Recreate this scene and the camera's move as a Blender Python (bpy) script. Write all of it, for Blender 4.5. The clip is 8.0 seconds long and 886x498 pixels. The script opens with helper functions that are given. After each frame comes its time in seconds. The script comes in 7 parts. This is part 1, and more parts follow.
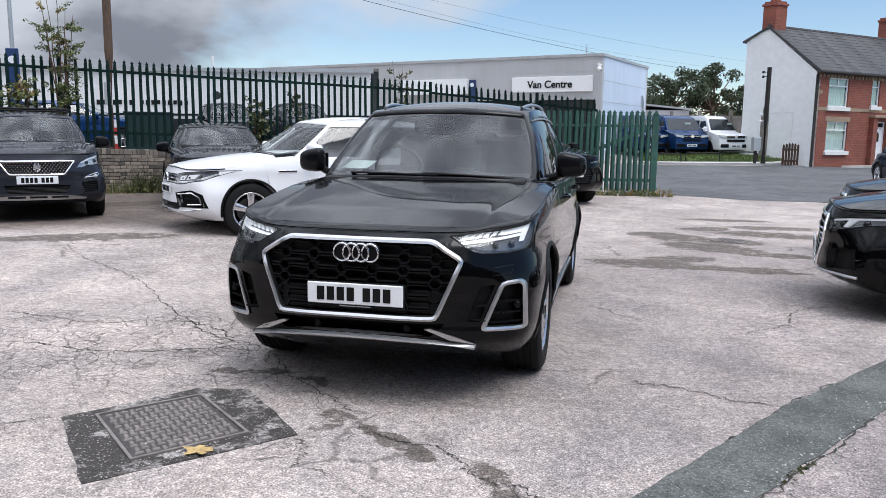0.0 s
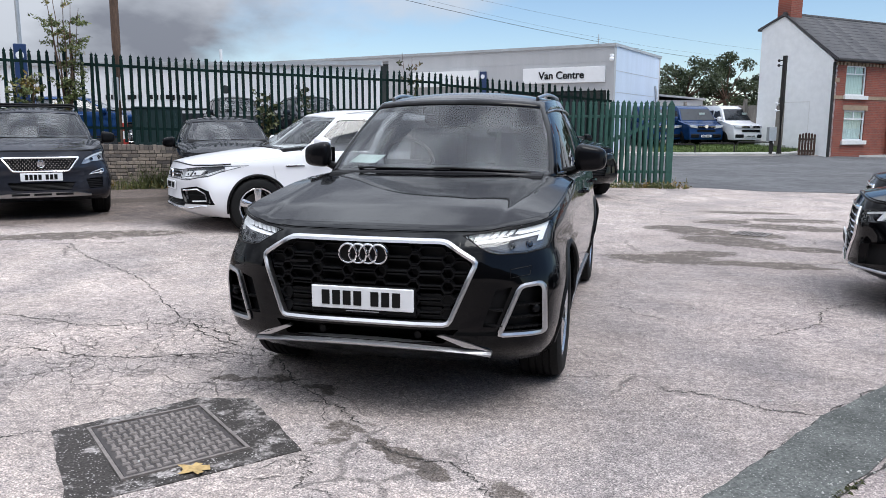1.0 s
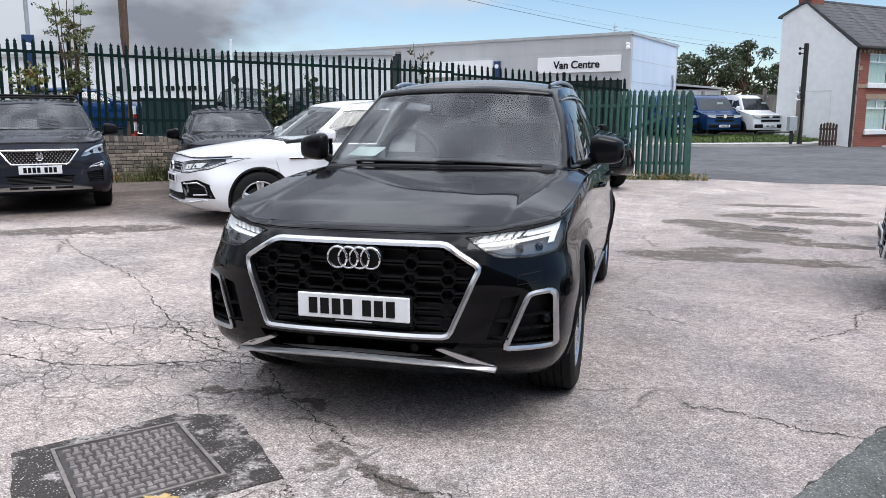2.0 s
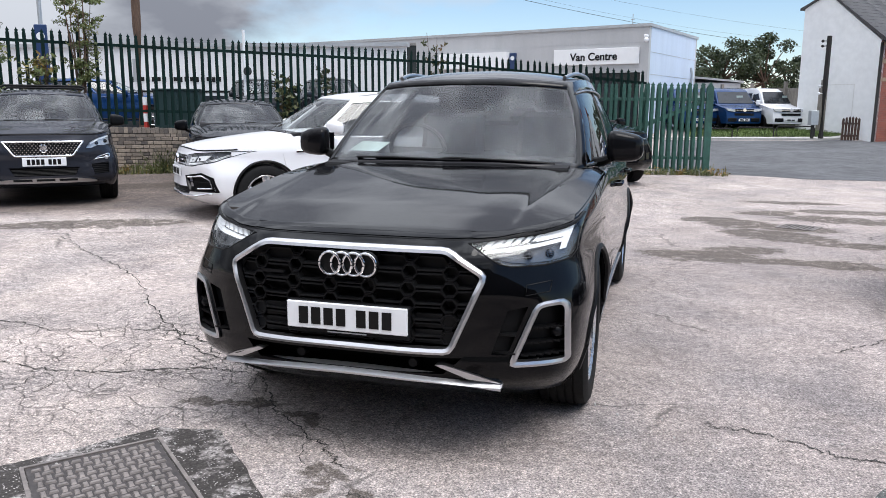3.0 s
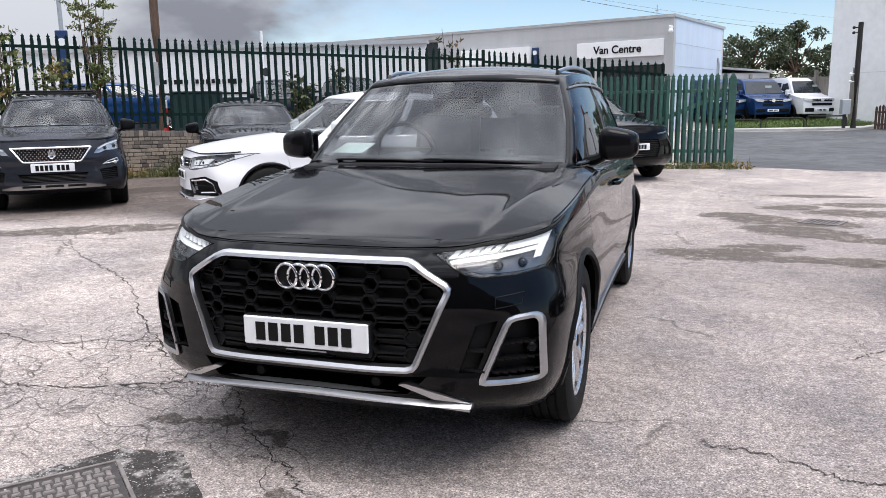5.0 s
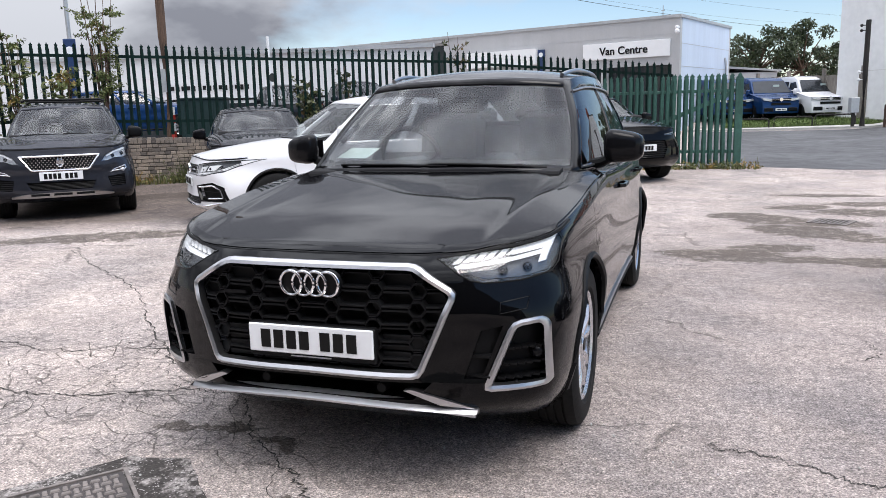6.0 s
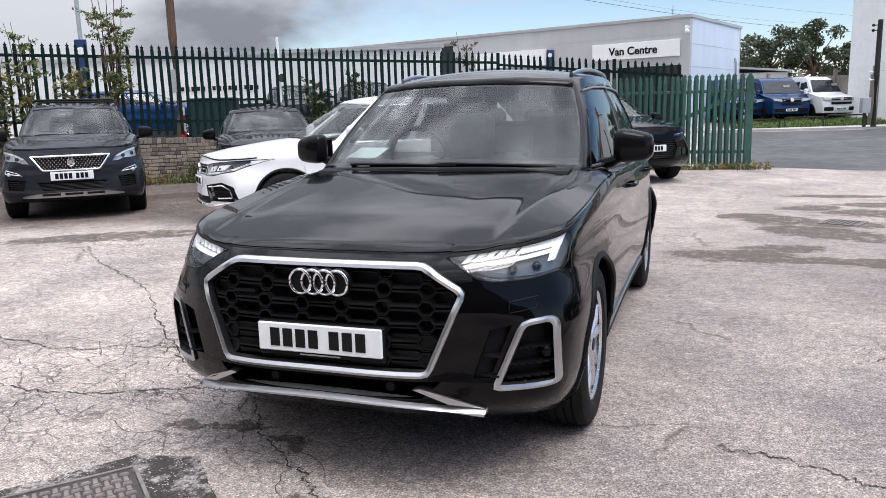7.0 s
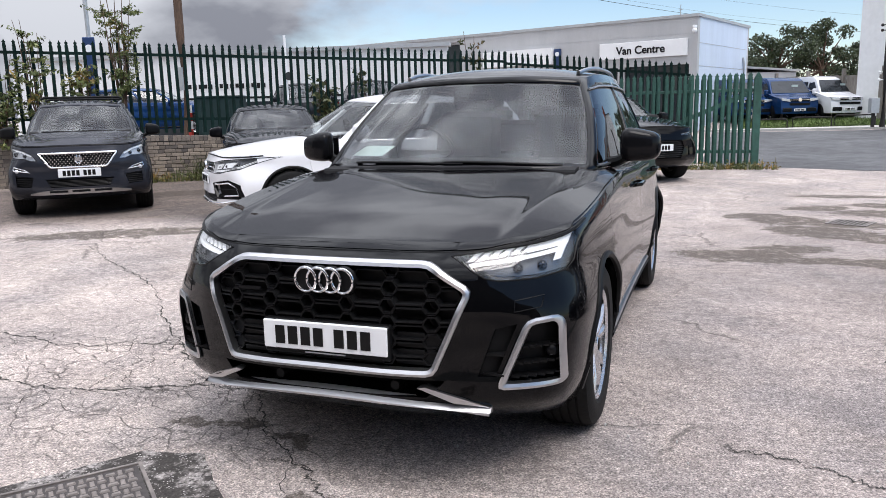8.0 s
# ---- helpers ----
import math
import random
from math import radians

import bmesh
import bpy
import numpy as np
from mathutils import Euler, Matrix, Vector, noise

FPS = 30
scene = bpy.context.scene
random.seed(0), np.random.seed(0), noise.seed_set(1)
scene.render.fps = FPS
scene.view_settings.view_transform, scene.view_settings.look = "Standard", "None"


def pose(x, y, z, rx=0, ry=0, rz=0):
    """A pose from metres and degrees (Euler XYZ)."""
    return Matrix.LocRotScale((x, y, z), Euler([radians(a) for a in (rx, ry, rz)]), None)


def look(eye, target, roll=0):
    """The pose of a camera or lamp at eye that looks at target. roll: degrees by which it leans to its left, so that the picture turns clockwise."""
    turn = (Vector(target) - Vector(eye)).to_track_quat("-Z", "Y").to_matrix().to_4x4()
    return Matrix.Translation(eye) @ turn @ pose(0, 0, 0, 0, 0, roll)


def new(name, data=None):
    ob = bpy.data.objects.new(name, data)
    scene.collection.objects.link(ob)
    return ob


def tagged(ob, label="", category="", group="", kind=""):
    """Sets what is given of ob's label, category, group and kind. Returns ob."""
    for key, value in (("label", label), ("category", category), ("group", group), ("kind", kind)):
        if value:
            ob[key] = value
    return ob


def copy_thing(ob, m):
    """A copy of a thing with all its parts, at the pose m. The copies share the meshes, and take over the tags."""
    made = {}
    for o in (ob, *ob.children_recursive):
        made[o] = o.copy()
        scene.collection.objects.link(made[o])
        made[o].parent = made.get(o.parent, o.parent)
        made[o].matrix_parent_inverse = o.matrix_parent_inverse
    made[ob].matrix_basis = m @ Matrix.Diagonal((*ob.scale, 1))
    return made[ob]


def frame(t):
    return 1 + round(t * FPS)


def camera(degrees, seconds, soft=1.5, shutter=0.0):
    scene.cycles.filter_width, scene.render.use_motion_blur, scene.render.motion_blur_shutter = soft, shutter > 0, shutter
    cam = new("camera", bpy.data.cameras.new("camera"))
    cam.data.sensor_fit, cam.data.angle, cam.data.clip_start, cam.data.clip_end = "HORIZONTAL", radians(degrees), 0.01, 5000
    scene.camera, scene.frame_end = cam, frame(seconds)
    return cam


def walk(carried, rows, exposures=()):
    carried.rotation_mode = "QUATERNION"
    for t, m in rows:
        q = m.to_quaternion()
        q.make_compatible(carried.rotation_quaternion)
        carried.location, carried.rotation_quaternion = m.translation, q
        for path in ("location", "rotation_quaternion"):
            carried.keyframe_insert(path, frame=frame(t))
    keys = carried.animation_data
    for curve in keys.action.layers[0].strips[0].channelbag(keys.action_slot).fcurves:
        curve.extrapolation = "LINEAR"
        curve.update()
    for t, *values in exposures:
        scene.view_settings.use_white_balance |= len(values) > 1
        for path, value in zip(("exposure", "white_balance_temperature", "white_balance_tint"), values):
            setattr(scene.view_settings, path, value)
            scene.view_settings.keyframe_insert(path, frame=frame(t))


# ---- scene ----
cam = camera(60.4, 8.0, soft=0.7)
PATH = [
    (0, (1.31, -3.652, 1.422), (0.865, -1.725, 1.123), 0.7),
    (0.5, (1.317, -3.579, 1.416), (0.859, -1.657, 1.109), 0.4),
    (1, (1.241, -3.395, 1.419), (0.768, -1.477, 1.101), 0.2),
    (1.5, (1.221, -3.199, 1.411), (0.731, -1.288, 1.081), -0.0),
    (3, (1.19, -2.727, 1.421), (0.645, -0.837, 1.06), 0.3),
    (3.5, (1.186, -2.634, 1.418), (0.625, -0.75, 1.049), 0.2),
    (4, (1.267, -2.535, 1.429), (0.686, -0.658, 1.056), -0.0),
    (4.5, (1.335, -2.472, 1.427), (0.733, -0.602, 1.054), -0.4),
    (6, (1.375, -2.433, 1.437), (0.736, -0.572, 1.076), -1.6),
    (6.5, (1.376, -2.433, 1.436), (0.727, -0.576, 1.077), -1.6),
    (7, (1.373, -2.433, 1.432), (0.713, -0.58, 1.073), -1.6),
    (7.5, (1.37, -2.43, 1.431), (0.701, -0.58, 1.07), -1.5),
    (8, (1.373, -2.428, 1.43), (0.698, -0.58, 1.068), -1.4),
]
walk(cam, [(t, look(eye, target, roll)) for t, eye, target, roll in PATH],
     [(0, .01, 6280, 10), (1.5, .05, 6320, 10), (3.5, .16, 6460, 11), (6, .16, 6550, 12), (8, .16, 6550, 12)])

# ---- world, sun, exposure ----
SUN_AZ, SUN_EL = radians(120), radians(62)          # azimuth from +y towards +x

world = bpy.data.worlds.new("sky_world")
scene.world = world
world.use_nodes = True
wt = world.node_tree
wt.nodes.clear()


w_out = wt.nodes.new("ShaderNodeOutputWorld")
w_bg = wt.nodes.new("ShaderNodeBackground")
w_sky = wt.nodes.new("ShaderNodeTexSky")
w_sky.sky_type = "NISHITA"
w_sky.sun_disc = False
w_sky.sun_elevation = SUN_EL
w_sky.sun_rotation = SUN_AZ
w_sky.air_density, w_sky.dust_density, w_sky.ozone_density = 1.0, 0.3, 3.0
w_tc = wt.nodes.new("ShaderNodeTexCoord")
w_map = wt.nodes.new("ShaderNodeMapping")
w_map.inputs["Scale"].default_value = (1.0, 1.0, 2.1)
w_map.inputs["Location"].default_value = (0.55, 0.2, 0.35)
w_n1 = wt.nodes.new("ShaderNodeTexNoise")
w_n1.inputs["Scale"].default_value, w_n1.inputs["Detail"].default_value, w_n1.inputs["Roughness"].default_value = 1.7, 8, 0.55
w_n2 = wt.nodes.new("ShaderNodeTexNoise")
w_n2.inputs["Scale"].default_value, w_n2.inputs["Detail"].default_value = 3.6, 7
w_cov = wt.nodes.new("ShaderNodeValToRGB")           # cloud cover
w_cov.color_ramp.elements[0].position, w_cov.color_ramp.elements[1].position = 0.76, 0.88
w_col = wt.nodes.new("ShaderNodeValToRGB")           # grey bellies to white tops
w_col.color_ramp.elements[0].position, w_col.color_ramp.elements[1].position = 0.42, 0.60
w_col.color_ramp.elements[0].color = (0.44, 0.47, 0.55, 1)
w_col.color_ramp.elements[1].color = (1.10, 1.16, 1.26, 1)
w_mul = wt.nodes.new("ShaderNodeVectorMath")
w_mul.operation = "SCALE"
w_mul.inputs["Scale"].default_value = 0.14
w_mix = wt.nodes.new("ShaderNodeMix")
w_mix.data_type = "RGBA"
wt.links.new(w_tc.outputs["Generated"], w_map.inputs["Vector"])
wt.links.new(w_map.outputs["Vector"], w_n1.inputs["Vector"])
wt.links.new(w_map.outputs["Vector"], w_n2.inputs["Vector"])
w_sep = wt.nodes.new("ShaderNodeSeparateXYZ")
w_side = wt.nodes.new("ShaderNodeMath")              # more cloud towards -x
w_side.operation = "MULTIPLY_ADD"
w_side.inputs[1].default_value = -0.42
wt.links.new(w_tc.outputs["Generated"], w_sep.inputs[0])
wt.links.new(w_sep.outputs[0], w_side.inputs[0])
wt.links.new(w_n1.outputs["Fac"], w_side.inputs[2])
w_up = wt.nodes.new("ShaderNodeMath")                # and overhead
w_up.operation = "MULTIPLY_ADD"
w_up.inputs[1].default_value = 1.2
wt.links.new(w_sep.outputs[2], w_up.inputs[0])
wt.links.new(w_side.outputs[0], w_up.inputs[2])
wt.links.new(w_up.outputs[0], w_cov.inputs["Fac"])
wt.links.new(w_n2.outputs["Fac"], w_col.inputs["Fac"])
wt.links.new(w_sky.outputs["Color"], w_mul.inputs[0])
wt.links.new(w_cov.outputs["Color"], w_mix.inputs["Factor"])
wt.links.new(w_mul.outputs["Vector"], w_mix.inputs["A"])
w_el = wt.nodes.new("ShaderNodeMath")                # an overcast sky is brighter overhead
w_el.operation = "MULTIPLY_ADD"
w_el.inputs[1].default_value, w_el.inputs[2].default_value = 2.8, 0.52
w_el.use_clamp = False
w_pos = wt.nodes.new("ShaderNodeMath")
w_pos.operation = "MAXIMUM"
w_pos.inputs[1].default_value = 0.0
w_lit = wt.nodes.new("ShaderNodeVectorMath")
w_lit.operation = "SCALE"
wt.links.new(w_sep.outputs[2], w_pos.inputs[0])
w_sq = wt.nodes.new("ShaderNodeMath")
w_sq.operation = "POWER"
w_sq.inputs[1].default_value = 2.0
wt.links.new(w_pos.outputs[0], w_sq.inputs[0])
wt.links.new(w_sq.outputs[0], w_el.inputs[0])
wt.links.new(w_col.outputs["Color"], w_lit.inputs[0])
wt.links.new(w_el.outputs[0], w_lit.inputs["Scale"])
wt.links.new(w_lit.outputs["Vector"], w_mix.inputs["B"])
wt.links.new(w_mix.outputs["Result"], w_bg.inputs["Color"])
w_bg.inputs["Strength"].default_value = 1.0
wt.links.new(w_bg.outputs["Background"], w_out.inputs["Surface"])

sun_data = bpy.data.lights.new("sun", "SUN")
sun_data.energy, sun_data.angle, sun_data.color = 2.0, radians(32), (1.0, 0.97, 0.93)
sun = new("sun", sun_data)
sun.matrix_world = look((0, 0, 0), (-math.sin(SUN_AZ) * math.cos(SUN_EL), -math.cos(SUN_AZ) * math.cos(SUN_EL), -math.sin(SUN_EL)))
sun.location = (10, 20, 30)

# ---- materials ----
class Nodes:
    """A small wrapper to write node trees in a few words."""

    def __init__(self, name):
        self.mat = bpy.data.materials.new(name)
        self.mat.use_nodes = True
        self.t = self.mat.node_tree
        self.bsdf = self.t.nodes["Principled BSDF"]
        self.tc = self.t.nodes.new("ShaderNodeTexCoord")
        self.geo = self.t.nodes.new("ShaderNodeNewGeometry")
        self.obj = self.tc.outputs["Object"]
        self.pos = self.geo.outputs["Position"]

    def put(self, sock, v):
        if isinstance(v, bpy.types.NodeSocket):
            self.t.links.new(v, sock)
        elif isinstance(v, tuple) and len(v) == 3 and sock.type == "RGBA":
            sock.default_value = (*v, 1)
        else:
            sock.default_value = v

    def math(self, op, a, b=0.0, c=None, clamp=False):
        n = self.t.nodes.new("ShaderNodeMath")
        n.operation, n.use_clamp = op, clamp
        self.put(n.inputs[0], a)
        self.put(n.inputs[1], b)
        if c is not None:
            self.put(n.inputs[2], c)
        return n.outputs[0]

    def noise(self, scale, detail=4, rough=0.5, vec=None, stretch=None, dist=0.0):
        n = self.t.nodes.new("ShaderNodeTexNoise")
        n.inputs["Scale"].default_value, n.inputs["Detail"].default_value = scale, detail
        n.inputs["Roughness"].default_value, n.inputs["Distortion"].default_value = rough, dist
        v = vec or self.pos
        if stretch:
            m = self.t.nodes.new("ShaderNodeMapping")
            m.inputs["Scale"].default_value = stretch
            self.t.links.new(v, m.inputs["Vector"])
            v = m.outputs["Vector"]
        self.t.links.new(v, n.inputs["Vector"])
        return n.outputs["Fac"]

    def voronoi(self, scale, feature="F1", vec=None, rand=1.0):
        n = self.t.nodes.new("ShaderNodeTexVoronoi")
        n.feature = feature
        n.inputs["Scale"].default_value, n.inputs["Randomness"].default_value = scale, rand
        self.t.links.new(vec or self.pos, n.inputs["Vector"])
        return n

    def warp(self, amount, scale, vec=None):
        n = self.t.nodes.new("ShaderNodeTexNoise")
        n.inputs["Scale"].default_value, n.inputs["Detail"].default_value = scale, 4
        self.t.links.new(vec or self.pos, n.inputs["Vector"])
        a = self.t.nodes.new("ShaderNodeVectorMath")
        a.operation = "MULTIPLY_ADD"
        self.t.links.new(n.outputs["Color"], a.inputs[0])
        a.inputs[1].default_value = (amount, amount, amount)
        self.t.links.new(vec or self.pos, a.inputs[2])
        return a.outputs[0]

    def ramp(self, fac, lo, hi, a=(0, 0, 0), b=(1, 1, 1)):
        n = self.t.nodes.new("ShaderNodeValToRGB")
        e = n.color_ramp.elements
        e[0].position, e[1].position = lo, hi
        e[0].color, e[1].color = (*a, 1), (*b, 1)
        self.put(n.inputs["Fac"], fac)
        return n.outputs["Color"]

    def mix(self, fac, a, b, mode="MIX"):
        n = self.t.nodes.new("ShaderNodeMix")
        n.data_type, n.blend_type = "RGBA", mode
        self.put(n.inputs["Factor"], fac)
        self.put(n.inputs["A"], a)
        self.put(n.inputs["B"], b)
        return n.outputs["Result"]

    def random(self):
        return self.t.nodes.new("ShaderNodeObjectInfo").outputs["Random"]

    def island(self):
        return self.geo.outputs["Random Per Island"]

    def axis(self, i, vec=None):
        n = self.t.nodes.new("ShaderNodeSeparateXYZ")
        self.t.links.new(vec or self.pos, n.inputs[0])
        return n.outputs[i]

    def bump(self, height, strength=0.3, distance=0.01):
        n = self.t.nodes.new("ShaderNodeBump")
        n.inputs["Strength"].default_value, n.inputs["Distance"].default_value = strength, distance
        self.t.links.new(height, n.inputs["Height"])
        self.t.links.new(n.outputs["Normal"], self.bsdf.inputs["Normal"])

    def set(self, **kw):
        names = {"color": "Base Color", "rough": "Roughness", "metal": "Metallic", "coat": "Coat Weight", "coat_rough": "Coat Roughness",
                 "spec": "Specular IOR Level", "trans": "Transmission Weight", "ior": "IOR", "alpha": "Alpha", "emit": "Emission Color",
                 "power": "Emission Strength", "sss": "Subsurface Weight"}
        for k, v in kw.items():
            self.put(self.bsdf.inputs[names[k]], v)
        return self

    def blob(self, cx, cy, rx, ry, turn, vec, soft=0.35):
        """1 inside an uneven ellipse of the plan, 0 outside."""
        c, s = math.cos(radians(turn)), math.sin(radians(turn))
        dx = self.math("SUBTRACT", self.axis(0, vec), cx)
        dy = self.math("SUBTRACT", self.axis(1, vec), cy)
        u = self.math("ADD", self.math("MULTIPLY", dx, c / rx), self.math("MULTIPLY", dy, s / rx))
        v = self.math("ADD", self.math("MULTIPLY", dx, -s / ry), self.math("MULTIPLY", dy, c / ry))
        d = self.math("SQRT", self.math("ADD", self.math("MULTIPLY", u, u), self.math("MULTIPLY", v, v)))
        return self.math("MULTIPLY_ADD", d, -1 / soft, 1 / soft + 0.5, clamp=True)


def plain(name, color, rough=0.5, metal=0.0, coat=0.0, grain=0.0, scale=40.0, vary=0.12, bump=0.0):
    """A plain surface with slight variation at two scales."""
    m = Nodes(name)
    n1, n2 = m.noise(scale, 3), m.noise(scale * 0.08, 3)
    f = m.math("ADD", m.math("MULTIPLY", n1, 0.5), m.math("MULTIPLY", n2, 0.5))
    dark = tuple(c * (1 - vary) for c in color)
    light = tuple(min(1, c * (1 + vary)) for c in color)
    m.set(color=m.ramp(f, 0.35, 0.65, dark, light), metal=metal, coat=coat)
    m.set(rough=m.math("MULTIPLY_ADD", n2, 0.15 * rough, rough * 0.92, clamp=True))
    if max(color) < 0.02:
        m.set(spec=0.14)
    if bump:
        m.bump(n1, bump, 0.004)
    return m.mat


def glass(name, tint=(0.6, 0.66, 0.66), rough=0.0, clear=0.8):
    """A thin pane: lets light straight through, with a mirror-like gloss."""
    mat = bpy.data.materials.new(name)
    mat.use_nodes = True
    t = mat.node_tree
    t.nodes.clear()
    out = t.nodes.new("ShaderNodeOutputMaterial")
    tr = t.nodes.new("ShaderNodeBsdfTransparent")
    tr.inputs["Color"].default_value = (*tint, 1)
    gl = t.nodes.new("ShaderNodeBsdfGlossy")
    gl.inputs["Roughness"].default_value = rough
    mx = t.nodes.new("ShaderNodeMixShader")
    fr = t.nodes.new("ShaderNodeLayerWeight")           # more gloss towards grazing views
    fr.inputs["Blend"].default_value = 0.5
    pw = t.nodes.new("ShaderNodeMath")
    pw.operation = "POWER"
    pw.inputs[1].default_value = 4.0
    ad = t.nodes.new("ShaderNodeMath")
    ad.operation = "MULTIPLY_ADD"
    ad.inputs[1].default_value, ad.inputs[2].default_value = 0.85, 0.05 + 0.12 * (1 - clear)
    t.links.new(fr.outputs["Facing"], pw.inputs[0])
    t.links.new(pw.outputs[0], ad.inputs[0])
    t.links.new(ad.outputs[0], mx.inputs[0])
    t.links.new(tr.outputs[0], mx.inputs[1])
    t.links.new(gl.outputs[0], mx.inputs[2])
    t.links.new(mx.outputs[0], out.inputs["Surface"])
    return mat


def ground_material():
    m = Nodes("old_tarmac")
    p = m.pos
    wide = m.noise(0.35, 5, 0.6)
    mid = m.noise(2.2, 6, 0.65)
    fine = m.noise(105, 5, 0.7)
    stones = m.voronoi(100)
    chips = m.voronoi(38)
    base = m.ramp(wide, 0.34, 0.64, (0.36, 0.32, 0.298), (0.58, 0.515, 0.48))
    base = m.mix(m.ramp(mid, 0.35, 0.7), base, m.mix(0.5, base, (0.50, 0.455, 0.44)))
    base = m.mix(m.math("MULTIPLY", m.ramp(m.noise(1.1, 4), 0.45, 0.62), 0.35), base, (0.24, 0.235, 0.245))
    base = m.mix(1.0, base, m.ramp(m.noise(1.9, 10, 0.78), 0.36, 0.62, (0.78, 0.775, 0.78), (1.15, 1.14, 1.13)), "MULTIPLY")
    grit = m.ramp(fine, 0.36, 0.64, (0.42, 0.42, 0.43), (1.62, 1.60, 1.57))
    base = m.mix(1.0, base, grit, "MULTIPLY")
    base = m.mix(0.9, base, m.ramp(m.noise(42, 6, 0.8), 0.38, 0.62, (0.60, 0.595, 0.60), (1.36, 1.35, 1.33)), "MULTIPLY")
    speck = m.ramp(stones.outputs["Distance"], 0.10, 0.50, (1.28, 1.26, 1.24), (0.74, 0.74, 0.75))
    base = m.mix(0.9, base, speck, "MULTIPLY")
    base = m.mix(0.8, base, m.ramp(m.noise(17, 4, 0.65), 0.35, 0.68, (0.70, 0.70, 0.70), (1.24, 1.22, 1.2)), "MULTIPLY")
    pits = m.voronoi(60)
    pit = m.math("MULTIPLY", m.ramp(pits.outputs["Distance"], 0.16, 0.24, (1, 1, 1), (0, 0, 0)), m.ramp(m.noise(19, 3, 0.7), 0.50, 0.56))
    base = m.mix(m.math("MULTIPLY", pit, 0.7), base, (0.10, 0.092, 0.088))
    dots = m.math("MULTIPLY", m.ramp(chips.outputs["Distance"], 0.10, 0.16, (1, 1, 1), (0, 0, 0)), m.ramp(m.noise(6, 2), 0.5, 0.6))
    base = m.mix(m.math("MULTIPLY", dots, 0.55), base, (0.07, 0.068, 0.07))
    # darker ground by the wall
    by_wall = m.blob(-7.0 + 0.27, 8.3 + 0.27, 6.5, 3.3, 38, m.warp(0.40, 2.2, m.warp(0.14, 9.0)), 0.30)
    base = m.mix(m.math("MULTIPLY", by_wall, 0.9), base, m.mix(1.0, base, (0.34, 0.315, 0.30), "MULTIPLY"))
    # greyer ground past the newer strip
    grey = m.blob(3.9 + 0.27, -1.0 + 0.27, 2.4, 2.6, 0, m.warp(0.40, 2.2, m.warp(0.14, 9.0)), 0.4)
    grey = m.math("MAXIMUM", grey, m.math("MULTIPLY", m.blob(3.6 + 0.27, 3.4 + 0.27, 2.9, 5.2, 0, m.warp(0.9, 0.8), 0.7), 0.6))
    base = m.mix(m.math("MULTIPLY", grey, 0.75), base, m.mix(1.0, base, (0.60, 0.60, 0.64), "MULTIPLY"))
    # damp silt and worn-through patches
    v = m.warp(0.40, 2.2, m.warp(0.14, 9.0))
    v0 = 0.27
    stain = None
    for cx, cy, rx, ry, turn in ((1.60, 5.15, .62, .36, 0), (2.60, 5.05, .80, .20, -4), (2.05, 5.6, .45, .22, 10), (2.5, 6.7, .75, .42, -30), (3.3, 6.2, .60, .22, 0), (2.2, 7.6, .55, .40, -20), (1.75, 7.9, .3, .3, 0), (2.9, 7.3, .5, .3, 0),
                                 (2.6, 8.8, .45, .30, 15), (3.5, 8.3, .8, .40, -6), (3.7, 9.2, .8, .3, 4), (1.9, 8.0, .3, .15, 0), (3.2, 10.2, .9, .2, 5), (-.03, -.16, .17, .09, -40), (.30, -.37, .20, .06, -30),
                                 (.50, -.46, .20, .07, -40), (.92, -.75, .24, .07, -50), (-.80, .38, .26, .05, 8), (-.35, .30, .12, .05, -30), (-5.2, 4.4, 1.2, .35, 30), (-7.0, 8.6, 2.2, .5, 38), (0.0, -.35, .10, .05, 20)):
        b = m.blob(cx + v0, cy + v0, rx, ry, turn, v, 0.5)
        stain = b if stain is None else m.math("MAXIMUM", stain, b)
    rag = m.math("ADD", m.math("MULTIPLY", m.noise(34, 6, 0.8), 2.0), m.math("MULTIPLY", m.noise(7.0, 6, 0.75), 2.6))
    stain = m.math("MULTIPLY_ADD", m.math("ADD", m.math("MULTIPLY", stain, 0.85), m.math("SUBTRACT", rag, 2.35)), 3.6, -1.5, clamp=True)
    base = m.mix(m.math("MULTIPLY", stain, m.ramp(m.noise(55, 4, 0.8), 0.40, 0.62, (1, 1, 1), (0.62, 0.62, 0.62))), base, m.ramp(fine, 0.35, 0.65, (0.035, 0.028, 0.023), (0.14, 0.118, 0.10)))
    # crazed cracking, in places
    cv = m.warp(0.16, 3.0)
    c1 = m.voronoi(4.2, "DISTANCE_TO_EDGE", cv).outputs["Distance"]
    c2 = m.voronoi(10.5, "DISTANCE_TO_EDGE", m.warp(0.06, 9.0)).outputs["Distance"]
    area = m.math("MAXIMUM", m.blob(-1.9 + v0, 0.9 + v0, 2.1, 1.15, 25, v, 0.8), m.blob(-0.7 + v0, 0.45 + v0, 1.0, 0.5, 10, v, 0.7))
    area2 = m.math("MULTIPLY", area, m.ramp(m.noise(2.3, 3), 0.42, 0.60))
    crack = m.math("MAXIMUM", m.math("MULTIPLY", m.ramp(c1, 0.003, 0.016, (1, 1, 1), (0, 0, 0)), area),
                   m.math("MULTIPLY", m.ramp(c2, 0.008, 0.038, (1, 1, 1), (0, 0, 0)), area2))
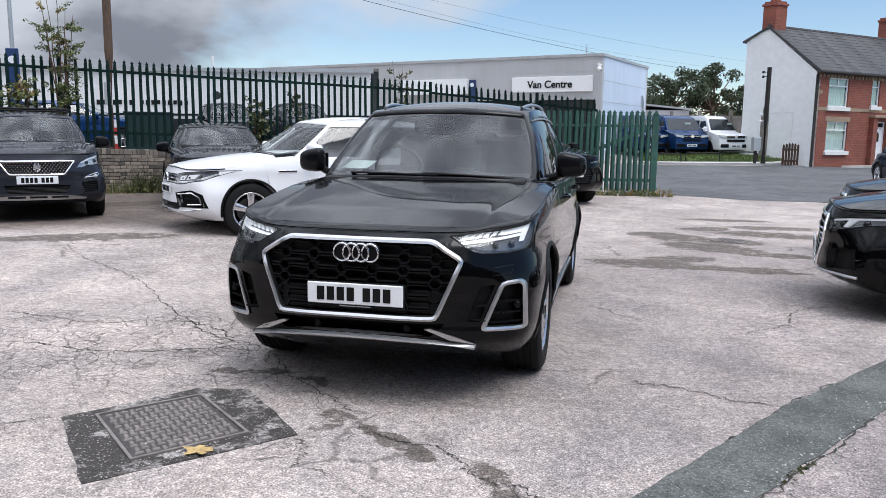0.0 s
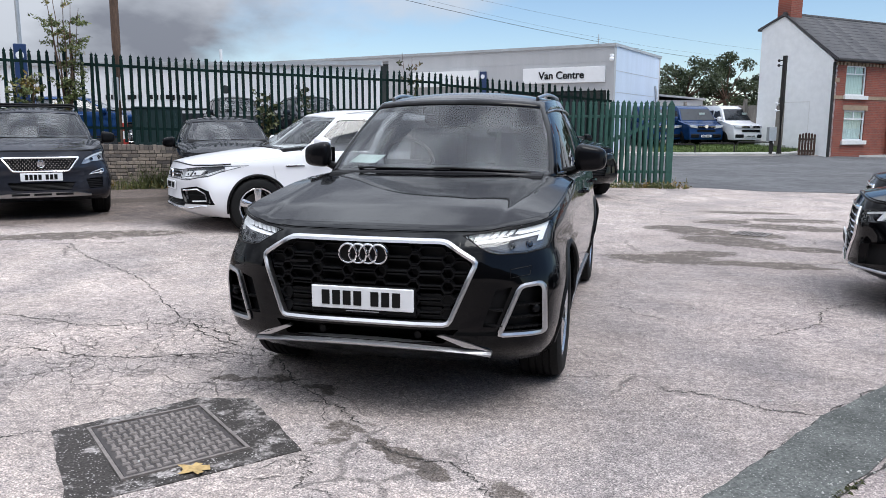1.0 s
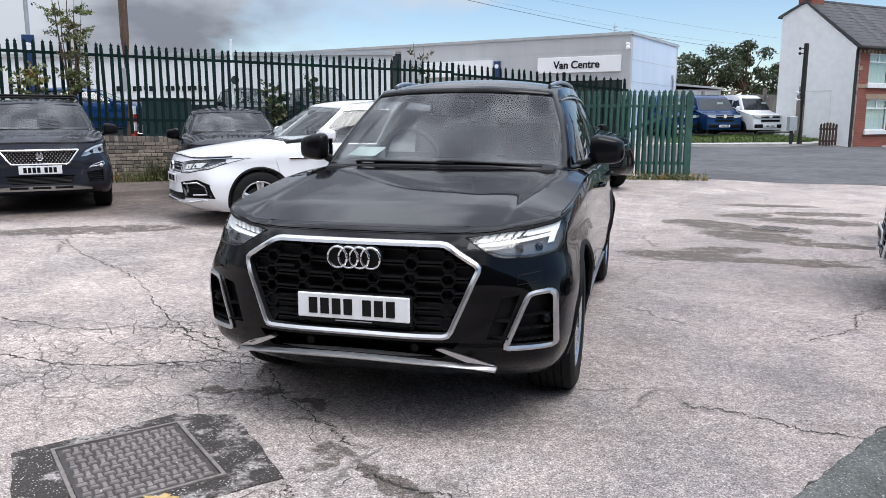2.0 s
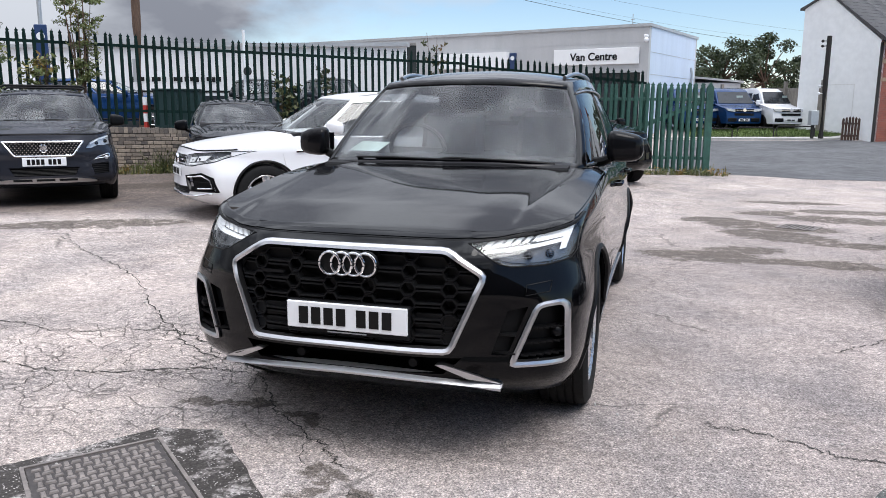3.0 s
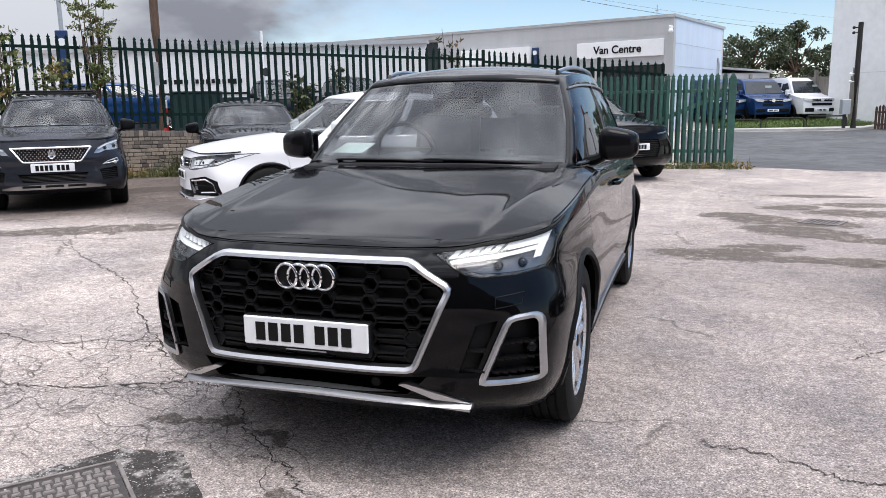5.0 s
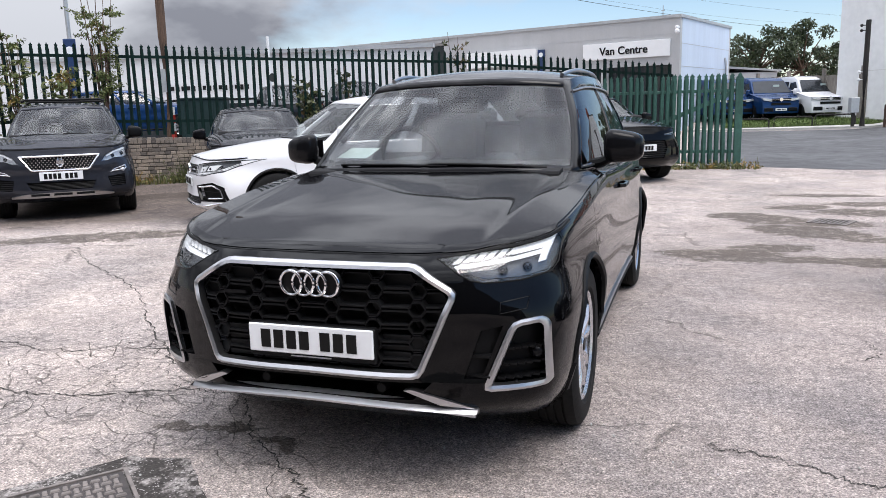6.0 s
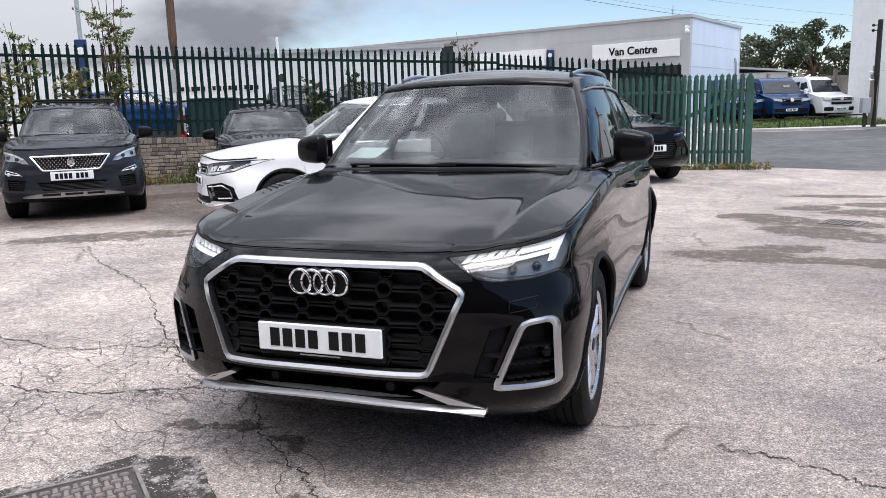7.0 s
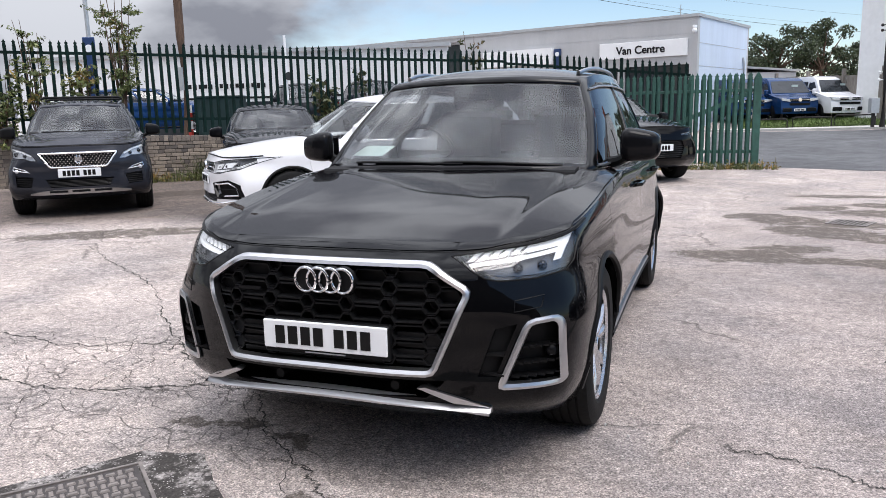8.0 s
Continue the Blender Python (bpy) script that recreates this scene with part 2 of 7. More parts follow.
    sparse = m.math("MULTIPLY", m.ramp(m.voronoi(0.55, "DISTANCE_TO_EDGE", m.warp(0.5, 1.7, m.warp(0.1, 8.0))).outputs["Distance"], 0.004, 0.012, (1, 1, 1), (0, 0, 0)),
                    m.ramp(m.noise(0.9, 2), 0.5, 0.58))
    crack = m.math("MULTIPLY", m.math("MAXIMUM", crack, m.math("MULTIPLY", sparse, 0.8)), m.ramp(m.noise(14, 3), 0.3, 0.5))
    base = m.mix(m.math("MULTIPLY", crack, 0.68), base, (0.06, 0.055, 0.052))
    m.set(color=base, rough=0.93, spec=0.12)
    h = m.math("ADD", m.math("MULTIPLY", fine, 0.8), m.math("MULTIPLY", m.math("SUBTRACT", 1.0, stones.outputs["Distance"]), 0.5))
    h = m.math("SUBTRACT", h, m.math("MULTIPLY", crack, 1.5))
    m.bump(h, 0.85, 0.008)
    return m.mat


def tarmac_material(name, dark, light, speck=1.0):
    m = Nodes(name)
    wide, mid, fine = m.noise(0.5, 4), m.noise(3.0, 5, 0.6), m.noise(70, 4, 0.7)
    base = m.mix(m.ramp(mid, 0.35, 0.65), dark, light)
    base = m.mix(1.0, base, m.ramp(wide, 0.35, 0.65, (0.85, 0.85, 0.85), (1.15, 1.15, 1.15)), "MULTIPLY")
    base = m.mix(1.0, base, m.ramp(fine, 0.35, 0.7, (0.6, 0.6, 0.6), (1.5, 1.5, 1.5)), "MULTIPLY")
    st = m.voronoi(85)
    pick = m.math("MULTIPLY", m.ramp(st.outputs["Distance"], 0.16, 0.26, (1, 1, 1), (0, 0, 0)), m.ramp(m.noise(60, 1), 0.44, 0.54))
    base = m.mix(m.math("MULTIPLY", pick, 0.6 * speck), base, (0.42, 0.41, 0.40))
    m.set(color=base, rough=0.92, spec=0.15)
    m.bump(m.math("SUBTRACT", fine, st.outputs["Distance"]), 0.5, 0.006)
    return m.mat


def crumbled_material():
    """Dark broken tarmac with pale crumbs and patches of worn stone."""
    m = Nodes("manhole_surround")
    fine = m.noise(70, 4, 0.7)
    base = m.ramp(fine, 0.35, 0.7, (0.016, 0.013, 0.011), (0.055, 0.047, 0.042))
    worn = m.math("MULTIPLY", m.ramp(m.noise(4.2, 5, 0.65), 0.50, 0.57), m.ramp(m.noise(38, 4, 0.7), 0.38, 0.55))
    base = m.mix(m.math("MULTIPLY", worn, 0.85), base, m.ramp(fine, 0.35, 0.65, (0.20, 0.18, 0.17), (0.50, 0.46, 0.44)))
    st = m.voronoi(75)
    pick = m.math("MULTIPLY", m.ramp(st.outputs["Distance"], 0.20, 0.30, (1, 1, 1), (0, 0, 0)), m.ramp(m.noise(21, 3, 0.7), 0.45, 0.52))
    base = m.mix(m.math("MULTIPLY", pick, 0.9), base, (0.50, 0.47, 0.45))
    m.set(color=base, rough=0.85)
    m.bump(m.math("SUBTRACT", fine, st.outputs["Distance"]), 0.6, 0.006)
    return m.mat


def brick_material(name, cols, mortar=False):
    m = Nodes(name)
    r = m.random() if not mortar else m.island()
    a, b, c = cols
    col = m.mix(m.ramp(r, 0.0, 0.55), a, b)
    col = m.mix(m.ramp(r, 0.6, 1.0), col, c)
    soot = m.ramp(m.noise(2.2, 5, 0.65), 0.42, 0.68)
    col = m.mix(m.math("MULTIPLY", soot, 0.55), col, (0.10, 0.09, 0.085))
    col = m.mix(1.0, col, m.ramp(m.noise(60, 4, 0.7), 0.3, 0.7, (0.75, 0.75, 0.75), (1.2, 1.2, 1.2)), "MULTIPLY")
    m.set(color=col, rough=0.9)
    m.bump(m.noise(80, 4, 0.7), 0.4, 0.004)
    return m.mat


M_GROUND = ground_material()
M_STRIP = tarmac_material("patch_tarmac", (0.072, 0.076, 0.072), (0.120, 0.124, 0.118), 1.6)
M_ROAD = tarmac_material("road_tarmac", (0.085, 0.086, 0.09), (0.13, 0.13, 0.135), 0.3)
M_SILT = crumbled_material()
M_KERB = plain("kerb_concrete", (0.42, 0.41, 0.39), 0.9, scale=30, vary=0.2, bump=0.3)
M_PALE_DARK = plain("dark_green_steel", (0.0045, 0.018, 0.015), 0.6, scale=14, vary=0.35)
M_PALE = plain("faded_green_steel", (0.028, 0.088, 0.068), 0.6, scale=14, vary=0.3)
M_WALLBRICK = brick_material("weathered_buff_brick", ((0.36, 0.30, 0.24), (0.24, 0.20, 0.165), (0.10, 0.088, 0.08)))
M_WALLBRICK2 = brick_material("weathered_buff_brick_rest", ((0.36, 0.30, 0.24), (0.24, 0.20, 0.165), (0.10, 0.088, 0.08)), "island")
M_MORTAR = plain("old_mortar", (0.075, 0.066, 0.058), 0.95, scale=25, vary=0.3, bump=0.3)

# ---- building helpers ----
def part(name, bm, material, parent=None, label="", smooth=False):
    """Link a bmesh as one mesh object under a thing or a part."""
    me = bpy.data.meshes.new(name)
    bm.to_mesh(me)
    bm.free()
    if smooth:
        me.polygons.foreach_set("use_smooth", [True] * len(me.polygons))
    for m in (material if isinstance(material, (list, tuple)) else [material]):
        me.materials.append(m)
    ob = new(name, me)
    if parent is not None:
        ob.parent = parent
    return tagged(ob, label)


def thing(name, m=None, label="", category="", group="", kind=""):
    ob = new(name)
    ob.empty_display_size = 0.2
    if m is not None:
        ob.matrix_world = m
    return tagged(ob, label, category, group, kind)


def box(bm, lo, hi, m=None, bevel=0.0):
    """Add a box between two corners to bm."""
    vs = [bm.verts.new((x, y, z)) for x in (lo[0], hi[0]) for y in (lo[1], hi[1]) for z in (lo[2], hi[2])]
    fs = [bm.faces.new([vs[i] for i in f]) for f in ((0, 1, 3, 2), (4, 6, 7, 5), (0, 4, 5, 1), (2, 3, 7, 6), (0, 2, 6, 4), (1, 5, 7, 3))]
    if bevel:
        es = list({e for f in fs for e in f.edges})
        r = bmesh.ops.bevel(bm, geom=es, offset=bevel, segments=1, affect="EDGES", profile=0.5)
        vs = list({v for f in r["faces"] for v in f.verts} | {v for v in vs if v.is_valid})
    if m is not None:
        bmesh.ops.transform(bm, matrix=m, verts=[v for v in vs if v.is_valid])
    return vs


def boxes(*items, bevel=0.0, m=None):
    bm = bmesh.new()
    for lo, hi in items:
        box(bm, lo, hi, m, bevel)
    return bm


def prism(bm, pts, axis, a, b, m=None):
    """Extrude a polygon of (u, v) along an axis ('x': u=y v=z, 'y': u=x v=z, 'z': u=x v=y) from a to b."""
    def at(p, w):
        return {"x": (w, p[0], p[1]), "y": (p[0], w, p[1]), "z": (p[0], p[1], w)}[axis]
    A = [bm.verts.new(at(p, a)) for p in pts]
    B = [bm.verts.new(at(p, b)) for p in pts]
    n = len(pts)
    bm.faces.new(A)
    bm.faces.new(B[::-1])
    for i in range(n):
        bm.faces.new((A[i], B[i], B[(i + 1) % n], A[(i + 1) % n]))
    bmesh.ops.recalc_face_normals(bm, faces=bm.faces)
    if m is not None:
        bmesh.ops.transform(bm, matrix=m, verts=A + B)
    return A + B


def tube(bm, pts, r, sides=8, closed=False, taper=None):
    """A round bar along points."""
    pts = [Vector(p) for p in pts]
    rings, n = [], len(pts)
    up = Vector((0, 0, 1))
    for i, p in enumerate(pts):
        a = pts[(i - 1) % n] if closed or i else pts[0]
        b = pts[(i + 1) % n] if closed or i < n - 1 else pts[-1]
        d = (b - a).normalized() if (b - a).length > 1e-9 else Vector((0, 0, 1))
        s = d.cross(up)
        if s.length < 1e-3:
            s = d.cross(Vector((1, 0, 0)))
        s.normalize()
        q = s.cross(d)
        rr = r if taper is None else r * (1 + (taper - 1) * i / max(1, n - 1))
        rings.append([bm.verts.new(p + s * rr * math.cos(k * math.tau / sides) + q * rr * math.sin(k * math.tau / sides)) for k in range(sides)])
    m = n if closed else n - 1
    for i in range(m):
        A, B = rings[i], rings[(i + 1) % n]
        for k in range(sides):
            bm.faces.new((A[k], A[(k + 1) % sides], B[(k + 1) % sides], B[k]))
    if not closed:
        bm.faces.new(rings[0][::-1])
        bm.faces.new(rings[-1])
    bmesh.ops.recalc_face_normals(bm, faces=bm.faces)


def smooth01(a, b, v):
    t = min(1, max(0, (v - a) / (b - a)))
    return t * t * (3 - 2 * t)


def gz(x, y):
    """Height of the ground."""
    return 0.11 * smooth01(3.4, 6.4, 0.55 * y - 0.75 * x) + 0.40 * smooth01(33.2, 35.9, y + 0.2 * (x - 4)) * smooth01(10.5, 8.5, x - 0.2 * (y - 33))


def rotz(x, y, z, deg):
    return pose(x, y, z, 0, 0, deg)


# ---- ground ----
def axis_steps(lo, hi, fine, far):
    a = list(np.arange(lo, hi + fine / 2, fine))
    step, left, right = fine, [], []
    v, w = lo, hi
    while v > -far or w < far:
        step *= 1.45
        v, w = v - step, w + step
        left.append(v), right.append(w)
    return left[::-1] + a + right


def sheet(name, xs, ys, z, material, lift=0.0):
    bm = bmesh.new()
    grid = [[bm.verts.new((x, y, z(x, y) + lift)) for y in ys] for x in xs]
    for i in range(len(xs) - 1):
        for j in range(len(ys) - 1):
            bm.faces.new((grid[i][j], grid[i + 1][j], grid[i + 1][j + 1], grid[i][j + 1]))
    return part(name, bm, material, smooth=True)


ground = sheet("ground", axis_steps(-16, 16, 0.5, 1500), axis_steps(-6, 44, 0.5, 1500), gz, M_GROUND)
tagged(ground, "worn pinkish-grey tarmac yard with cracks and damp stains", "ground", kind="structure")


def flat_patch(name, pts, material, lift, label, category, n=6, rough=0.012, kind="structure"):
    """A thin laid patch with an uneven rim that follows the ground."""
    rng = random.Random(name)
    rim = []
    for i, p in enumerate(pts):
        q = pts[(i + 1) % len(pts)]
        for k in range(n):
            f = k / n
            rim.append((p[0] + (q[0] - p[0]) * f + rng.uniform(-rough, rough), p[1] + (q[1] - p[1]) * f + rng.uniform(-rough, rough)))
    bm = bmesh.new()
    top = [bm.verts.new((x, y, gz(x, y) + lift)) for x, y in rim]
    low = [bm.verts.new((x, y, gz(x, y) - 0.02)) for x, y in rim]
    bm.faces.new(top)
    for i in range(len(rim)):
        j = (i + 1) % len(rim)
        bm.faces.new((low[i], low[j], top[j], top[i]))
    bmesh.ops.triangulate(bm, faces=[f for f in bm.faces if len(f.verts) > 4])
    bmesh.ops.recalc_face_normals(bm, faces=bm.faces)
    return tagged(part(name, bm, material), label, category, kind=kind)


# the darker trench reinstatement that crosses the yard
flat_patch("tarmac_strip", [(0.62, -1.9), (1.08, -1.8), (1.9, -0.584), (2.744, 0.665), (4.4, 3.1), (6.1, 5.6), (5.7, 5.75), (3.9, 2.9), (3.049, 1.671), (2.209, 0.548), (1.417, -0.709)],
           M_STRIP, 0.005, "dark grey-green strip of newer tarmac set in the yard", "tarmac strip", n=10, rough=0.008)
flat_patch("manhole_surround", [(-1.349, -0.551), (-0.757, -1.15), (-0.118, -0.449), (-0.652, 0.076), (-0.93, 0.02)], M_SILT, 0.004,
           "dark broken tarmac patch round the manhole cover", "tarmac patch", n=9, rough=0.007)
# unseen wall added behind the camera; darkens paint reflections and blocks low sky
part("unseen_wall_south", boxes(((-26, -10.4, -.05), (22, -10.0, 5.6))), plain("unseen_wall_dark", (0.055, 0.056, 0.06), 0.6, scale=3, vary=0.25))
tagged(bpy.data.objects["unseen_wall_south"], "unseen plain dark wall added behind the camera to darken reflections", "wall", kind="structure")
# road beyond the yard
def band(name, near, far, material, lift, label, category, x0=-60, x1=90, n=10, step=1.5, thick=0.0):
    """A strip of the plan between two lines y = near(x) and y = far(x)."""
    bm = bmesh.new()
    xs = list(np.arange(x0, x1 + step / 2, step))
    g = []
    for x in xs:
        col = []
        for k in range(n + 1):
            y = near(x) + (far(x) - near(x)) * k / n
            col.append(bm.verts.new((x, y, gz(x, y) + lift)))
        g.append(col)
    for i in range(len(xs) - 1):
        for k in range(n):
            bm.faces.new((g[i][k], g[i + 1][k], g[i + 1][k + 1], g[i][k + 1]))
        if thick:
            for k, s in ((0, 1), (n, -1)):
                a, b = g[i][k], g[i + 1][k]
                c, d = bm.verts.new((b.co.x, b.co.y, b.co.z - thick)), bm.verts.new((a.co.x, a.co.y, a.co.z - thick))
                bm.faces.new((a, d, c, b) if s > 0 else (a, b, c, d))
    return tagged(part(name, bm, material, smooth=False), label, category, kind="structure")


def road_near(x):
    return 14.35 + 0.10 * (x - 3) + 0.22 * math.sin(x * 1.3)


def road_far(x):
    return 33.2 - 0.1 * (x - 8) if x < 8 else 33.2 + 0.42 * (x - 8)


band("road", road_near, lambda x: road_far(x) - 0.12, M_ROAD, 0.006, "grey worn tarmac road running past the yard", "road", x0=1, x1=80)
# ---- brick wall and palisade fence ----
FA = radians(38)
FD, FN = Vector((math.cos(FA), math.sin(FA), 0)), Vector((-math.sin(FA), math.cos(FA), 0))
F0 = Vector((-9.9, 10.0, 0))                       # first post of the fence
wall_m = Matrix.Translation(F0) @ Matrix.Rotation(FA, 4, "Z")


def pale_mesh(h, w=0.066, d=0.022, tip=0.13):
    """A W-section steel pale with a notched, pointed head."""
    bm = bmesh.new()
    prof = [(-w / 2, 0.0), (-w / 4, -d), (w / 4, -d), (w / 2, 0.0), (w / 4 - 0.006, -d + 0.006), (-w / 4 + 0.006, -d + 0.006)]
    bot = [bm.verts.new((x, y, 0)) for x, y in prof]
    top = [bm.verts.new((x, y, h - tip)) for x, y in prof]
    n = len(prof)
    for i in range(n):
        bm.faces.new((bot[i], bot[(i + 1) % n], top[(i + 1) % n], top[i]))
    head = [(-w * .5, h - tip), (-w * .34, h - .082), (-w * .52, h - .058), (-w * .20, h - .040), (0, h), (w * .20, h - .040), (w * .52, h - .058), (w * .34, h - .082), (w * .5, h - tip)]
    prism(bm, head, "y", -d * .75, -d * .75 + .007)
    me = bpy.data.meshes.new("pale")
    bm.to_mesh(me)
    bm.free()
    return me


def fence_run(name, start, direction, bays, z_of, h, material, label, last=None, posts=True, rail_z=(0.28, 1.55)):
    """Palisade panels: post, two rails and 17 pales in each bay of 2.75 m."""
    ang = math.atan2(direction.y, direction.x)
    root = thing(name, Matrix.Translation(start) @ Matrix.Rotation(ang, 4, "Z"), label, "fence", kind="structure")
    me = pale_mesh(h)
    me.materials.append(material)
    length = last if last else bays * 2.75
    count = int(length / (2.75 / 18))
    for i in range(count + 1):
        x = i * 2.75 / 18
        p = start + direction * x
        base = z_of(p)
        if posts and i % 18 == 0:
            post = part("post", boxes(((-0.035, -0.03, -0.35), (0.035, 0.03, h + 0.0)), bevel=0.012), material, root)
            post.location = (x, 0.03, base)
            continue
        ob = new("pale", me)
        ob.parent = root
        ob.location = (x + random.uniform(-0.004, 0.004), 0, base + random.uniform(-0.008, 0.008))
        ob.rotation_euler = (random.gauss(0, 0.004), random.gauss(0, 0.006), 0)
    for z in rail_z:
        a, b = z_of(start), z_of(start + direction * length)
        bm = bmesh.new()
        prism(bm, [(0, a + z - 0.028), (length, b + z - 0.028), (length, b + z + 0.028), (0, a + z + 0.028)], "y", 0.002, 0.05)
        part("rail", bm, material, root)
    return root


def wall_top(p):
    s = (p - F0).dot(FD)
    return 1.10 - 0.021 * s


fence_run("palisade_fence", F0 - FD * 8.25, FD, 6, wall_top, 1.80, M_PALE_DARK, "dark green steel palisade fence with pointed heads above a brick wall", last=16.5)
P_D = F0 + FD * 8.25
ED = Vector((math.cos(radians(-10)), math.sin(radians(-10)), 0))
fence_run("palisade_fence", P_D, ED, 2, lambda p: 0.65 - 0.105 * (p - P_D).length, 2.05, M_PALE_DARK, "dark green steel palisade fence beside the yard gate", last=4.2, rail_z=(0.45, 1.78))

# gate leaf standing open in front of the fence
GATE_A, GATE_B = Vector((-0.62, 13.75, 0)), Vector((2.02, 14.0, 0))
gd = (GATE_B - GATE_A)
gate = thing("metal_gate", Matrix.Translation((GATE_A.x, GATE_A.y, gz(1, 14) + 0.09)) @ Matrix.Rotation(math.atan2(gd.y, gd.x), 4, "Z"),
             "faded green palisade steel gate leaf standing open", "gate")
gl = gd.length
me = pale_mesh(1.80, w=0.076)
me.materials.append(M_PALE)
for i in range(21):
    ob = new("pale", me)
    ob.parent = gate
    ob.location = (0.05 + i * (gl - 0.2) / 20.0, 0, random.uniform(-0.01, 0.01))
    ob.rotation_euler = (0, random.gauss(0, 0.008), 0)
part("gate_frame", boxes(((0, 0.005, 0.22), (gl, 0.05, 0.28)), ((0, 0.005, 1.42), (gl, 0.05, 1.48)), ((gl - 0.07, -0.04, 0.0), (gl + 0.07, 0.08, 1.68)), ((-0.05, 0.005, 0.0), (0.03, 0.06, 1.6)), bevel=0.006), M_PALE, gate)
bm = bmesh.new()
prism(bm, [(0.3, 0.5), (0.38, 0.44), (gl - 0.12, 1.36), (gl - 0.2, 1.42)], "y", 0.01, 0.045)
part("brace", bm, M_PALE, gate)
bm = bmesh.new()
prism(bm, [(gl - 0.07, 1.68), (gl + 0.07, 1.68), (gl, 1.80)], "y", -0.04, 0.08)
part("post_cap", bm, M_PALE, gate)

# the second leaf, folded back behind the first
leaf2 = thing("metal_gate", Matrix.Translation((GATE_A.x, GATE_A.y + 0.16, gz(1, 14) + 0.09)) @ Matrix.Rotation(math.atan2(gd.y, gd.x), 4, "Z"),
              "second faded green palisade gate leaf folded behind the first", "gate")
for i in range(10):
    ob = new("pale", me)
    ob.parent = leaf2
    ob.location = (1.37 + i * 0.125, 0, random.uniform(-0.015, 0.01))
    ob.rotation_euler = (0, random.gauss(0, 0.008), 0)
part("gate_frame", boxes(((1.33, 0.005, 0.22), (gl - 0.1, 0.05, 0.28)), ((1.33, 0.005, 1.42), (gl - 0.1, 0.05, 1.48)), ((1.30, 0.005, 0.0), (1.36, 0.06, 1.6)), bevel=0.006), M_PALE, leaf2)

# low brick wall under the fence
W0, W1, WH0 = -8.3, 8.3, 1.02
core = thing("wall_brick", wall_m, "low weathered buff brick wall with dark joints", "wall", kind="structure")
bm = bmesh.new()
prism(bm, [(W0, -0.3), (W1, -0.3), (W1, 0.83), (W0, 1.17)], "y", -0.13, 0.07)
part("mortar", bm, M_MORTAR, core)



# ---- cars: materials ----
def paint(name, color, metal=0.0, rough=0.22, coat=0.5, coat_ior=1.5):
    m = Nodes(name)
    dust = m.ramp(m.noise(3.0, 5, 0.6), 0.45, 0.75)
    col = m.mix(m.math("MULTIPLY", dust, 0.004), color, (0.35, 0.33, 0.30))
    m.set(color=col, metal=metal, rough=m.math("MULTIPLY_ADD", dust, 0.05, rough), coat=coat, coat_rough=0.02, spec=0.02)
    m.bsdf.inputs["Coat IOR"].default_value = coat_ior
    return m.mat


M_BLACK = paint("black_car_paint", (0.0010, 0.0010, 0.0014), coat=0.85, coat_ior=1.32)
M_GREYCAR = paint("dark_blue_grey_paint", (0.026, 0.028, 0.036), 0.3)
M_DARKCAR = paint("dark_grey_paint", (0.012, 0.013, 0.016), 0.2)
M_WHITECAR = paint("white_car_paint", (0.72, 0.72, 0.735))
M_BLUEVAN = paint("blue_van_paint", (0.008, 0.036, 0.115), 0.3)
M_PLASTIC = plain("black_plastic", (0.006, 0.006, 0.0065), 0.45, scale=90, vary=0.15)
M_GLOSSBLK = plain("gloss_black_trim", (0.006, 0.006, 0.007), 0.12)
M_SATIN = plain("satin_aluminium", (0.52, 0.52, 0.53), 0.30, metal=1.0, scale=60, vary=0.04)
M_CHROME = plain("chrome", (0.78, 0.78, 0.79), 0.10, metal=1.0, scale=30, vary=0.03)
M_RUBBER = plain("tyre_rubber", (0.012, 0.012, 0.012), 0.72, scale=60, vary=0.25, bump=0.25)
M_ALLOY = plain("silver_alloy", (0.62, 0.62, 0.64), 0.26, metal=0.85, scale=40, vary=0.06)
M_DISC = plain("brake_disc", (0.10, 0.097, 0.094), 0.45, metal=0.9, scale=40, vary=0.2)
M_CABIN = plain("dark_cabin_trim", (0.018, 0.018, 0.019), 0.7, scale=60, vary=0.2)
M_GLASS = glass("windscreen_glass", (0.82, 0.86, 0.85), 0.0, 0.92)
M_TINT = glass("tinted_glass", (0.30, 0.31, 0.32), 0.0, 0.8)
M_LENS = glass("clear_lamp_cover", (0.92, 0.93, 0.94), 0.0, 0.9)
M_LAMPIN = plain("lamp_reflector", (0.60, 0.61, 0.63), 0.22, metal=0.35, scale=30, vary=0.3)
M_LAMPDK = plain("lamp_housing", (0.16, 0.163, 0.17), 0.25, metal=0.4, scale=30, vary=0.2)
M_EYE = plain("smoked_lens", (0.02, 0.021, 0.024), 0.10, metal=0.5, scale=30, vary=0.1)
M_PLATE = plain("white_plate", (0.78, 0.79, 0.80), 0.35, scale=20, vary=0.02)
M_INK = plain("plate_black", (0.008, 0.008, 0.008), 0.4)
M_REDLAMP = plain("red_lamp", (0.30, 0.01, 0.012), 0.15)
M_PAPER = plain("paper", (0.42, 0.50, 0.48), 0.8)
drl = Nodes("daytime_light")
drl.set(color=(0.8, 0.8, 0.8), rough=0.3, emit=(0.93, 0.97, 1.0), power=0.15)
M_DRL = drl.mat


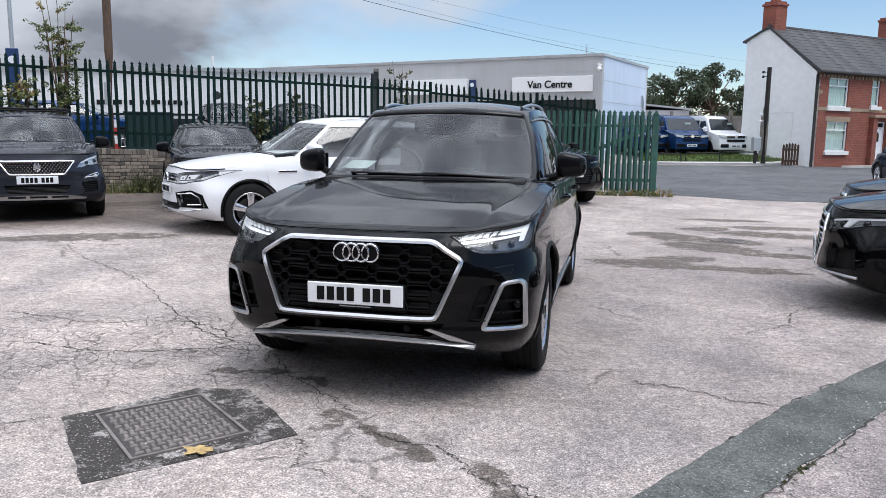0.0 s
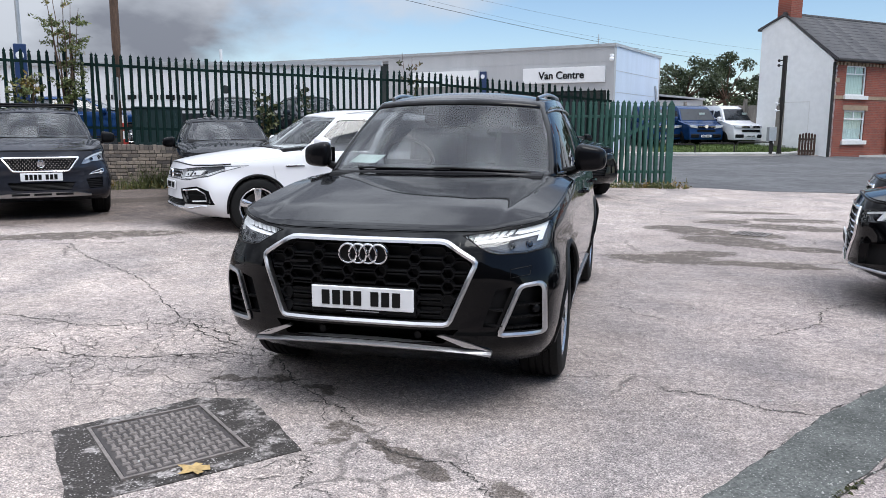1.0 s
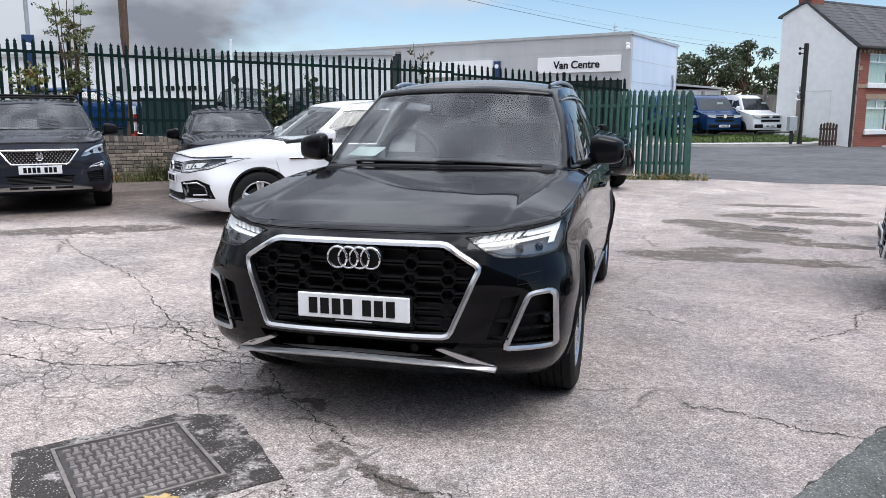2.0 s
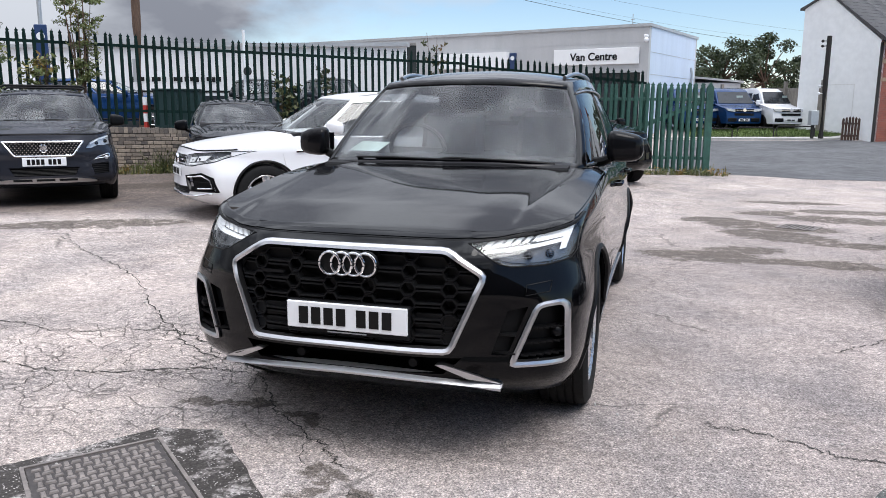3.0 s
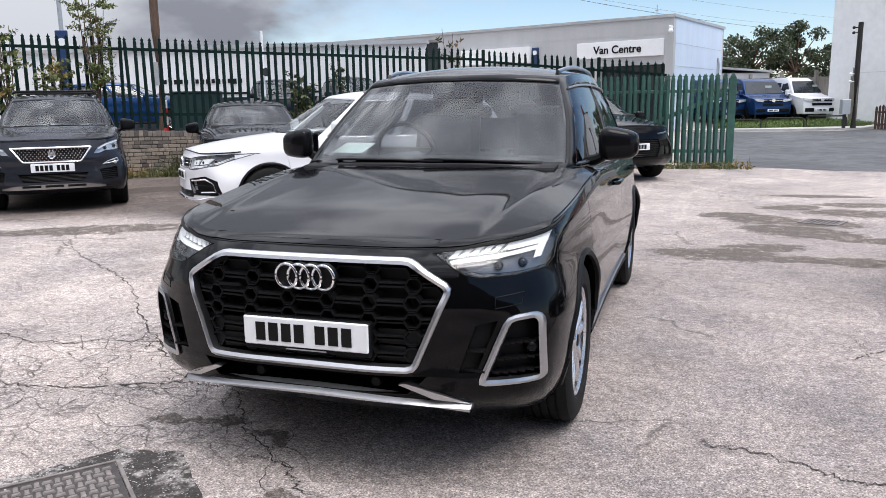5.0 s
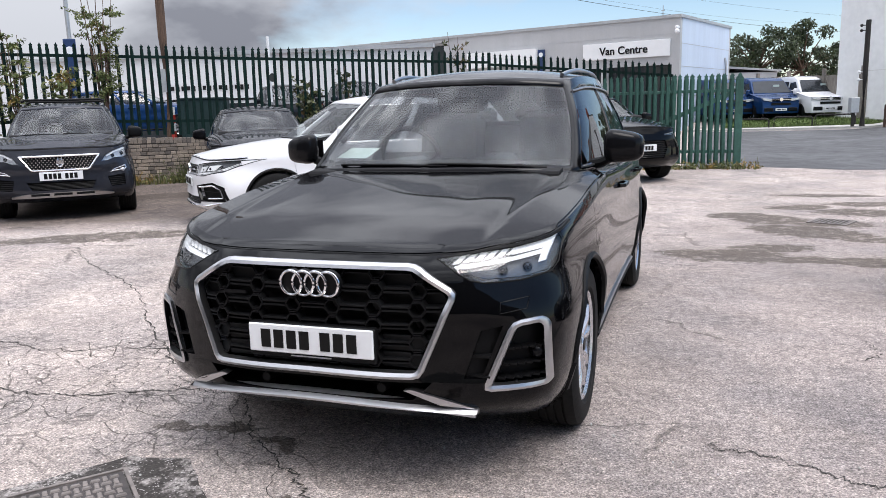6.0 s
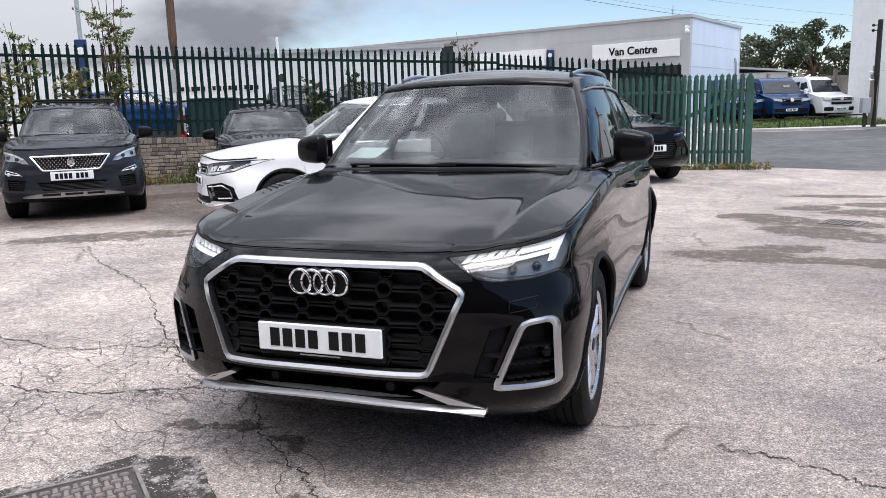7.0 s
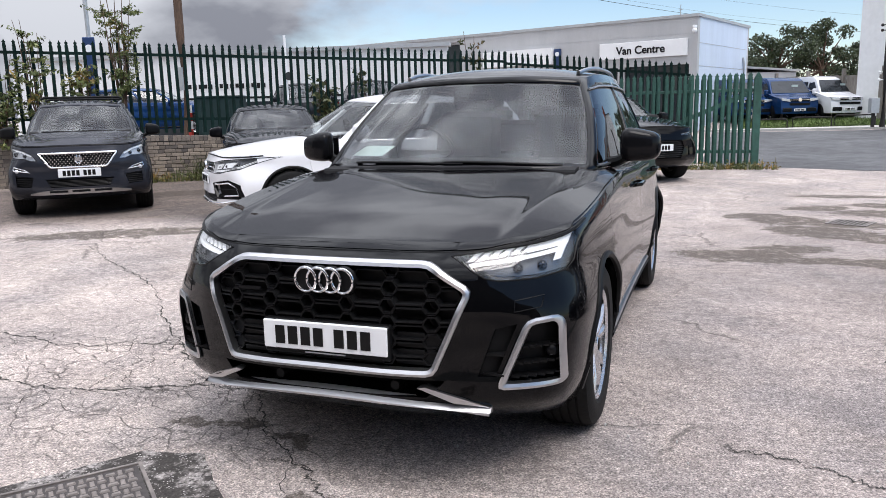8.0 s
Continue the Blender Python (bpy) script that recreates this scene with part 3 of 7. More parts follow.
# ---- cars: shape ----
def catmull(pts, n):
    """n points along a smooth curve through pts, even in the point index."""
    p = np.array(pts, float)
    p = np.vstack([2 * p[0] - p[1], p, 2 * p[-1] - p[-2]])
    t = np.linspace(0, len(pts) - 1 - 1e-9, n)
    i = t.astype(int)
    f = (t - i)[:, None]
    a, b, c, d = p[i], p[i + 1], p[i + 2], p[i + 3]
    return 0.5 * (2 * b + (c - a) * f + (2 * a - 5 * b + 4 * c - d) * f ** 2 + (3 * b - a - 3 * c + d) * f ** 3)


LOW = [(0, 0), (.25, 0), (.42, .03), (.56, .085), (.66, .160), (.76, .228), (.855, .31), (.912, .45), (.932, .80), (.938, 1.3), (.93, 2.0), (.93, 2.9), (.945, 3.7), (.92, 4.25), (.80, 4.53), (.45, 4.63), (0, 4.65)]
HIGH = [(0, 0), (.24, .01), (.40, .03), (.50, .055), (.60, .105), (.69, .19), (.775, .34), (.838, .52), (.892, .85), (.912, 1.3), (.91, 2.0), (.908, 2.9), (.905, 3.7), (.865, 4.2), (.72, 4.48), (.40, 4.57), (0, 4.6)]
BASE = [(0, 1.17), (.36, 1.25), (.65, 1.41), (.765, 1.61), (.818, 1.93), (.855, 2.5), (.86, 3.2), (.835, 3.8), (.72, 4.3), (.42, 4.46), (0, 4.48)]
ROOF = [(0, 2.03), (.30, 2.06), (.50, 2.14), (.58, 2.24), (.612, 2.5), (.63, 2.9), (.625, 3.35), (.60, 3.75), (.53, 4.02), (.30, 4.10), (0, 4.12)]


def glide(x, xs, ys):
    """A smooth curve through points, read at x."""
    if x <= xs[0]:
        return ys[0]
    if x >= xs[-1]:
        return ys[-1]
    i = max(0, int(np.searchsorted(xs, x)) - 1)
    n = len(xs)

    def slope(k):
        a, b = max(0, k - 1), min(n - 1, k + 1)
        return (ys[b] - ys[a]) / (xs[b] - xs[a])
    h = xs[i + 1] - xs[i]
    t = (x - xs[i]) / h
    return ((1 + 2 * t) * (1 - t) ** 2 * ys[i] + t * (1 - t) ** 2 * h * slope(i) + t * t * (3 - 2 * t) * ys[i + 1] + t * t * (t - 1) * h * slope(i + 1))


class Shape:
    """The surfaces of one car: front at y = 0, facing -y, wheels on z = 0."""
    low_plan, high_plan, base_plan, roof_plan = LOW, HIGH, BASE, ROOF
    rise = (.56, .86)                                    # heights between which the low plan turns into the high one
    lean = ((.20, .25, .30, .345, .37, .45, .62, .72, .78, .85, .92, 1.05), (.34, .24, .10, .025, .0, .0, .020, .012, .030, .05, .085, .12))
    tuck = ((.20, .30, .42, .7, .9, 1.05), (-.06, -.022, 0, 0, 0, -.035))
    crown = ((0, 5), (.125, .125))                       # how far the top falls to its sides
    creases = ((.36, .142, .010, .030), (.60, .067, .008, .024))
    roll = .0                                            # depth of the bonnet's rolled front edge
    sink = .02                                           # how deep the cabin sits in the top

    def __init__(self, w=1.0, l=1.0, h=1.0, blunt=1.0, hood=None, cabin=1.0, back=0.0, wheel=0.363, track=0.80, axle=(0.87, 3.69), roof=1.655, sedan=0.0, fine=True):
        self.w, self.l, self.h, self.blunt = w, l, h, blunt
        self.hood = hood or [(-0.5, .90), (0.03, .925), (.12, .957), (.5, 1.03), (1.0, 1.10), (1.45, 1.142), (1.8, 1.162), (3.0, 1.17), (4.2, 1.15), (5.0, 1.12)]
        self.wheel, self.track, self.axle, self.roof, self.sedan = wheel, track, axle, roof, sedan
        self.n = 170 if fine else 96
        self.lo, self.hi = catmull(self.low_plan, self.n), catmull(self.high_plan, self.n)
        self.hy, self.hz = zip(*self.hood)

    def top(self, x, y, ridges=True):
        u = abs(x) / (.9 * self.w)
        z = glide(y / self.l, self.hy, self.hz)
        z -= float(np.interp(y / self.l, *self.crown)) * u ** 2.3
        # two soft ridges on the bonnet
        if ridges and y < 1.7 * self.l:
            k = smooth01(0.05, 0.5, y) * smooth01(1.75, 1.5, y)
            for c, dc, amp, wd in self.creases:
                d = (abs(x) - (c + dc * y) * self.w) / wd
                z += k * amp * (.5 + .5 * math.tanh(d)) * math.exp(-max(0, d) ** 2 * .03)
        return z * self.h

    def outline(self, z):
        """Half outline at height z, from the front's middle round to the rear's."""
        z = z / self.h
        f = smooth01(*self.rise, z)
        p = self.lo * (1 - f) + self.hi * f
        dy = float(np.interp(z, *self.lean))
        dw = float(np.interp(z, *self.tuck))
        q = p.copy()
        yy = p[:, 1]
        front = np.clip(1 - yy / 1.0, 0, 1)
        rear = np.clip((yy - 3.9) / .7, 0, 1)
        q[:, 1] = (yy * (1 - front * (1 - self.blunt)) + dy * front - dy * rear) * self.l
        q[:, 0] = p[:, 0] * (1 + dw / .93) * self.w
        return q

    def front_y(self, x, z):
        o = self.outline(z)
        k = int(np.argmax(o[:, 0]))
        return float(np.interp(abs(x), o[:k, 0], o[:k, 1]))

    def side_x(self, y, z):
        o = self.outline(z)
        return float(np.interp(y, o[14:-14, 1], o[14:-14, 0]))

    def body(self, n_level=30, n_cap=23):
        bm = bmesh.new()
        N = self.n
        n_level, n_cap = (30, 25) if N > 100 else (15, 15)
        zb = .245 * self.h
        ztop = []
        for i in range(N):
            z = .93
            for _ in range(4):
                o = self.outline(z)
                z = self.top(o[i, 0], o[i, 1])
            ztop.append(z)
        rings = []
        cache = {}
        for k in range(n_level + 1):
            v = k / n_level
            ring = []
            for i in range(N):
                z = zb + (ztop[i] - zb) * v
                key = round(z, 3)
                if key not in cache:
                    cache[key] = self.outline(key)
                x, y = cache[key][i]
                if k == n_level:
                    x -= .012 * min(1, x / .5)
                ring.append((x, y, z))
            rings.append(ring)
        V = []
        for ring in rings:
            right = [bm.verts.new(p) for p in ring]
            left = [right[0]] + [bm.verts.new((-p[0], p[1], p[2])) for p in ring[1:-1]] + [right[-1]]
            V.append((right, left))
        for k in range(n_level):
            for s in (0, 1):
                A, B = V[k][s], V[k + 1][s]
                for i in range(N - 1):
                    q = (A[i], A[i + 1], B[i + 1], B[i])
                    bm.faces.new(q if s == 0 else q[::-1])
        # top and bottom
        for level, sign in ((n_level, 1), (0, -1)):
            R, L = V[level]
            rows = []
            for i in range(N):
                if i in (0, N - 1):
                    rows.append([R[i]])
                    continue
                x, y, z = R[i].co
                row = [L[i]]
                for c in range(1, n_cap - 1):
                    xx = -x + 2 * x * c / (n_cap - 1)
                    row.append(bm.verts.new((xx, y, self.top(xx, y) if sign > 0 else z)))
                row.append(R[i])
                rows.append(row)
            for i in range(N - 1):
                a, b = rows[i], rows[i + 1]
                for c in range(n_cap - 1):
                    q = [a[min(c, len(a) - 1)], a[min(c + 1, len(a) - 1)], b[min(c + 1, len(b) - 1)], b[min(c, len(b) - 1)]]
                    q = [v for j, v in enumerate(q) if v not in q[:j]]
                    f = bm.faces.new(q)
                    if sign < 0:
                        f.material_index = 1
        bmesh.ops.recalc_face_normals(bm, faces=bm.faces)
        return bm

    def hood_panel(self, cowl=1.62, margin=.010, lift=.005):
        """The bonnet skin, a little proud of the body."""
        bm = bmesh.new()
        o = np.array([self.outline(self.top(p[0], p[1]))[i] for i, p in enumerate(self.outline(.95 * self.h))])
        rows = []
        for i in range(2, self.n):
            x, y = o[i]
            if y > cowl * self.l:
                break
            x -= margin + .012
            y += .012 if y < .2 else 0
            n = 97 if self.n > 100 else 29
            rows.append([bm.verts.new((xx, y, self.top(xx, y) + lift)) for xx in np.linspace(-x, x, n)])
        for a, b in zip(rows, rows[1:]):
            for c in range(len(a) - 1):
                bm.faces.new((a[c], a[c + 1], b[c + 1], b[c]))
        rim = [e for e in bm.edges if e.is_boundary]
        r = bmesh.ops.extrude_edge_only(bm, edges=rim)
        for v in r["geom"]:
            if isinstance(v, bmesh.types.BMVert):
                drop = self.lip(v.co.x, v.co.y)
                v.co.z -= max(lift + .012, drop)
                if drop > .004 and v.co.y < .7:
                    v.co.y = min(v.co.y, self.front_y(v.co.x, v.co.z) - .005)
        bmesh.ops.recalc_face_normals(bm, faces=bm.faces)
        return bm

    def lip(self, x, y):
        """How far the bonnet's leading edge rolls down over the nose."""
        return self.roll * smooth01(.60, .45, y) * (1 - .55 * min(1, abs(x) / .85) ** 2)

    def shut_line(self, back=.62):
        """Path of the dark gap under the bonnet's leading edge, from one side round to the other."""
        half = []
        for i, p in enumerate(self.outline(.95 * self.h)):
            if p[1] > back * self.l or i > self.n // 2:
                break
            z = self.top(p[0], p[1])
            x, y = self.outline(z)[i]
            drop = self.lip(x, y)
            half.append((x - .003, (self.front_y(x - .004, z - drop) if drop > .004 else y) - .001, self.top(x, y) - .004 - drop))
        return [(-x, y, z) for x, y, z in half[:0:-1]] + half

    def cabin_rings(self, n=121, levels=14):
        base, roof = catmull(self.base_plan, n), catmull(self.roof_plan, n)
        s = self.sedan
        out = []
        for k in range(levels + 1):
            v = k / levels
            ring = []
            for i in range(n):
                bx, by = base[i]
                rx, ry = roof[i]
                if s:
                    rr = smooth01(2.9, 4.2, ry)
                    ry -= s * .55 * rr
                    by -= s * .10 * smooth01(3.6, 4.4, by)
                zb = self.top(min(bx, .86) * self.w, by * self.l, False) - self.sink
                zr = self.roof_z(rx * self.w, ry * self.l)
                bulge = .035 * math.sin(math.pi * v)
                x = (bx + (rx - bx) * v) * self.w
                y = (by + (ry - by) * v) * self.l
                x += bulge * min(1, bx / .7) * .8
                z = zb + (zr - zb) * v + .02 * math.sin(math.pi * v) * (1 - min(1, bx / .75))
                ring.append((x, y, z))
            out.append(ring)
        return out

    def roof_z(self, x, y):
        y = y / self.l
        z = glide(y, (1.9, 2.05, 2.4, 2.9, 3.4, 3.8, 4.15, 4.4), (self.roof - .105, self.roof - .062, self.roof - .015, self.roof, self.roof - .012, self.roof - .045, self.roof - .09, self.roof - .14))
        return float(z) - .055 * (abs(x) / (.6 * self.w)) ** 2.2


def carve(bm, cutters):
    """Cut closed meshes out of another, one after the other."""
    a = bpy.data.meshes.new("solid")
    bm.to_mesh(a)
    bm.free()
    oa = new("solid", a)
    tools = []
    for c in cutters:
        for f in c.faces:
            f.material_index = 1
        b = bpy.data.meshes.new("cutter")
        c.to_mesh(b)
        c.free()
        ob = new("cutter", b)
        mod = oa.modifiers.new("cut", "BOOLEAN")
        mod.operation, mod.object, mod.solver = "DIFFERENCE", ob, "EXACT"
        tools.append(ob)
    for mesh in (a, *(t.data for t in tools)):
        mesh.materials.append(M_BLACK), mesh.materials.append(M_PLASTIC)
    bpy.context.view_layer.update()
    dg = bpy.context.evaluated_depsgraph_get()
    me = bpy.data.meshes.new_from_object(oa.evaluated_get(dg))
    for o in (oa, *tools):
        bpy.data.objects.remove(o)
    me.materials.clear()
    return me


def mesh_part(name, me, mats, parent, label="", angle=32):
    for m in mats:
        me.materials.append(m)
    me.polygons.foreach_set("use_smooth", [True] * len(me.polygons))
    me.set_sharp_from_angle(angle=radians(angle))
    ob = new(name, me)
    ob.parent = parent
    return tagged(ob, label)


def soft_part(name, bm, mat, parent, label="", angle=32):
    me = bpy.data.meshes.new(name)
    bm.to_mesh(me)
    bm.free()
    return mesh_part(name, me, [mat] if not isinstance(mat, (list, tuple)) else mat, parent, label, angle)


def inset(poly, d):
    """Move the sides of a polygon inwards by d."""
    n, out = len(poly), []
    area = sum(poly[i][0] * poly[(i + 1) % n][1] - poly[(i + 1) % n][0] * poly[i][1] for i in range(n))
    s = 1 if area > 0 else -1
    for i in range(n):
        p, q, r = (np.array(poly[k % n], float) for k in (i - 1, i, i + 1))
        a, b = (q - p) / np.linalg.norm(q - p), (r - q) / np.linalg.norm(r - q)
        na, nb = s * np.array((-a[1], a[0])), s * np.array((-b[1], b[0]))
        m = na + nb
        m = m / max(.25, (m @ na))
        out.append(tuple(q + m * d))
    return out


def rounded(poly, r=.02, n=3):
    """Cut the corners of a polygon with small arcs."""
    out, k = [], len(poly)
    for i in range(k):
        p, q, s = (Vector((*poly[j % k], 0)) for j in (i - 1, i, i + 1))
        a, b = (p - q), (s - q)
        d = min(r, a.length * .45, b.length * .45)
        a, b = q + a.normalized() * d, q + b.normalized() * d
        for t in np.linspace(0, 1, n):
            v = a.lerp(q, t).lerp(q.lerp(b, t), t)
            out.append((v.x, v.y))
    return out


def dense(poly, step=.03):
    out = []
    for i, p in enumerate(poly):
        q = poly[(i + 1) % len(poly)]
        n = max(1, int(math.hypot(q[0] - p[0], q[1] - p[1]) / step))
        out += [(p[0] + (q[0] - p[0]) * k / n, p[1] + (q[1] - p[1]) * k / n) for k in range(n)]
    return out


def frame_strip(sh, poly, width, proud=.014, back=.03, flat=None):
    """A raised rim round an opening in the front; poly is (x, z)."""
    bm = bmesh.new()
    outer = dense(poly, .025)
    inner = inset(outer, width)
    mid = inset(outer, width * .45)
    rings = []
    for ring, off in ((outer, -.001), (outer, proud * .7), (mid, proud), (inner, proud * .55), (inner, -back)):
        rings.append([bm.verts.new((x, (flat if flat is not None else sh.front_y(x, z)) - off, z)) for x, z in ring])
    n = len(outer)
    for a, b in zip(rings, rings[1:]):
        for i in range(n):
            bm.faces.new((a[i], a[(i + 1) % n], b[(i + 1) % n], b[i]))
    bmesh.ops.recalc_face_normals(bm, faces=bm.faces)
    return bm


def surface_patch(sh, poly, off=0.0, step=.02):
    """A sheet that lies on the front's skin inside a polygon (x, z)."""
    bm = bmesh.new()
    rim = dense(poly, step)
    face = bm.faces.new([bm.verts.new((x, 0, z)) for x, z in rim])
    bmesh.ops.triangulate(bm, faces=[face])
    for _ in range(1):
        bmesh.ops.subdivide_edges(bm, edges=[e for e in bm.edges if not e.is_boundary], cuts=3)
        bmesh.ops.triangulate(bm, faces=bm.faces[:])
    for v in bm.verts:
        v.co.y = sh.front_y(v.co.x, v.co.z) + off
    bmesh.ops.recalc_face_normals(bm, faces=bm.faces)
    return bm


def mirror_poly(poly):
    return [(-x, z) for x, z in poly][::-1]


def lathe(bm, prof, sides=48, m=None):
    """Turn a profile of (radius, x) round the x axis."""
    rings = []
    for r, x in prof:
        rings.append([bm.verts.new((x, r * math.cos(a * math.tau / sides), r * math.sin(a * math.tau / sides))) for a in range(sides)])
    for a, b in zip(rings, rings[1:]):
        for i in range(sides):
            bm.faces.new((a[i], a[(i + 1) % sides], b[(i + 1) % sides], b[i]))
    bmesh.ops.recalc_face_normals(bm, faces=bm.faces)
    return rings


def make_wheel(parent, x, y, r, side, style="twin", steer=0.0):
    """Tyre, rim, disc and hub of one wheel; side is +1 or -1."""
    root = new("wheel")
    root.parent = parent
    root.matrix_local = pose(x, y, r, 0, 0, steer) @ Matrix.Diagonal((side, 1, 1, 1))
    rr = r * (.70 if style == "blade" else .672)
    w = .118
    bm = bmesh.new()
    prof = [(rr, -w * .8), (rr + .02, -w * .98), (r - .035, -w), (r - .008, -w * .86)]
    for gx in (-.055, -.018, .02, .057):
        prof += [(r, gx - .006), (r - .009, gx - .004), (r - .009, gx + .004), (r, gx + .006)]
    prof += [(r - .008, w * .86), (r - .035, w), (rr + .02, w * .98), (rr + .004, w * .85), (rr, w * .80)]
    lathe(bm, prof, 64)
    soft_part("tyre", bm, M_RUBBER, root, "", 40)
    bm = bmesh.new()
    lathe(bm, [(rr + .002, -w * .8), (rr - .012, -w * .5), (rr - .02, 0), (rr - .012, w * .55)], 48)
    soft_part("barrel", bm, M_DISC, root)
    bm = bmesh.new()
    lathe(bm, [(rr - .012, w * .55), (rr + .008, w * .86), (rr + .001, w * .90), (rr - .014, w * .80)], 48)
    face = w * .82
    n = 5
    for k in range(n):
        for off in ((-.20, .20) if style == "twin" else (0,)):
            a0 = k * math.tau / n + math.pi / 2 + off * .45
            a1 = k * math.tau / n + math.pi / 2 + off * (1.35 if style == "twin" else 0)
            wd0, wd1 = (.017, .026) if style == "twin" else (.03, .05)
            p0 = Vector((0, math.cos(a0), math.sin(a0))) * .045
            p1 = Vector((0, math.cos(a1), math.sin(a1))) * (rr - .008)
            t = (p1 - p0).normalized()
            s = Vector((1, 0, 0)).cross(t)
            vs = []
            for p, hw, zx in ((p0, wd0, face - .012), (p0.lerp(p1, .55), (wd0 + wd1) / 2, face + .004), (p1, wd1, face - .002)):
                vs.append([bm.verts.new(p + s * hw * e + Vector((zx - d, 0, 0))) for e, d in ((-1, .012), (-.45, 0), (.45, 0), (1, .012), (.8, .045), (-.8, .045))])
            for a, b in zip(vs, vs[1:]):
                for i in range(6):
                    bm.faces.new((a[i], a[(i + 1) % 6], b[(i + 1) % 6], b[i]))
            bm.faces.new(vs[0][::-1]), bm.faces.new(vs[-1])
    lathe(bm, [(0.0001, face + .002), (.03, face + .002), (.036, face - .004), (.062, face - .012), (.066, face - .05)], 24)
    bmesh.ops.recalc_face_normals(bm, faces=bm.faces)
    rim = soft_part("rim", bm, M_ALLOY, root, "silver alloy rim", 30)
    bm = bmesh.new()
    lathe(bm, [(.0001, .012), (.165, .012), (.165, -.012), (.0001, -.012)], 32)
    soft_part("brake_disc", bm, M_DISC, root)
    bm = bmesh.new()
    lathe(bm, [(.0001, face + .006), (.026, face + .006), (.030, face)], 20)
    soft_part("hub_cap", bm, M_PLASTIC, rim)
    bm = bmesh.new()
    lathe(bm, [(.0001, -.05), (rr - .03, -.05), (rr - .03, -.06), (.0001, -.06)], 32)
    soft_part("back_plate", bm, M_PLASTIC, root)
    return root


def number_plate(parent, y, z, w=.52, h=.111, tilt=0.0, x=0.0, bars=((0, 4), (4.6, 3))):
    """A white plate; its characters are plain black bars."""
    m = pose(x, y, z, tilt, 0, 0)
    bm = boxes(((-w / 2, -.006, -h / 2), (w / 2, .006, h / 2)), bevel=.004, m=m)
    p = part("number_plate", bm, M_PLATE, parent, "white number plate with black characters shown as bars")
    for s, n in bars:
        for k in range(n):
            cx = -.205 * w / .52 + (s + k) * .0545 * w / .52
            bm = bmesh.new()
            box(bm, (cx, -.009, -h * .32), (cx + .040 * w / .52, -.0065, h * .32), m)
            part("character_bar", bm, M_INK, p)
    return p


def door_mirror(parent, sh, side, x, y, z, mat, size=1.0):
    root_bm = bmesh.new()
    bmesh.ops.create_uvsphere(root_bm, u_segments=20, v_segments=14, radius=1.0)
    for v in root_bm.verts:
        c = v.co
        c.x = math.copysign(abs(c.x) ** .55, c.x) * .104 * size
        c.z = math.copysign(abs(c.z) ** .55, c.z) * .085 * size * (1 - .28 * (c.x / (.118 * size)) * side * (1 if c.z > 0 else .3))
        c.y = (math.copysign(abs(c.y) ** .6, c.y) * .085 * size if c.y < 0 else min(.045, abs(c.y) ** .4 * .045) * size) + .035 * (c.x * side / (.118 * size)) * size
    bmesh.ops.transform(root_bm, matrix=pose(x, y, z), verts=root_bm.verts)
    mir = soft_part("door_mirror", root_bm, mat, parent, "", 50)
    bm = bmesh.new()
    tube(bm, [(x - side * .07 * size, y + .0, z - .06 * size), (x - side * .12 * size, y + .005, z - .085 * size), (x - side * .19 * size, y + .01, z - .10 * size)], .026 * size, 8, taper=1.2)
    soft_part("mirror_arm", bm, M_PLASTIC, mir)
    bm = boxes(((x - .095 * size, y + .072 * size, z - .055 * size), (x + .095 * size, y + .076 * size, z + .055 * size)))
    part("mirror_glass", bm, M_CHROME, mir)
    return mir


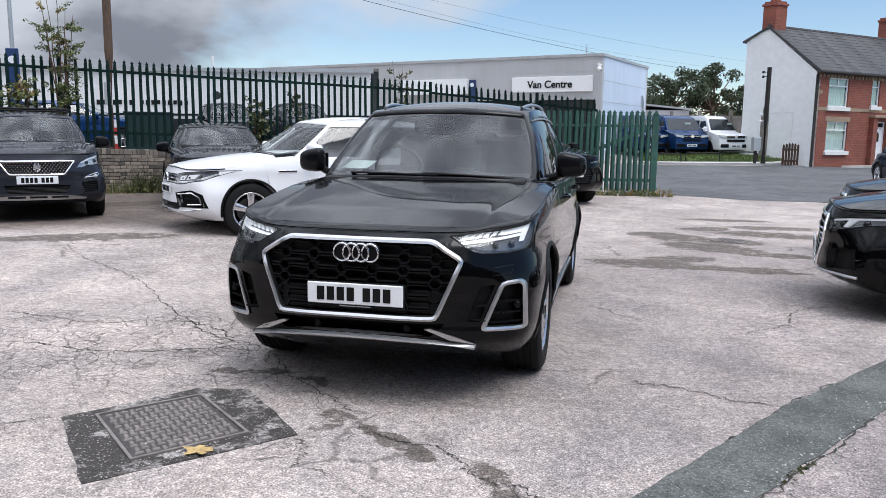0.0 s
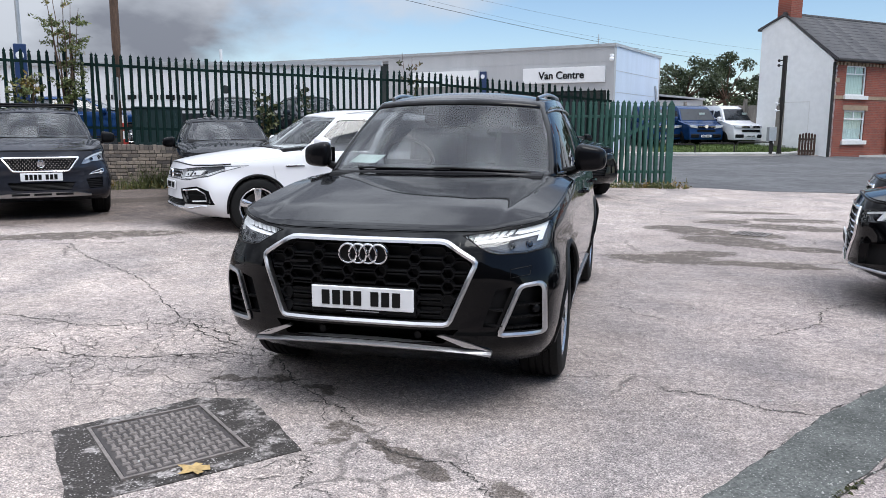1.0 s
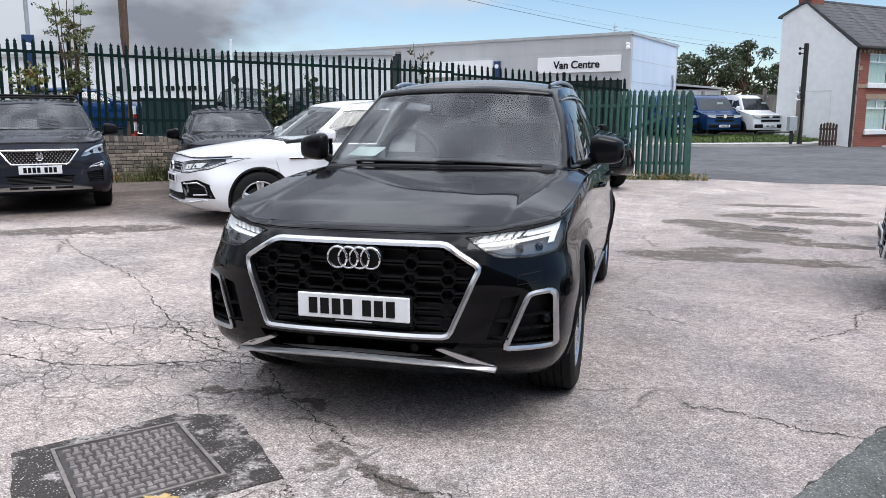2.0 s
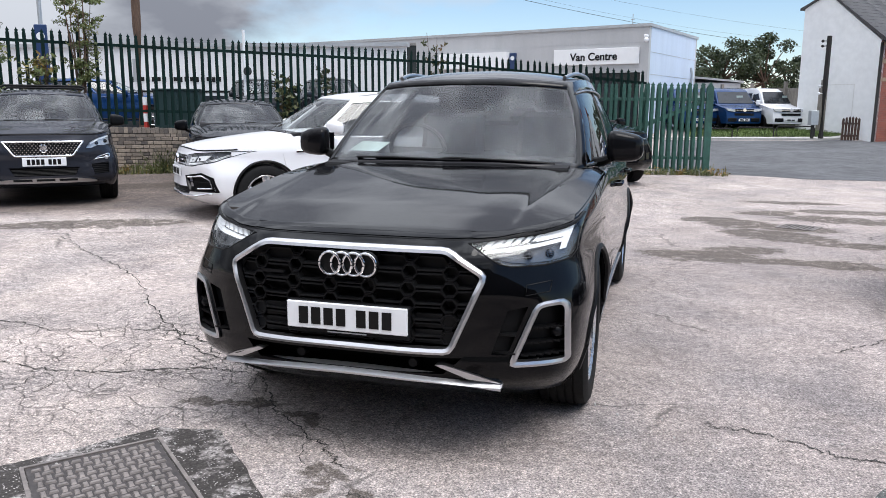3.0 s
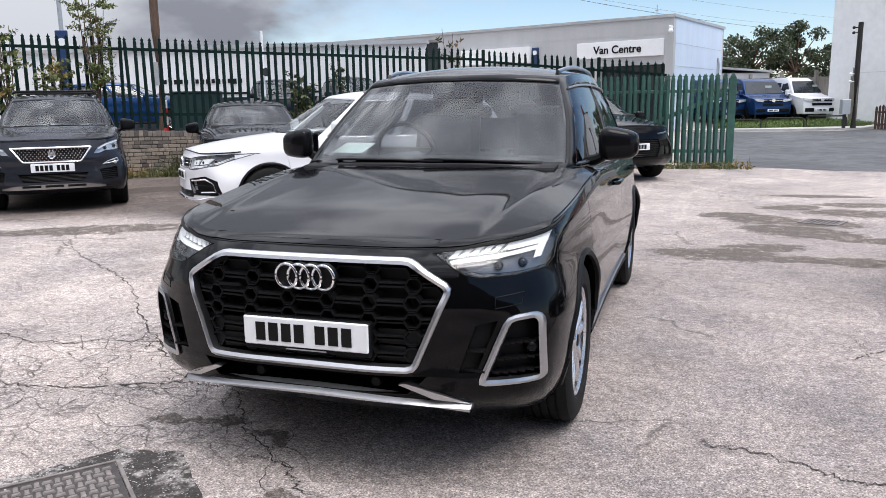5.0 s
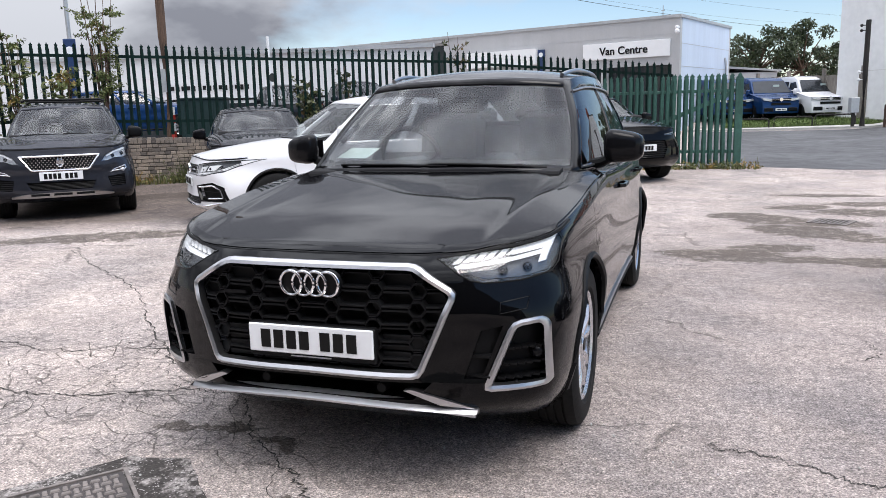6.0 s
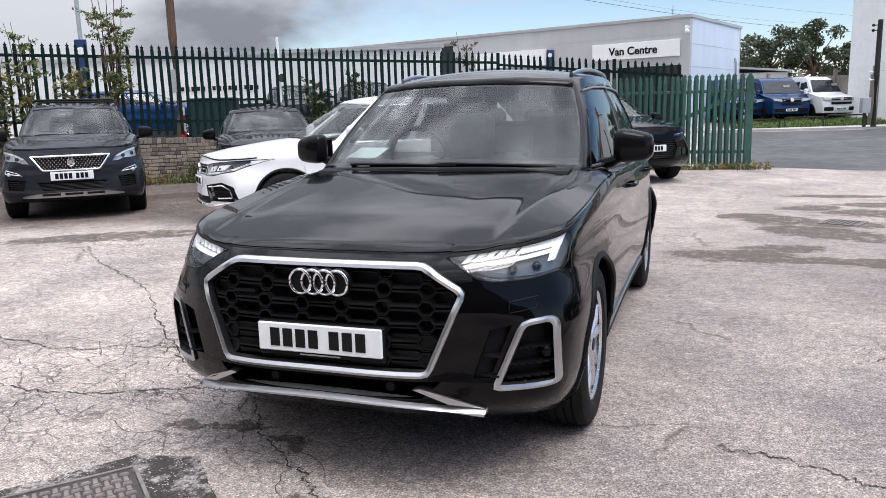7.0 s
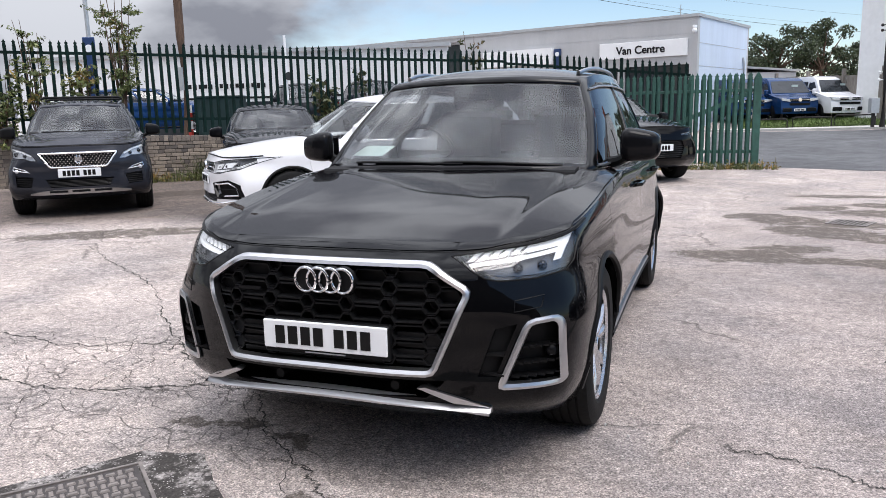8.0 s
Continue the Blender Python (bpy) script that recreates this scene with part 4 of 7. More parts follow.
def cabin(parent, sh, mat, rear_tint=True, rails=None, trim=M_GLOSSBLK):
    """Pillars, roof, panes and what is seen inside."""
    n, levels = 121, 14
    R = sh.cabin_rings(n, levels)
    ctl = 12                                             # samples for each control point
    # panes: ring range and level range
    panes = {"windscreen": (0, int(2.72 * ctl), 1, 13), "front_side": (int(3.12 * ctl), int(5.05 * ctl), 1, 12), "rear_side": (int(5.2 * ctl), int(6.75 * ctl), 1, 12),
             "quarter": (int(6.85 * ctl), int(7.75 * ctl), 2, 11), "rear": (int(8.7 * ctl), n - 1, 2, 12)}
    used = set()
    for a, b, lo, hi in panes.values():
        used |= {(i, k) for i in range(a, b) for k in range(lo, hi)}
    bm = bmesh.new()
    grid = {}
    for s in (1, -1):
        for k in range(levels + 1):
            for i in range(n):
                if s < 0 and i in (0, n - 1):
                    grid[s, k, i] = grid[1, k, i]
                    continue
                x, y, z = R[k][i]
                grid[s, k, i] = bm.verts.new((x * s, y, z))
        for k in range(levels):
            for i in range(n - 1):
                if (i, k) in used:
                    continue
                q = (grid[s, k, i], grid[s, k, i + 1], grid[s, k + 1, i + 1], grid[s, k + 1, i])
                bm.faces.new(q if s > 0 else q[::-1])
    rows = []
    for i in range(n):
        a, b = grid[-1, levels, i], grid[1, levels, i]
        if i in (0, n - 1):
            rows.append([b])
            continue
        rows.append([a] + [bm.verts.new((x, b.co.y, sh.roof_z(x, b.co.y))) for x in np.linspace(-b.co.x, b.co.x, 17)[1:-1]] + [b])
    for a, b in zip(rows, rows[1:]):
        for c in range(16):
            q = [a[min(c, len(a) - 1)], a[min(c + 1, len(a) - 1)], b[min(c + 1, len(b) - 1)], b[min(c, len(b) - 1)]]
            q = [v for j, v in enumerate(q) if v not in q[:j]]
            if len(q) > 2:
                bm.faces.new(q)
    bmesh.ops.delete(bm, geom=[v for v in bm.verts if not v.link_faces], context="VERTS")
    bmesh.ops.recalc_face_normals(bm, faces=bm.faces)
    shell = soft_part("roof_shell", bm, mat, parent, "", 35)
    sol = shell.modifiers.new("thickness", "SOLIDIFY")
    sol.thickness, sol.offset = .028, -1
    for kind, (a, b, lo, hi) in panes.items():
        both = kind in ("windscreen", "rear")
        for s in ((1,) if both else (1, -1)):
            bm = bmesh.new()
            cols = [(i, 1) for i in range(a, b + 1)]
            if kind == "windscreen":
                cols = [(i, -1) for i in range(b, 0, -1)] + [(i, 1) for i in range(0, b + 1)]
            elif kind == "rear":
                cols = [(i, 1) for i in range(a, b + 1)] + [(i, -1) for i in range(b - 1, a - 1, -1)]
            else:
                cols = [(i, s) for i in range(a, b + 1)]
            g = []
            for i, ss in cols:
                col = []
                for k in range(lo, hi + 1):
                    x, y, z = R[k][i]
                    col.append(bm.verts.new((x * ss * .992, y + (.006 if kind == "windscreen" else 0), z - .002)))
                g.append(col)
            for c, d in zip(g, g[1:]):
                for k in range(len(c) - 1):
                    bm.faces.new((c[k], d[k], d[k + 1], c[k + 1]))
            bmesh.ops.recalc_face_normals(bm, faces=bm.faces)
            pane = soft_part("windscreen" if kind == "windscreen" else ("rear_window" if kind == "rear" else "side_window"), bm,
                             M_GLASS if kind == "windscreen" or not rear_tint else M_TINT, parent, "", 60)
            pane.visible_shadow = False
    # dark rim printed on the windscreen, its lower cowl and wipers
    b = panes["windscreen"][1]
    for lo_k, hi_k, nm in ((1, 2, "windscreen_border"),):
        bm = bmesh.new()
        cols = [(i, -1) for i in range(b, 0, -1)] + [(i, 1) for i in range(0, b + 1)]
        for k0, f in ((1, .55), (12.6, .4)):
            g = []
            for i, ss in cols:
                col = []
                for kk in (k0, k0 + f):
                    k = int(kk)
                    t = kk - k
                    p, q = R[k][i], R[min(levels, k + 1)][i]
                    x, y, z = (p[j] + (q[j] - p[j]) * t for j in range(3))
                    col.append(bm.verts.new((x * ss * .989, y + .012, z - .004)))
                g.append(col)
            for c, d in zip(g, g[1:]):
                bm.faces.new((c[0], d[0], d[1], c[1]))
        bmesh.ops.recalc_face_normals(bm, faces=bm.faces)
        soft_part(nm, bm, M_PLASTIC, parent)
    for x0, x1 in ((.12, -.52), (.62, .02)):
        bm = bmesh.new()
        pts = []
        for t in np.linspace(0, 1, 9):
            x = (x0 + (x1 - x0) * t) * sh.w
            i = min(range(b), key=lambda i: abs(R[1][i][0] - abs(x)))
            p = R[1][i]
            pts.append((x, p[1] - .012, p[2] - .010 + .012 * t))
        tube(bm, pts, .007, 6)
        soft_part("wiper", bm, M_PLASTIC, parent)
    # window line trim
    for s in (1, -1):
        bm = bmesh.new()
        a, e = int(3.0 * ctl), int(7.9 * ctl)
        tube(bm, [(R[1][i][0] * s + .004 * s, R[1][i][1], R[1][i][2] - .012) for i in range(a, e, 3)], .006, 6)
        soft_part("window_trim", bm, trim, parent)
        bm = bmesh.new()
        tube(bm, [(R[12][i][0] * s + .006 * s, R[12][i][1], R[12][i][2] + .004) for i in range(a, e, 3)], .006, 6)
        soft_part("window_trim", bm, trim, parent)
        if rails:
            bm = bmesh.new()
            pts = []
            for t in np.linspace(0, 1, 15):
                y = (2.28 + 1.65 * t) * sh.l
                x = float(np.interp(y / sh.l, [p[1] for p in ROOF[2:9]], [p[0] for p in ROOF[2:9]])) * sh.w - .035
                pts.append((x * s, y, sh.roof_z(x, y) + .008 + .022 * math.sin(math.pi * min(1, t * 4 if t < .5 else (1 - t) * 4) / 2)))
            tube(bm, pts, .013, 8)
            soft_part("roof_rail", bm, rails, parent)
    # inside
    zf = sh.top(0, 1.6) - .02
    bm = boxes(((-.80 * sh.w, 1.35 * sh.l, zf - .5), (.80 * sh.w, 4.3 * sh.l, zf - .42)))
    part("cabin_floor", bm, M_CABIN, parent)
    bm = bmesh.new()
    prism(bm, [(1.30 * sh.l, zf - .10), (1.35 * sh.l, zf - .02), (1.75 * sh.l, zf + .015), (1.98 * sh.l, zf - .02), (2.02 * sh.l, zf - .4), (1.3 * sh.l, zf - .4)], "x", -.70 * sh.w, .70 * sh.w)
    part("dashboard", bm, M_CABIN, parent)
    k = (sh.roof - zf) / .55                              # seats fit under the roof
    for sx in (-.37, .37):
        seat = new("front_seat")
        seat.parent = parent
        bm = bmesh.new()
        box(bm, (sx - .25, 2.35 * sh.l, zf - .42), (sx + .25, 2.85 * sh.l, zf - .22), None, .05)
        part("seat", bm, M_CABIN, seat)
        for nm, dx, dy, z0, z1, bv in (("backrest", .24, .06, 0, .56, .05), ("headrest", .13, .05, .58, .74, .04)):
            bm = bmesh.new()
            box(bm, (sx - dx, -dy, z0 * k), (sx + dx, dy, z1 * k), pose(0, 2.86 * sh.l, zf - .28, -14), bv)
            part(nm, bm, M_CABIN, seat)
    bm = bmesh.new()
    box(bm, (-.62, -.08, 0), (.62, .08, .54 * k), pose(0, 3.72 * sh.l, zf - .34, -16), .05)
    for sx in (-.4, 0, .4):
        box(bm, (sx - .12, -.05, .54 * k), (sx + .12, .05, .66 * k), pose(0, 3.72 * sh.l, zf - .34, -16), .04)
    part("rear_seat", bm, M_CABIN, parent)
    bm = bmesh.new()
    c = Vector((-.37, 2.08 * sh.l, zf + .02))
    tube(bm, [c + Vector((.185 * math.cos(a), -.07 * math.sin(a), .17 * math.sin(a))) for a in np.linspace(0, math.tau, 28, endpoint=False)], .016, 7, closed=True)
    box(bm, (c.x - .17, c.y - .02, c.z - .03), (c.x + .17, c.y + .02, c.z + .02))
    part("steering_wheel", bm, M_CABIN, parent)
    bm = bmesh.new()
    ym = R[11][0][1] + .10
    box(bm, (-.12, ym, R[11][0][2] - .10), (.12, ym + .03, R[11][0][2] - .035), None, .012)
    box(bm, (-.10, ym - .04, R[11][0][2] - .045), (.10, ym + .02, R[11][0][2] + .01), None, .012)
    part("rear_view_mirror", bm, M_PLASTIC, parent)
    return shell


def cyl_cut(bm, y, z, r, x0, x1, sides=56):
    pts = [(y + r * math.cos(a * math.tau / sides), z + r * math.sin(a * math.tau / sides)) for a in range(sides)]
    prism(bm, pts, "x", x0, x1)


def car(name, m, sh, mat, label, pockets=(), seams=True, category="car", style="twin", steer=0.0, arch=.385, tint=True, rails=None, lip=M_PLASTIC, mirrors=None, trim=M_GLOSSBLK):
    """A whole car without its face. pockets: (polygon (x, z), from y, to y) cut into the front."""
    root = thing(name, m, label, category, "parked cars")
    cuts = []
    for s in (1, -1):
        for ay in sh.axle:
            a, b = sorted((s * .52, s * 1.2))
            cut = bmesh.new()
            cuts.append(cut)
            cyl_cut(cut, ay, sh.wheel + .015, arch, a, b)
        if seams:
            for seam in ([(1.20, .33), (1.18, .60), (1.07, 1.2)], [(2.52, .33), (2.50, .75), (2.52, 1.2)], [(3.36, .55), (3.46, .80), (3.62, 1.2)], [(1.2, .335), (3.1, .335)]):
                sw = .0028
                up = [(y * sh.l - sw, z * sh.h) for y, z in seam] if len(seam) > 2 else [(seam[0][0] * sh.l, seam[0][1] + sw), (seam[1][0] * sh.l, seam[1][1] + sw)]
                dn = [(y * sh.l + sw, z * sh.h) for y, z in seam] if len(seam) > 2 else [(seam[0][0] * sh.l, seam[0][1] - sw), (seam[1][0] * sh.l, seam[1][1] - sw)]
                x0 = min(sh.side_x(y * sh.l, z * sh.h) for y, z in seam[:2]) - .018
                a, b = sorted((s * x0, s * 1.1))
                cut = bmesh.new()
                cuts.append(cut)
                prism(cut, up + dn[::-1], "x", a, b)
    for poly, y0, y1 in pockets:
        cut = bmesh.new()
        cuts.append(cut)
        prism(cut, poly, "y", y0, y1)
    me = carve(sh.body(), cuts)
    mesh_part("body", me, [mat, M_PLASTIC], root, "", 28)
    soft_part("bonnet", sh.hood_panel(), mat, root, "", 40)
    # black tube that stands in for the shadow line under the bonnet edge
    bm = bmesh.new()
    tube(bm, sh.shut_line(), .0075, 6)
    soft_part("bonnet_gap_shade", bm, M_PLASTIC, root)
    cabin(root, sh, mat, tint, rails, trim)
    for s in (1, -1):
        for k, ay in enumerate(sh.axle):
            make_wheel(root, s * sh.track, ay, sh.wheel, s, style, steer if k == 0 else 0)
            bm = bmesh.new()
            pts = []
            for a in np.linspace(radians(-12), radians(192), 25):
                y, z = ay + (arch + .012) * math.cos(a), sh.wheel + .015 + (arch + .012) * math.sin(a)
                pts.append((s * (sh.side_x(y, max(.22, z)) - .004), y, z))
            tube(bm, pts, .016, 6)
            soft_part("wheel_arch", bm, lip, root)
        bm = bmesh.new()
        for y0, y1 in ((sh.axle[0] + arch + .05, sh.axle[1] - arch - .05),):
            tube(bm, [(s * (sh.side_x(y, .29) - .002), y, .285) for y in np.linspace(y0, y1, 12)], .022, 6)
        soft_part("sill", bm, lip, root)
        for ay in (2.36, 3.48):
            bm = bmesh.new()
            x = sh.side_x(ay * sh.l, .96 * sh.h)
            tube(bm, [(s * (x + d), (ay + t) * sh.l, .955 * sh.h) for t, d in ((-.11, .0), (-.08, .03), (.08, .032), (.11, .0))], .013, 6)
            soft_part("door_handle", bm, mat, root)
        if mirrors:
            mx, my, mz, mm = mirrors
            door_mirror(root, sh, s, s * mx, my, mz, mm)
        # rear lamp
        pl = [(s * .48, .88), (s * .80, .84), (s * .84, .96), (s * .50, .97)]
        bm = bmesh.new()
        prism(bm, [(x * sh.w, z * sh.h) for x, z in pl], "y", 4.38 * sh.l, 4.605 * sh.l)
        soft_part("tail_lamp", bm, M_REDLAMP, root)
    return root


def lamp_unit(root, sh, poly, bars=(), depth=.07, eyes=(), inner=None):
    """A headlamp: dark housing, light guides, lenses and a clear cover; poly is (x, z)."""
    unit = soft_part("headlamp", surface_patch(sh, inset(poly, .004), depth), inner or M_LAMPDK, root, "clear headlamp with white light guide", 60)
    cover = soft_part("lamp_cover", surface_patch(sh, poly, .002), M_LENS, unit, "", 60)
    cover.visible_shadow = False
    for bar in bars:
        bm = bmesh.new()
        b = dense(bar, .02)
        f = [bm.verts.new((x, sh.front_y(x, z) + depth * .45, z)) for x, z in b]
        g = [bm.verts.new((x, sh.front_y(x, z) + depth * .8, z)) for x, z in b]
        face = bm.faces.new(f)
        for i in range(len(b)):
            bm.faces.new((f[i], f[(i + 1) % len(b)], g[(i + 1) % len(b)], g[i]))
        bmesh.ops.triangulate(bm, faces=[face])
        bmesh.ops.recalc_face_normals(bm, faces=bm.faces)
        soft_part("light_guide", bm, M_DRL, unit)
    for x, z, r in eyes:
        bm = bmesh.new()
        bmesh.ops.create_uvsphere(bm, u_segments=18, v_segments=12, radius=r, matrix=pose(x, sh.front_y(x, z) + depth * .9, z))
        soft_part("lens", bm, M_EYE, unit)
    bm = bmesh.new()
    rim = dense(poly, .02)
    tube(bm, [(x, sh.front_y(x, z) + .003, z) for x, z in rim], .004, 5, closed=True)
    soft_part("lamp_seal", bm, M_PLASTIC, unit)
    return unit


# ---- the black SUV in the middle ----
M_GALVGREY = plain("pale_grey_print", (0.40, 0.40, 0.41), 0.5)


class BigSuv(Shape):
    """Broad, nearly flat nose with square shoulders and a clamshell bonnet."""
    low_plan = [(0, 0), (.25, .0), (.42, .022), (.56, .066), (.65, .105), (.75, .160), (.845, .240), (.905, .36), (.932, .60), (.94, 1.2), (.93, 2.0), (.93, 2.9), (.945, 3.7), (.92, 4.25), (.80, 4.53), (.45, 4.63), (0, 4.65)]
    high_plan = [(0, 0), (.24, .006), (.40, .020), (.50, .045), (.60, .085), (.70, .150), (.78, .235), (.842, .335), (.878, .47), (.905, .85), (.915, 1.3), (.912, 2.0), (.908, 2.9), (.905, 3.7), (.865, 4.2), (.72, 4.48), (.40, 4.57), (0, 4.6)]
    base_plan = [(0, 1.27), (.36, 1.32), (.63, 1.40), (.775, 1.52), (.828, 1.86), (.855, 2.5), (.86, 3.2), (.835, 3.8), (.72, 4.3), (.42, 4.46), (0, 4.48)]
    roof_plan = [(0, 1.97), (.30, 2.00), (.51, 2.075), (.604, 2.17), (.628, 2.5), (.63, 2.9), (.625, 3.35), (.60, 3.75), (.53, 4.02), (.30, 4.10), (0, 4.12)]
    rise = (.62, .86)
    lean = ((.20, .25, .30, .345, .37, .45, .62, .72, .78, .85, .90, .965, 1.06), (.30, .20, .09, .025, .0, .0, .012, .012, .030, .055, .105, .20, .30))
    tuck = ((.20, .30, .42, .60, .9, 1.05), (-.09, -.05, -.020, 0, 0, -.02))
    crown = ((0, .5, 1.2, 1.9, 2.6, 5), (.040, .042, .055, .10, .125, .125))
    creases = ((.43, -.03, .003, .06), (.60, .06, .008, .020))
    roll = .026
    sink = .0


SUV = BigSuv(roof=1.688, axle=(.925, 3.745), track=.79, wheel=.366,
             hood=[(-0.5, .86), (0.03, .892), (.12, .925), (.25, .956), (.5, 1.008), (1.0, 1.083), (1.3, 1.122), (1.45, 1.142), (1.8, 1.170), (3.0, 1.17), (4.2, 1.15), (5.0, 1.12)])
GRILLE = [(-.40, .889), (.40, .889), (.562, .789), (.432, .476), (-.432, .476), (-.562, .789)]
LAMP = [(.470, .900), (.60, .921), (.72, .941), (.852, .958), (.866, .93), (.862, .855), (.845, .826), (.76, .814), (.64, .815), (.595, .826)]
FOG = [(.740, .676), (.838, .684), (.864, .655), (.868, .425), (.85, .412), (.640, .420)]
INTAKE = [(-.47, .462), (.47, .462), (.43, .420), (.40, .395), (-.40, .395), (-.43, .420)]
SIDEVENT = [(.635, .650), (.715, .665), (.640, .465), (.575, .470)]


def main_suv():
    sh = SUV
    pockets = [(inset(GRILLE, .006), -.3, .135), (INTAKE, -.3, .16)]
    for s in (1, -1):
        f = (lambda p: p) if s > 0 else mirror_poly
        pockets += [(f(inset(LAMP, .003)), -.2, .66), (f(inset(rounded(FOG, .02), .004)), -.2, .40), (f(inset(SIDEVENT, .003)), -.2, .20)]
    root = car("estate_car", pose(0, 0, 0), sh, M_BLACK, "glossy black SUV with a satin-framed honeycomb grille, parked on the tarmac", pockets, rails=M_SATIN,
               mirrors=(.972, 1.80, 1.215, M_GLOSSBLK), trim=M_SATIN)
    # grille: frame, back and honeycomb
    soft_part("grille_frame", frame_strip(sh, rounded(GRILLE, .03), .023, .016), M_SATIN, root, "satin aluminium grille surround")
    bm = bmesh.new()
    prism(bm, inset(GRILLE, .012), "y", .118, .13)
    grille = part("grille", bm, M_PLASTIC, root, "black grille of dark cells joined by double slats")
    inner = inset(GRILLE, .030)
    px, pz = .165, .0645

    def inside(x, z):
        c = False
        for i in range(len(inner)):
            (x0, z0), (x1, z1) = inner[i], inner[(i + 1) % len(inner)]
            if (z0 > z) != (z1 > z) and x < (x1 - x0) * (z - z0) / (z1 - z0) + x0:
                c = not c
        return c

    def gy(x, z):
        return sh.front_y(x, min(.9, max(.45, z))) + .022

    def slat_bar(bm, x0, z0, x1, z1, h, d, deep):
        """A thin bar of the grille between two places, with a sloping top."""
        n = max(1, int(abs(x1 - x0) / .06))
        rows = []
        for k in range(n + 1):
            x, z = x0 + (x1 - x0) * k / n, z0 + (z1 - z0) * k / n
            y = gy(x, z) + d
            rows.append([bm.verts.new(p) for p in ((x, y, z - h), (x, y, z + h * .4), (x, y + .006, z + h), (x, y + deep, z + h), (x, y + deep, z - h))])
        for a, b in zip(rows, rows[1:]):
            for k in range(5):
                bm.faces.new((a[k], a[(k + 1) % 5], b[(k + 1) % 5], b[k]))
        bm.faces.new(rows[0][::-1]), bm.faces.new(rows[-1])

    for j in range(6):
        z = .855 - j * pz
        low = z < .64
        for i in range(-4, 4):
            cx = (i + .5) * px
            # the six-sided cell and the rung under it
            if inside(cx, z):
                bm = bmesh.new()
                ring = [(.034, 0), (.017, .026), (-.017, .026), (-.034, 0), (-.017, -.026), (.017, -.026)]
                levels = []
                for r, d in ((1.0, .012), (.96, .0), (.84, .0), (.78, .012 if low else .06)):
                    levels.append([bm.verts.new((cx + r * u, gy(cx + r * u, z) + d, z + r * v)) for u, v in ring])
                for a, b in zip(levels, levels[1:]):
                    for k in range(6):
                        bm.faces.new((a[k], a[(k + 1) % 6], b[(k + 1) % 6], b[k]))
                if low:
                    bm.faces.new(levels[-1])
                bmesh.ops.recalc_face_normals(bm, faces=bm.faces)
                part("grille_cell", bm, M_PLASTIC, grille)
            if inside(cx, z - pz / 2):
                bm = bmesh.new()
                for dz in (-.0035, .0035):
                    slat_bar(bm, cx - .014, z - pz / 2 + dz, cx + .014, z - pz / 2 + dz, .0022, .0, .03)
                part("grille_rung", bm, M_GLOSSBLK, grille)
            # the pair of slats to the next cell
            x0, x1 = cx + .032, cx + px - .032
            mid = (x0 + x1) / 2
            while x0 < mid and not inside(x0, z):
                x0 += .008
            while x1 > mid and not inside(x1, z):
                x1 -= .008
            if x1 - x0 > .02:
                bm = bmesh.new()
                slat_bar(bm, x0, z + .007, x1, z + .007, .0035, .0, .04)
                slat_bar(bm, x0, z - .007, x1, z - .007, .0035, .003, .04)
                for e, sx in ((x0, -1), (x1, 1)):
                    for up in (1, -1):
                        if inside(e + sx * .016, z + up * .028):
                            slat_bar(bm, e, z + up * .007, e + sx * .016, z + up * .028, .003, .001, .035)
                bmesh.ops.recalc_face_normals(bm, faces=bm.faces)
                part("grille_slat", bm, M_PLASTIC, grille)
                if low:
                    bm = bmesh.new()
                    xa, xb = x0 - .008, x1 + .008
                    box(bm, (xa, max(gy(xa, z), gy(xb, z)) + .012, z - .030), (xb, max(gy(xa, z), gy(xb, z)) + .03, z + .030), None, .003)
                    part("grille_panel", bm, M_PLASTIC, grille)
    # four interlocked rings
    badge = new("badge")
    badge.parent = root
    for k in range(4):
        bm = bmesh.new()
        cx = -.0765 + k * .051
        yb = sh.front_y(0, .81) - .016
        tube(bm, [(cx + .0455 * math.cos(a), yb - .003 * math.cos(a), .812 + .0455 * math.sin(a)) for a in np.linspace(0, math.tau, 48, endpoint=False)], .0058, 8, closed=True)
        soft_part("badge_ring", bm, M_CHROME, badge)
    for k in range(4):
        bm = bmesh.new()
        bmesh.ops.create_cone(bm, cap_ends=True, segments=32, radius1=.048, radius2=.044, depth=.012, matrix=pose(-.0765 + k * .051, yb + .016 + .0007 * k, .816, 90))
        soft_part("badge_backing", bm, M_PLASTIC, badge)
    part("name_tag", boxes(((-.395, gy(-.35, .755) - .004, .752), (-.298, gy(-.35, .755) + .006, .764))), M_GLOSSBLK, grille)
    number_plate(root, .004, .597)
    pm = bmesh.new()
    box(pm, (-.265, .010, .520), (.265, .05, .655), None, .006)
    part("plate_holder", pm, M_PLASTIC, root)
    part("holder_writing_bar", boxes(((-.085, .0062, .5290), (.084, .009, .5335))), M_GALVGREY, root)
    for s in (1, -1):
        f = (lambda p: p) if s > 0 else mirror_poly
        # headlamps
        bars = []
        for k in range(6):
            x = .545 + k * .036
            zt = .902 + (x - .5) * .155
            bars.append(f([(x, zt - .004), (x + .020, zt - .001), (x - .004, zt - .030 - k * .001), (x - .026, zt - .032 - k * .001)]))
        bars.append(f([(.715, .930), (.838, .948), (.835, .912), (.715, .898)]))
        bars.append(f([(.515, .868), (.70, .888), (.812, .905), (.806, .890), (.70, .876), (.520, .860)]))
        bars.append(f([(.815, .944), (.842, .948), (.822, .865), (.80, .862)]))
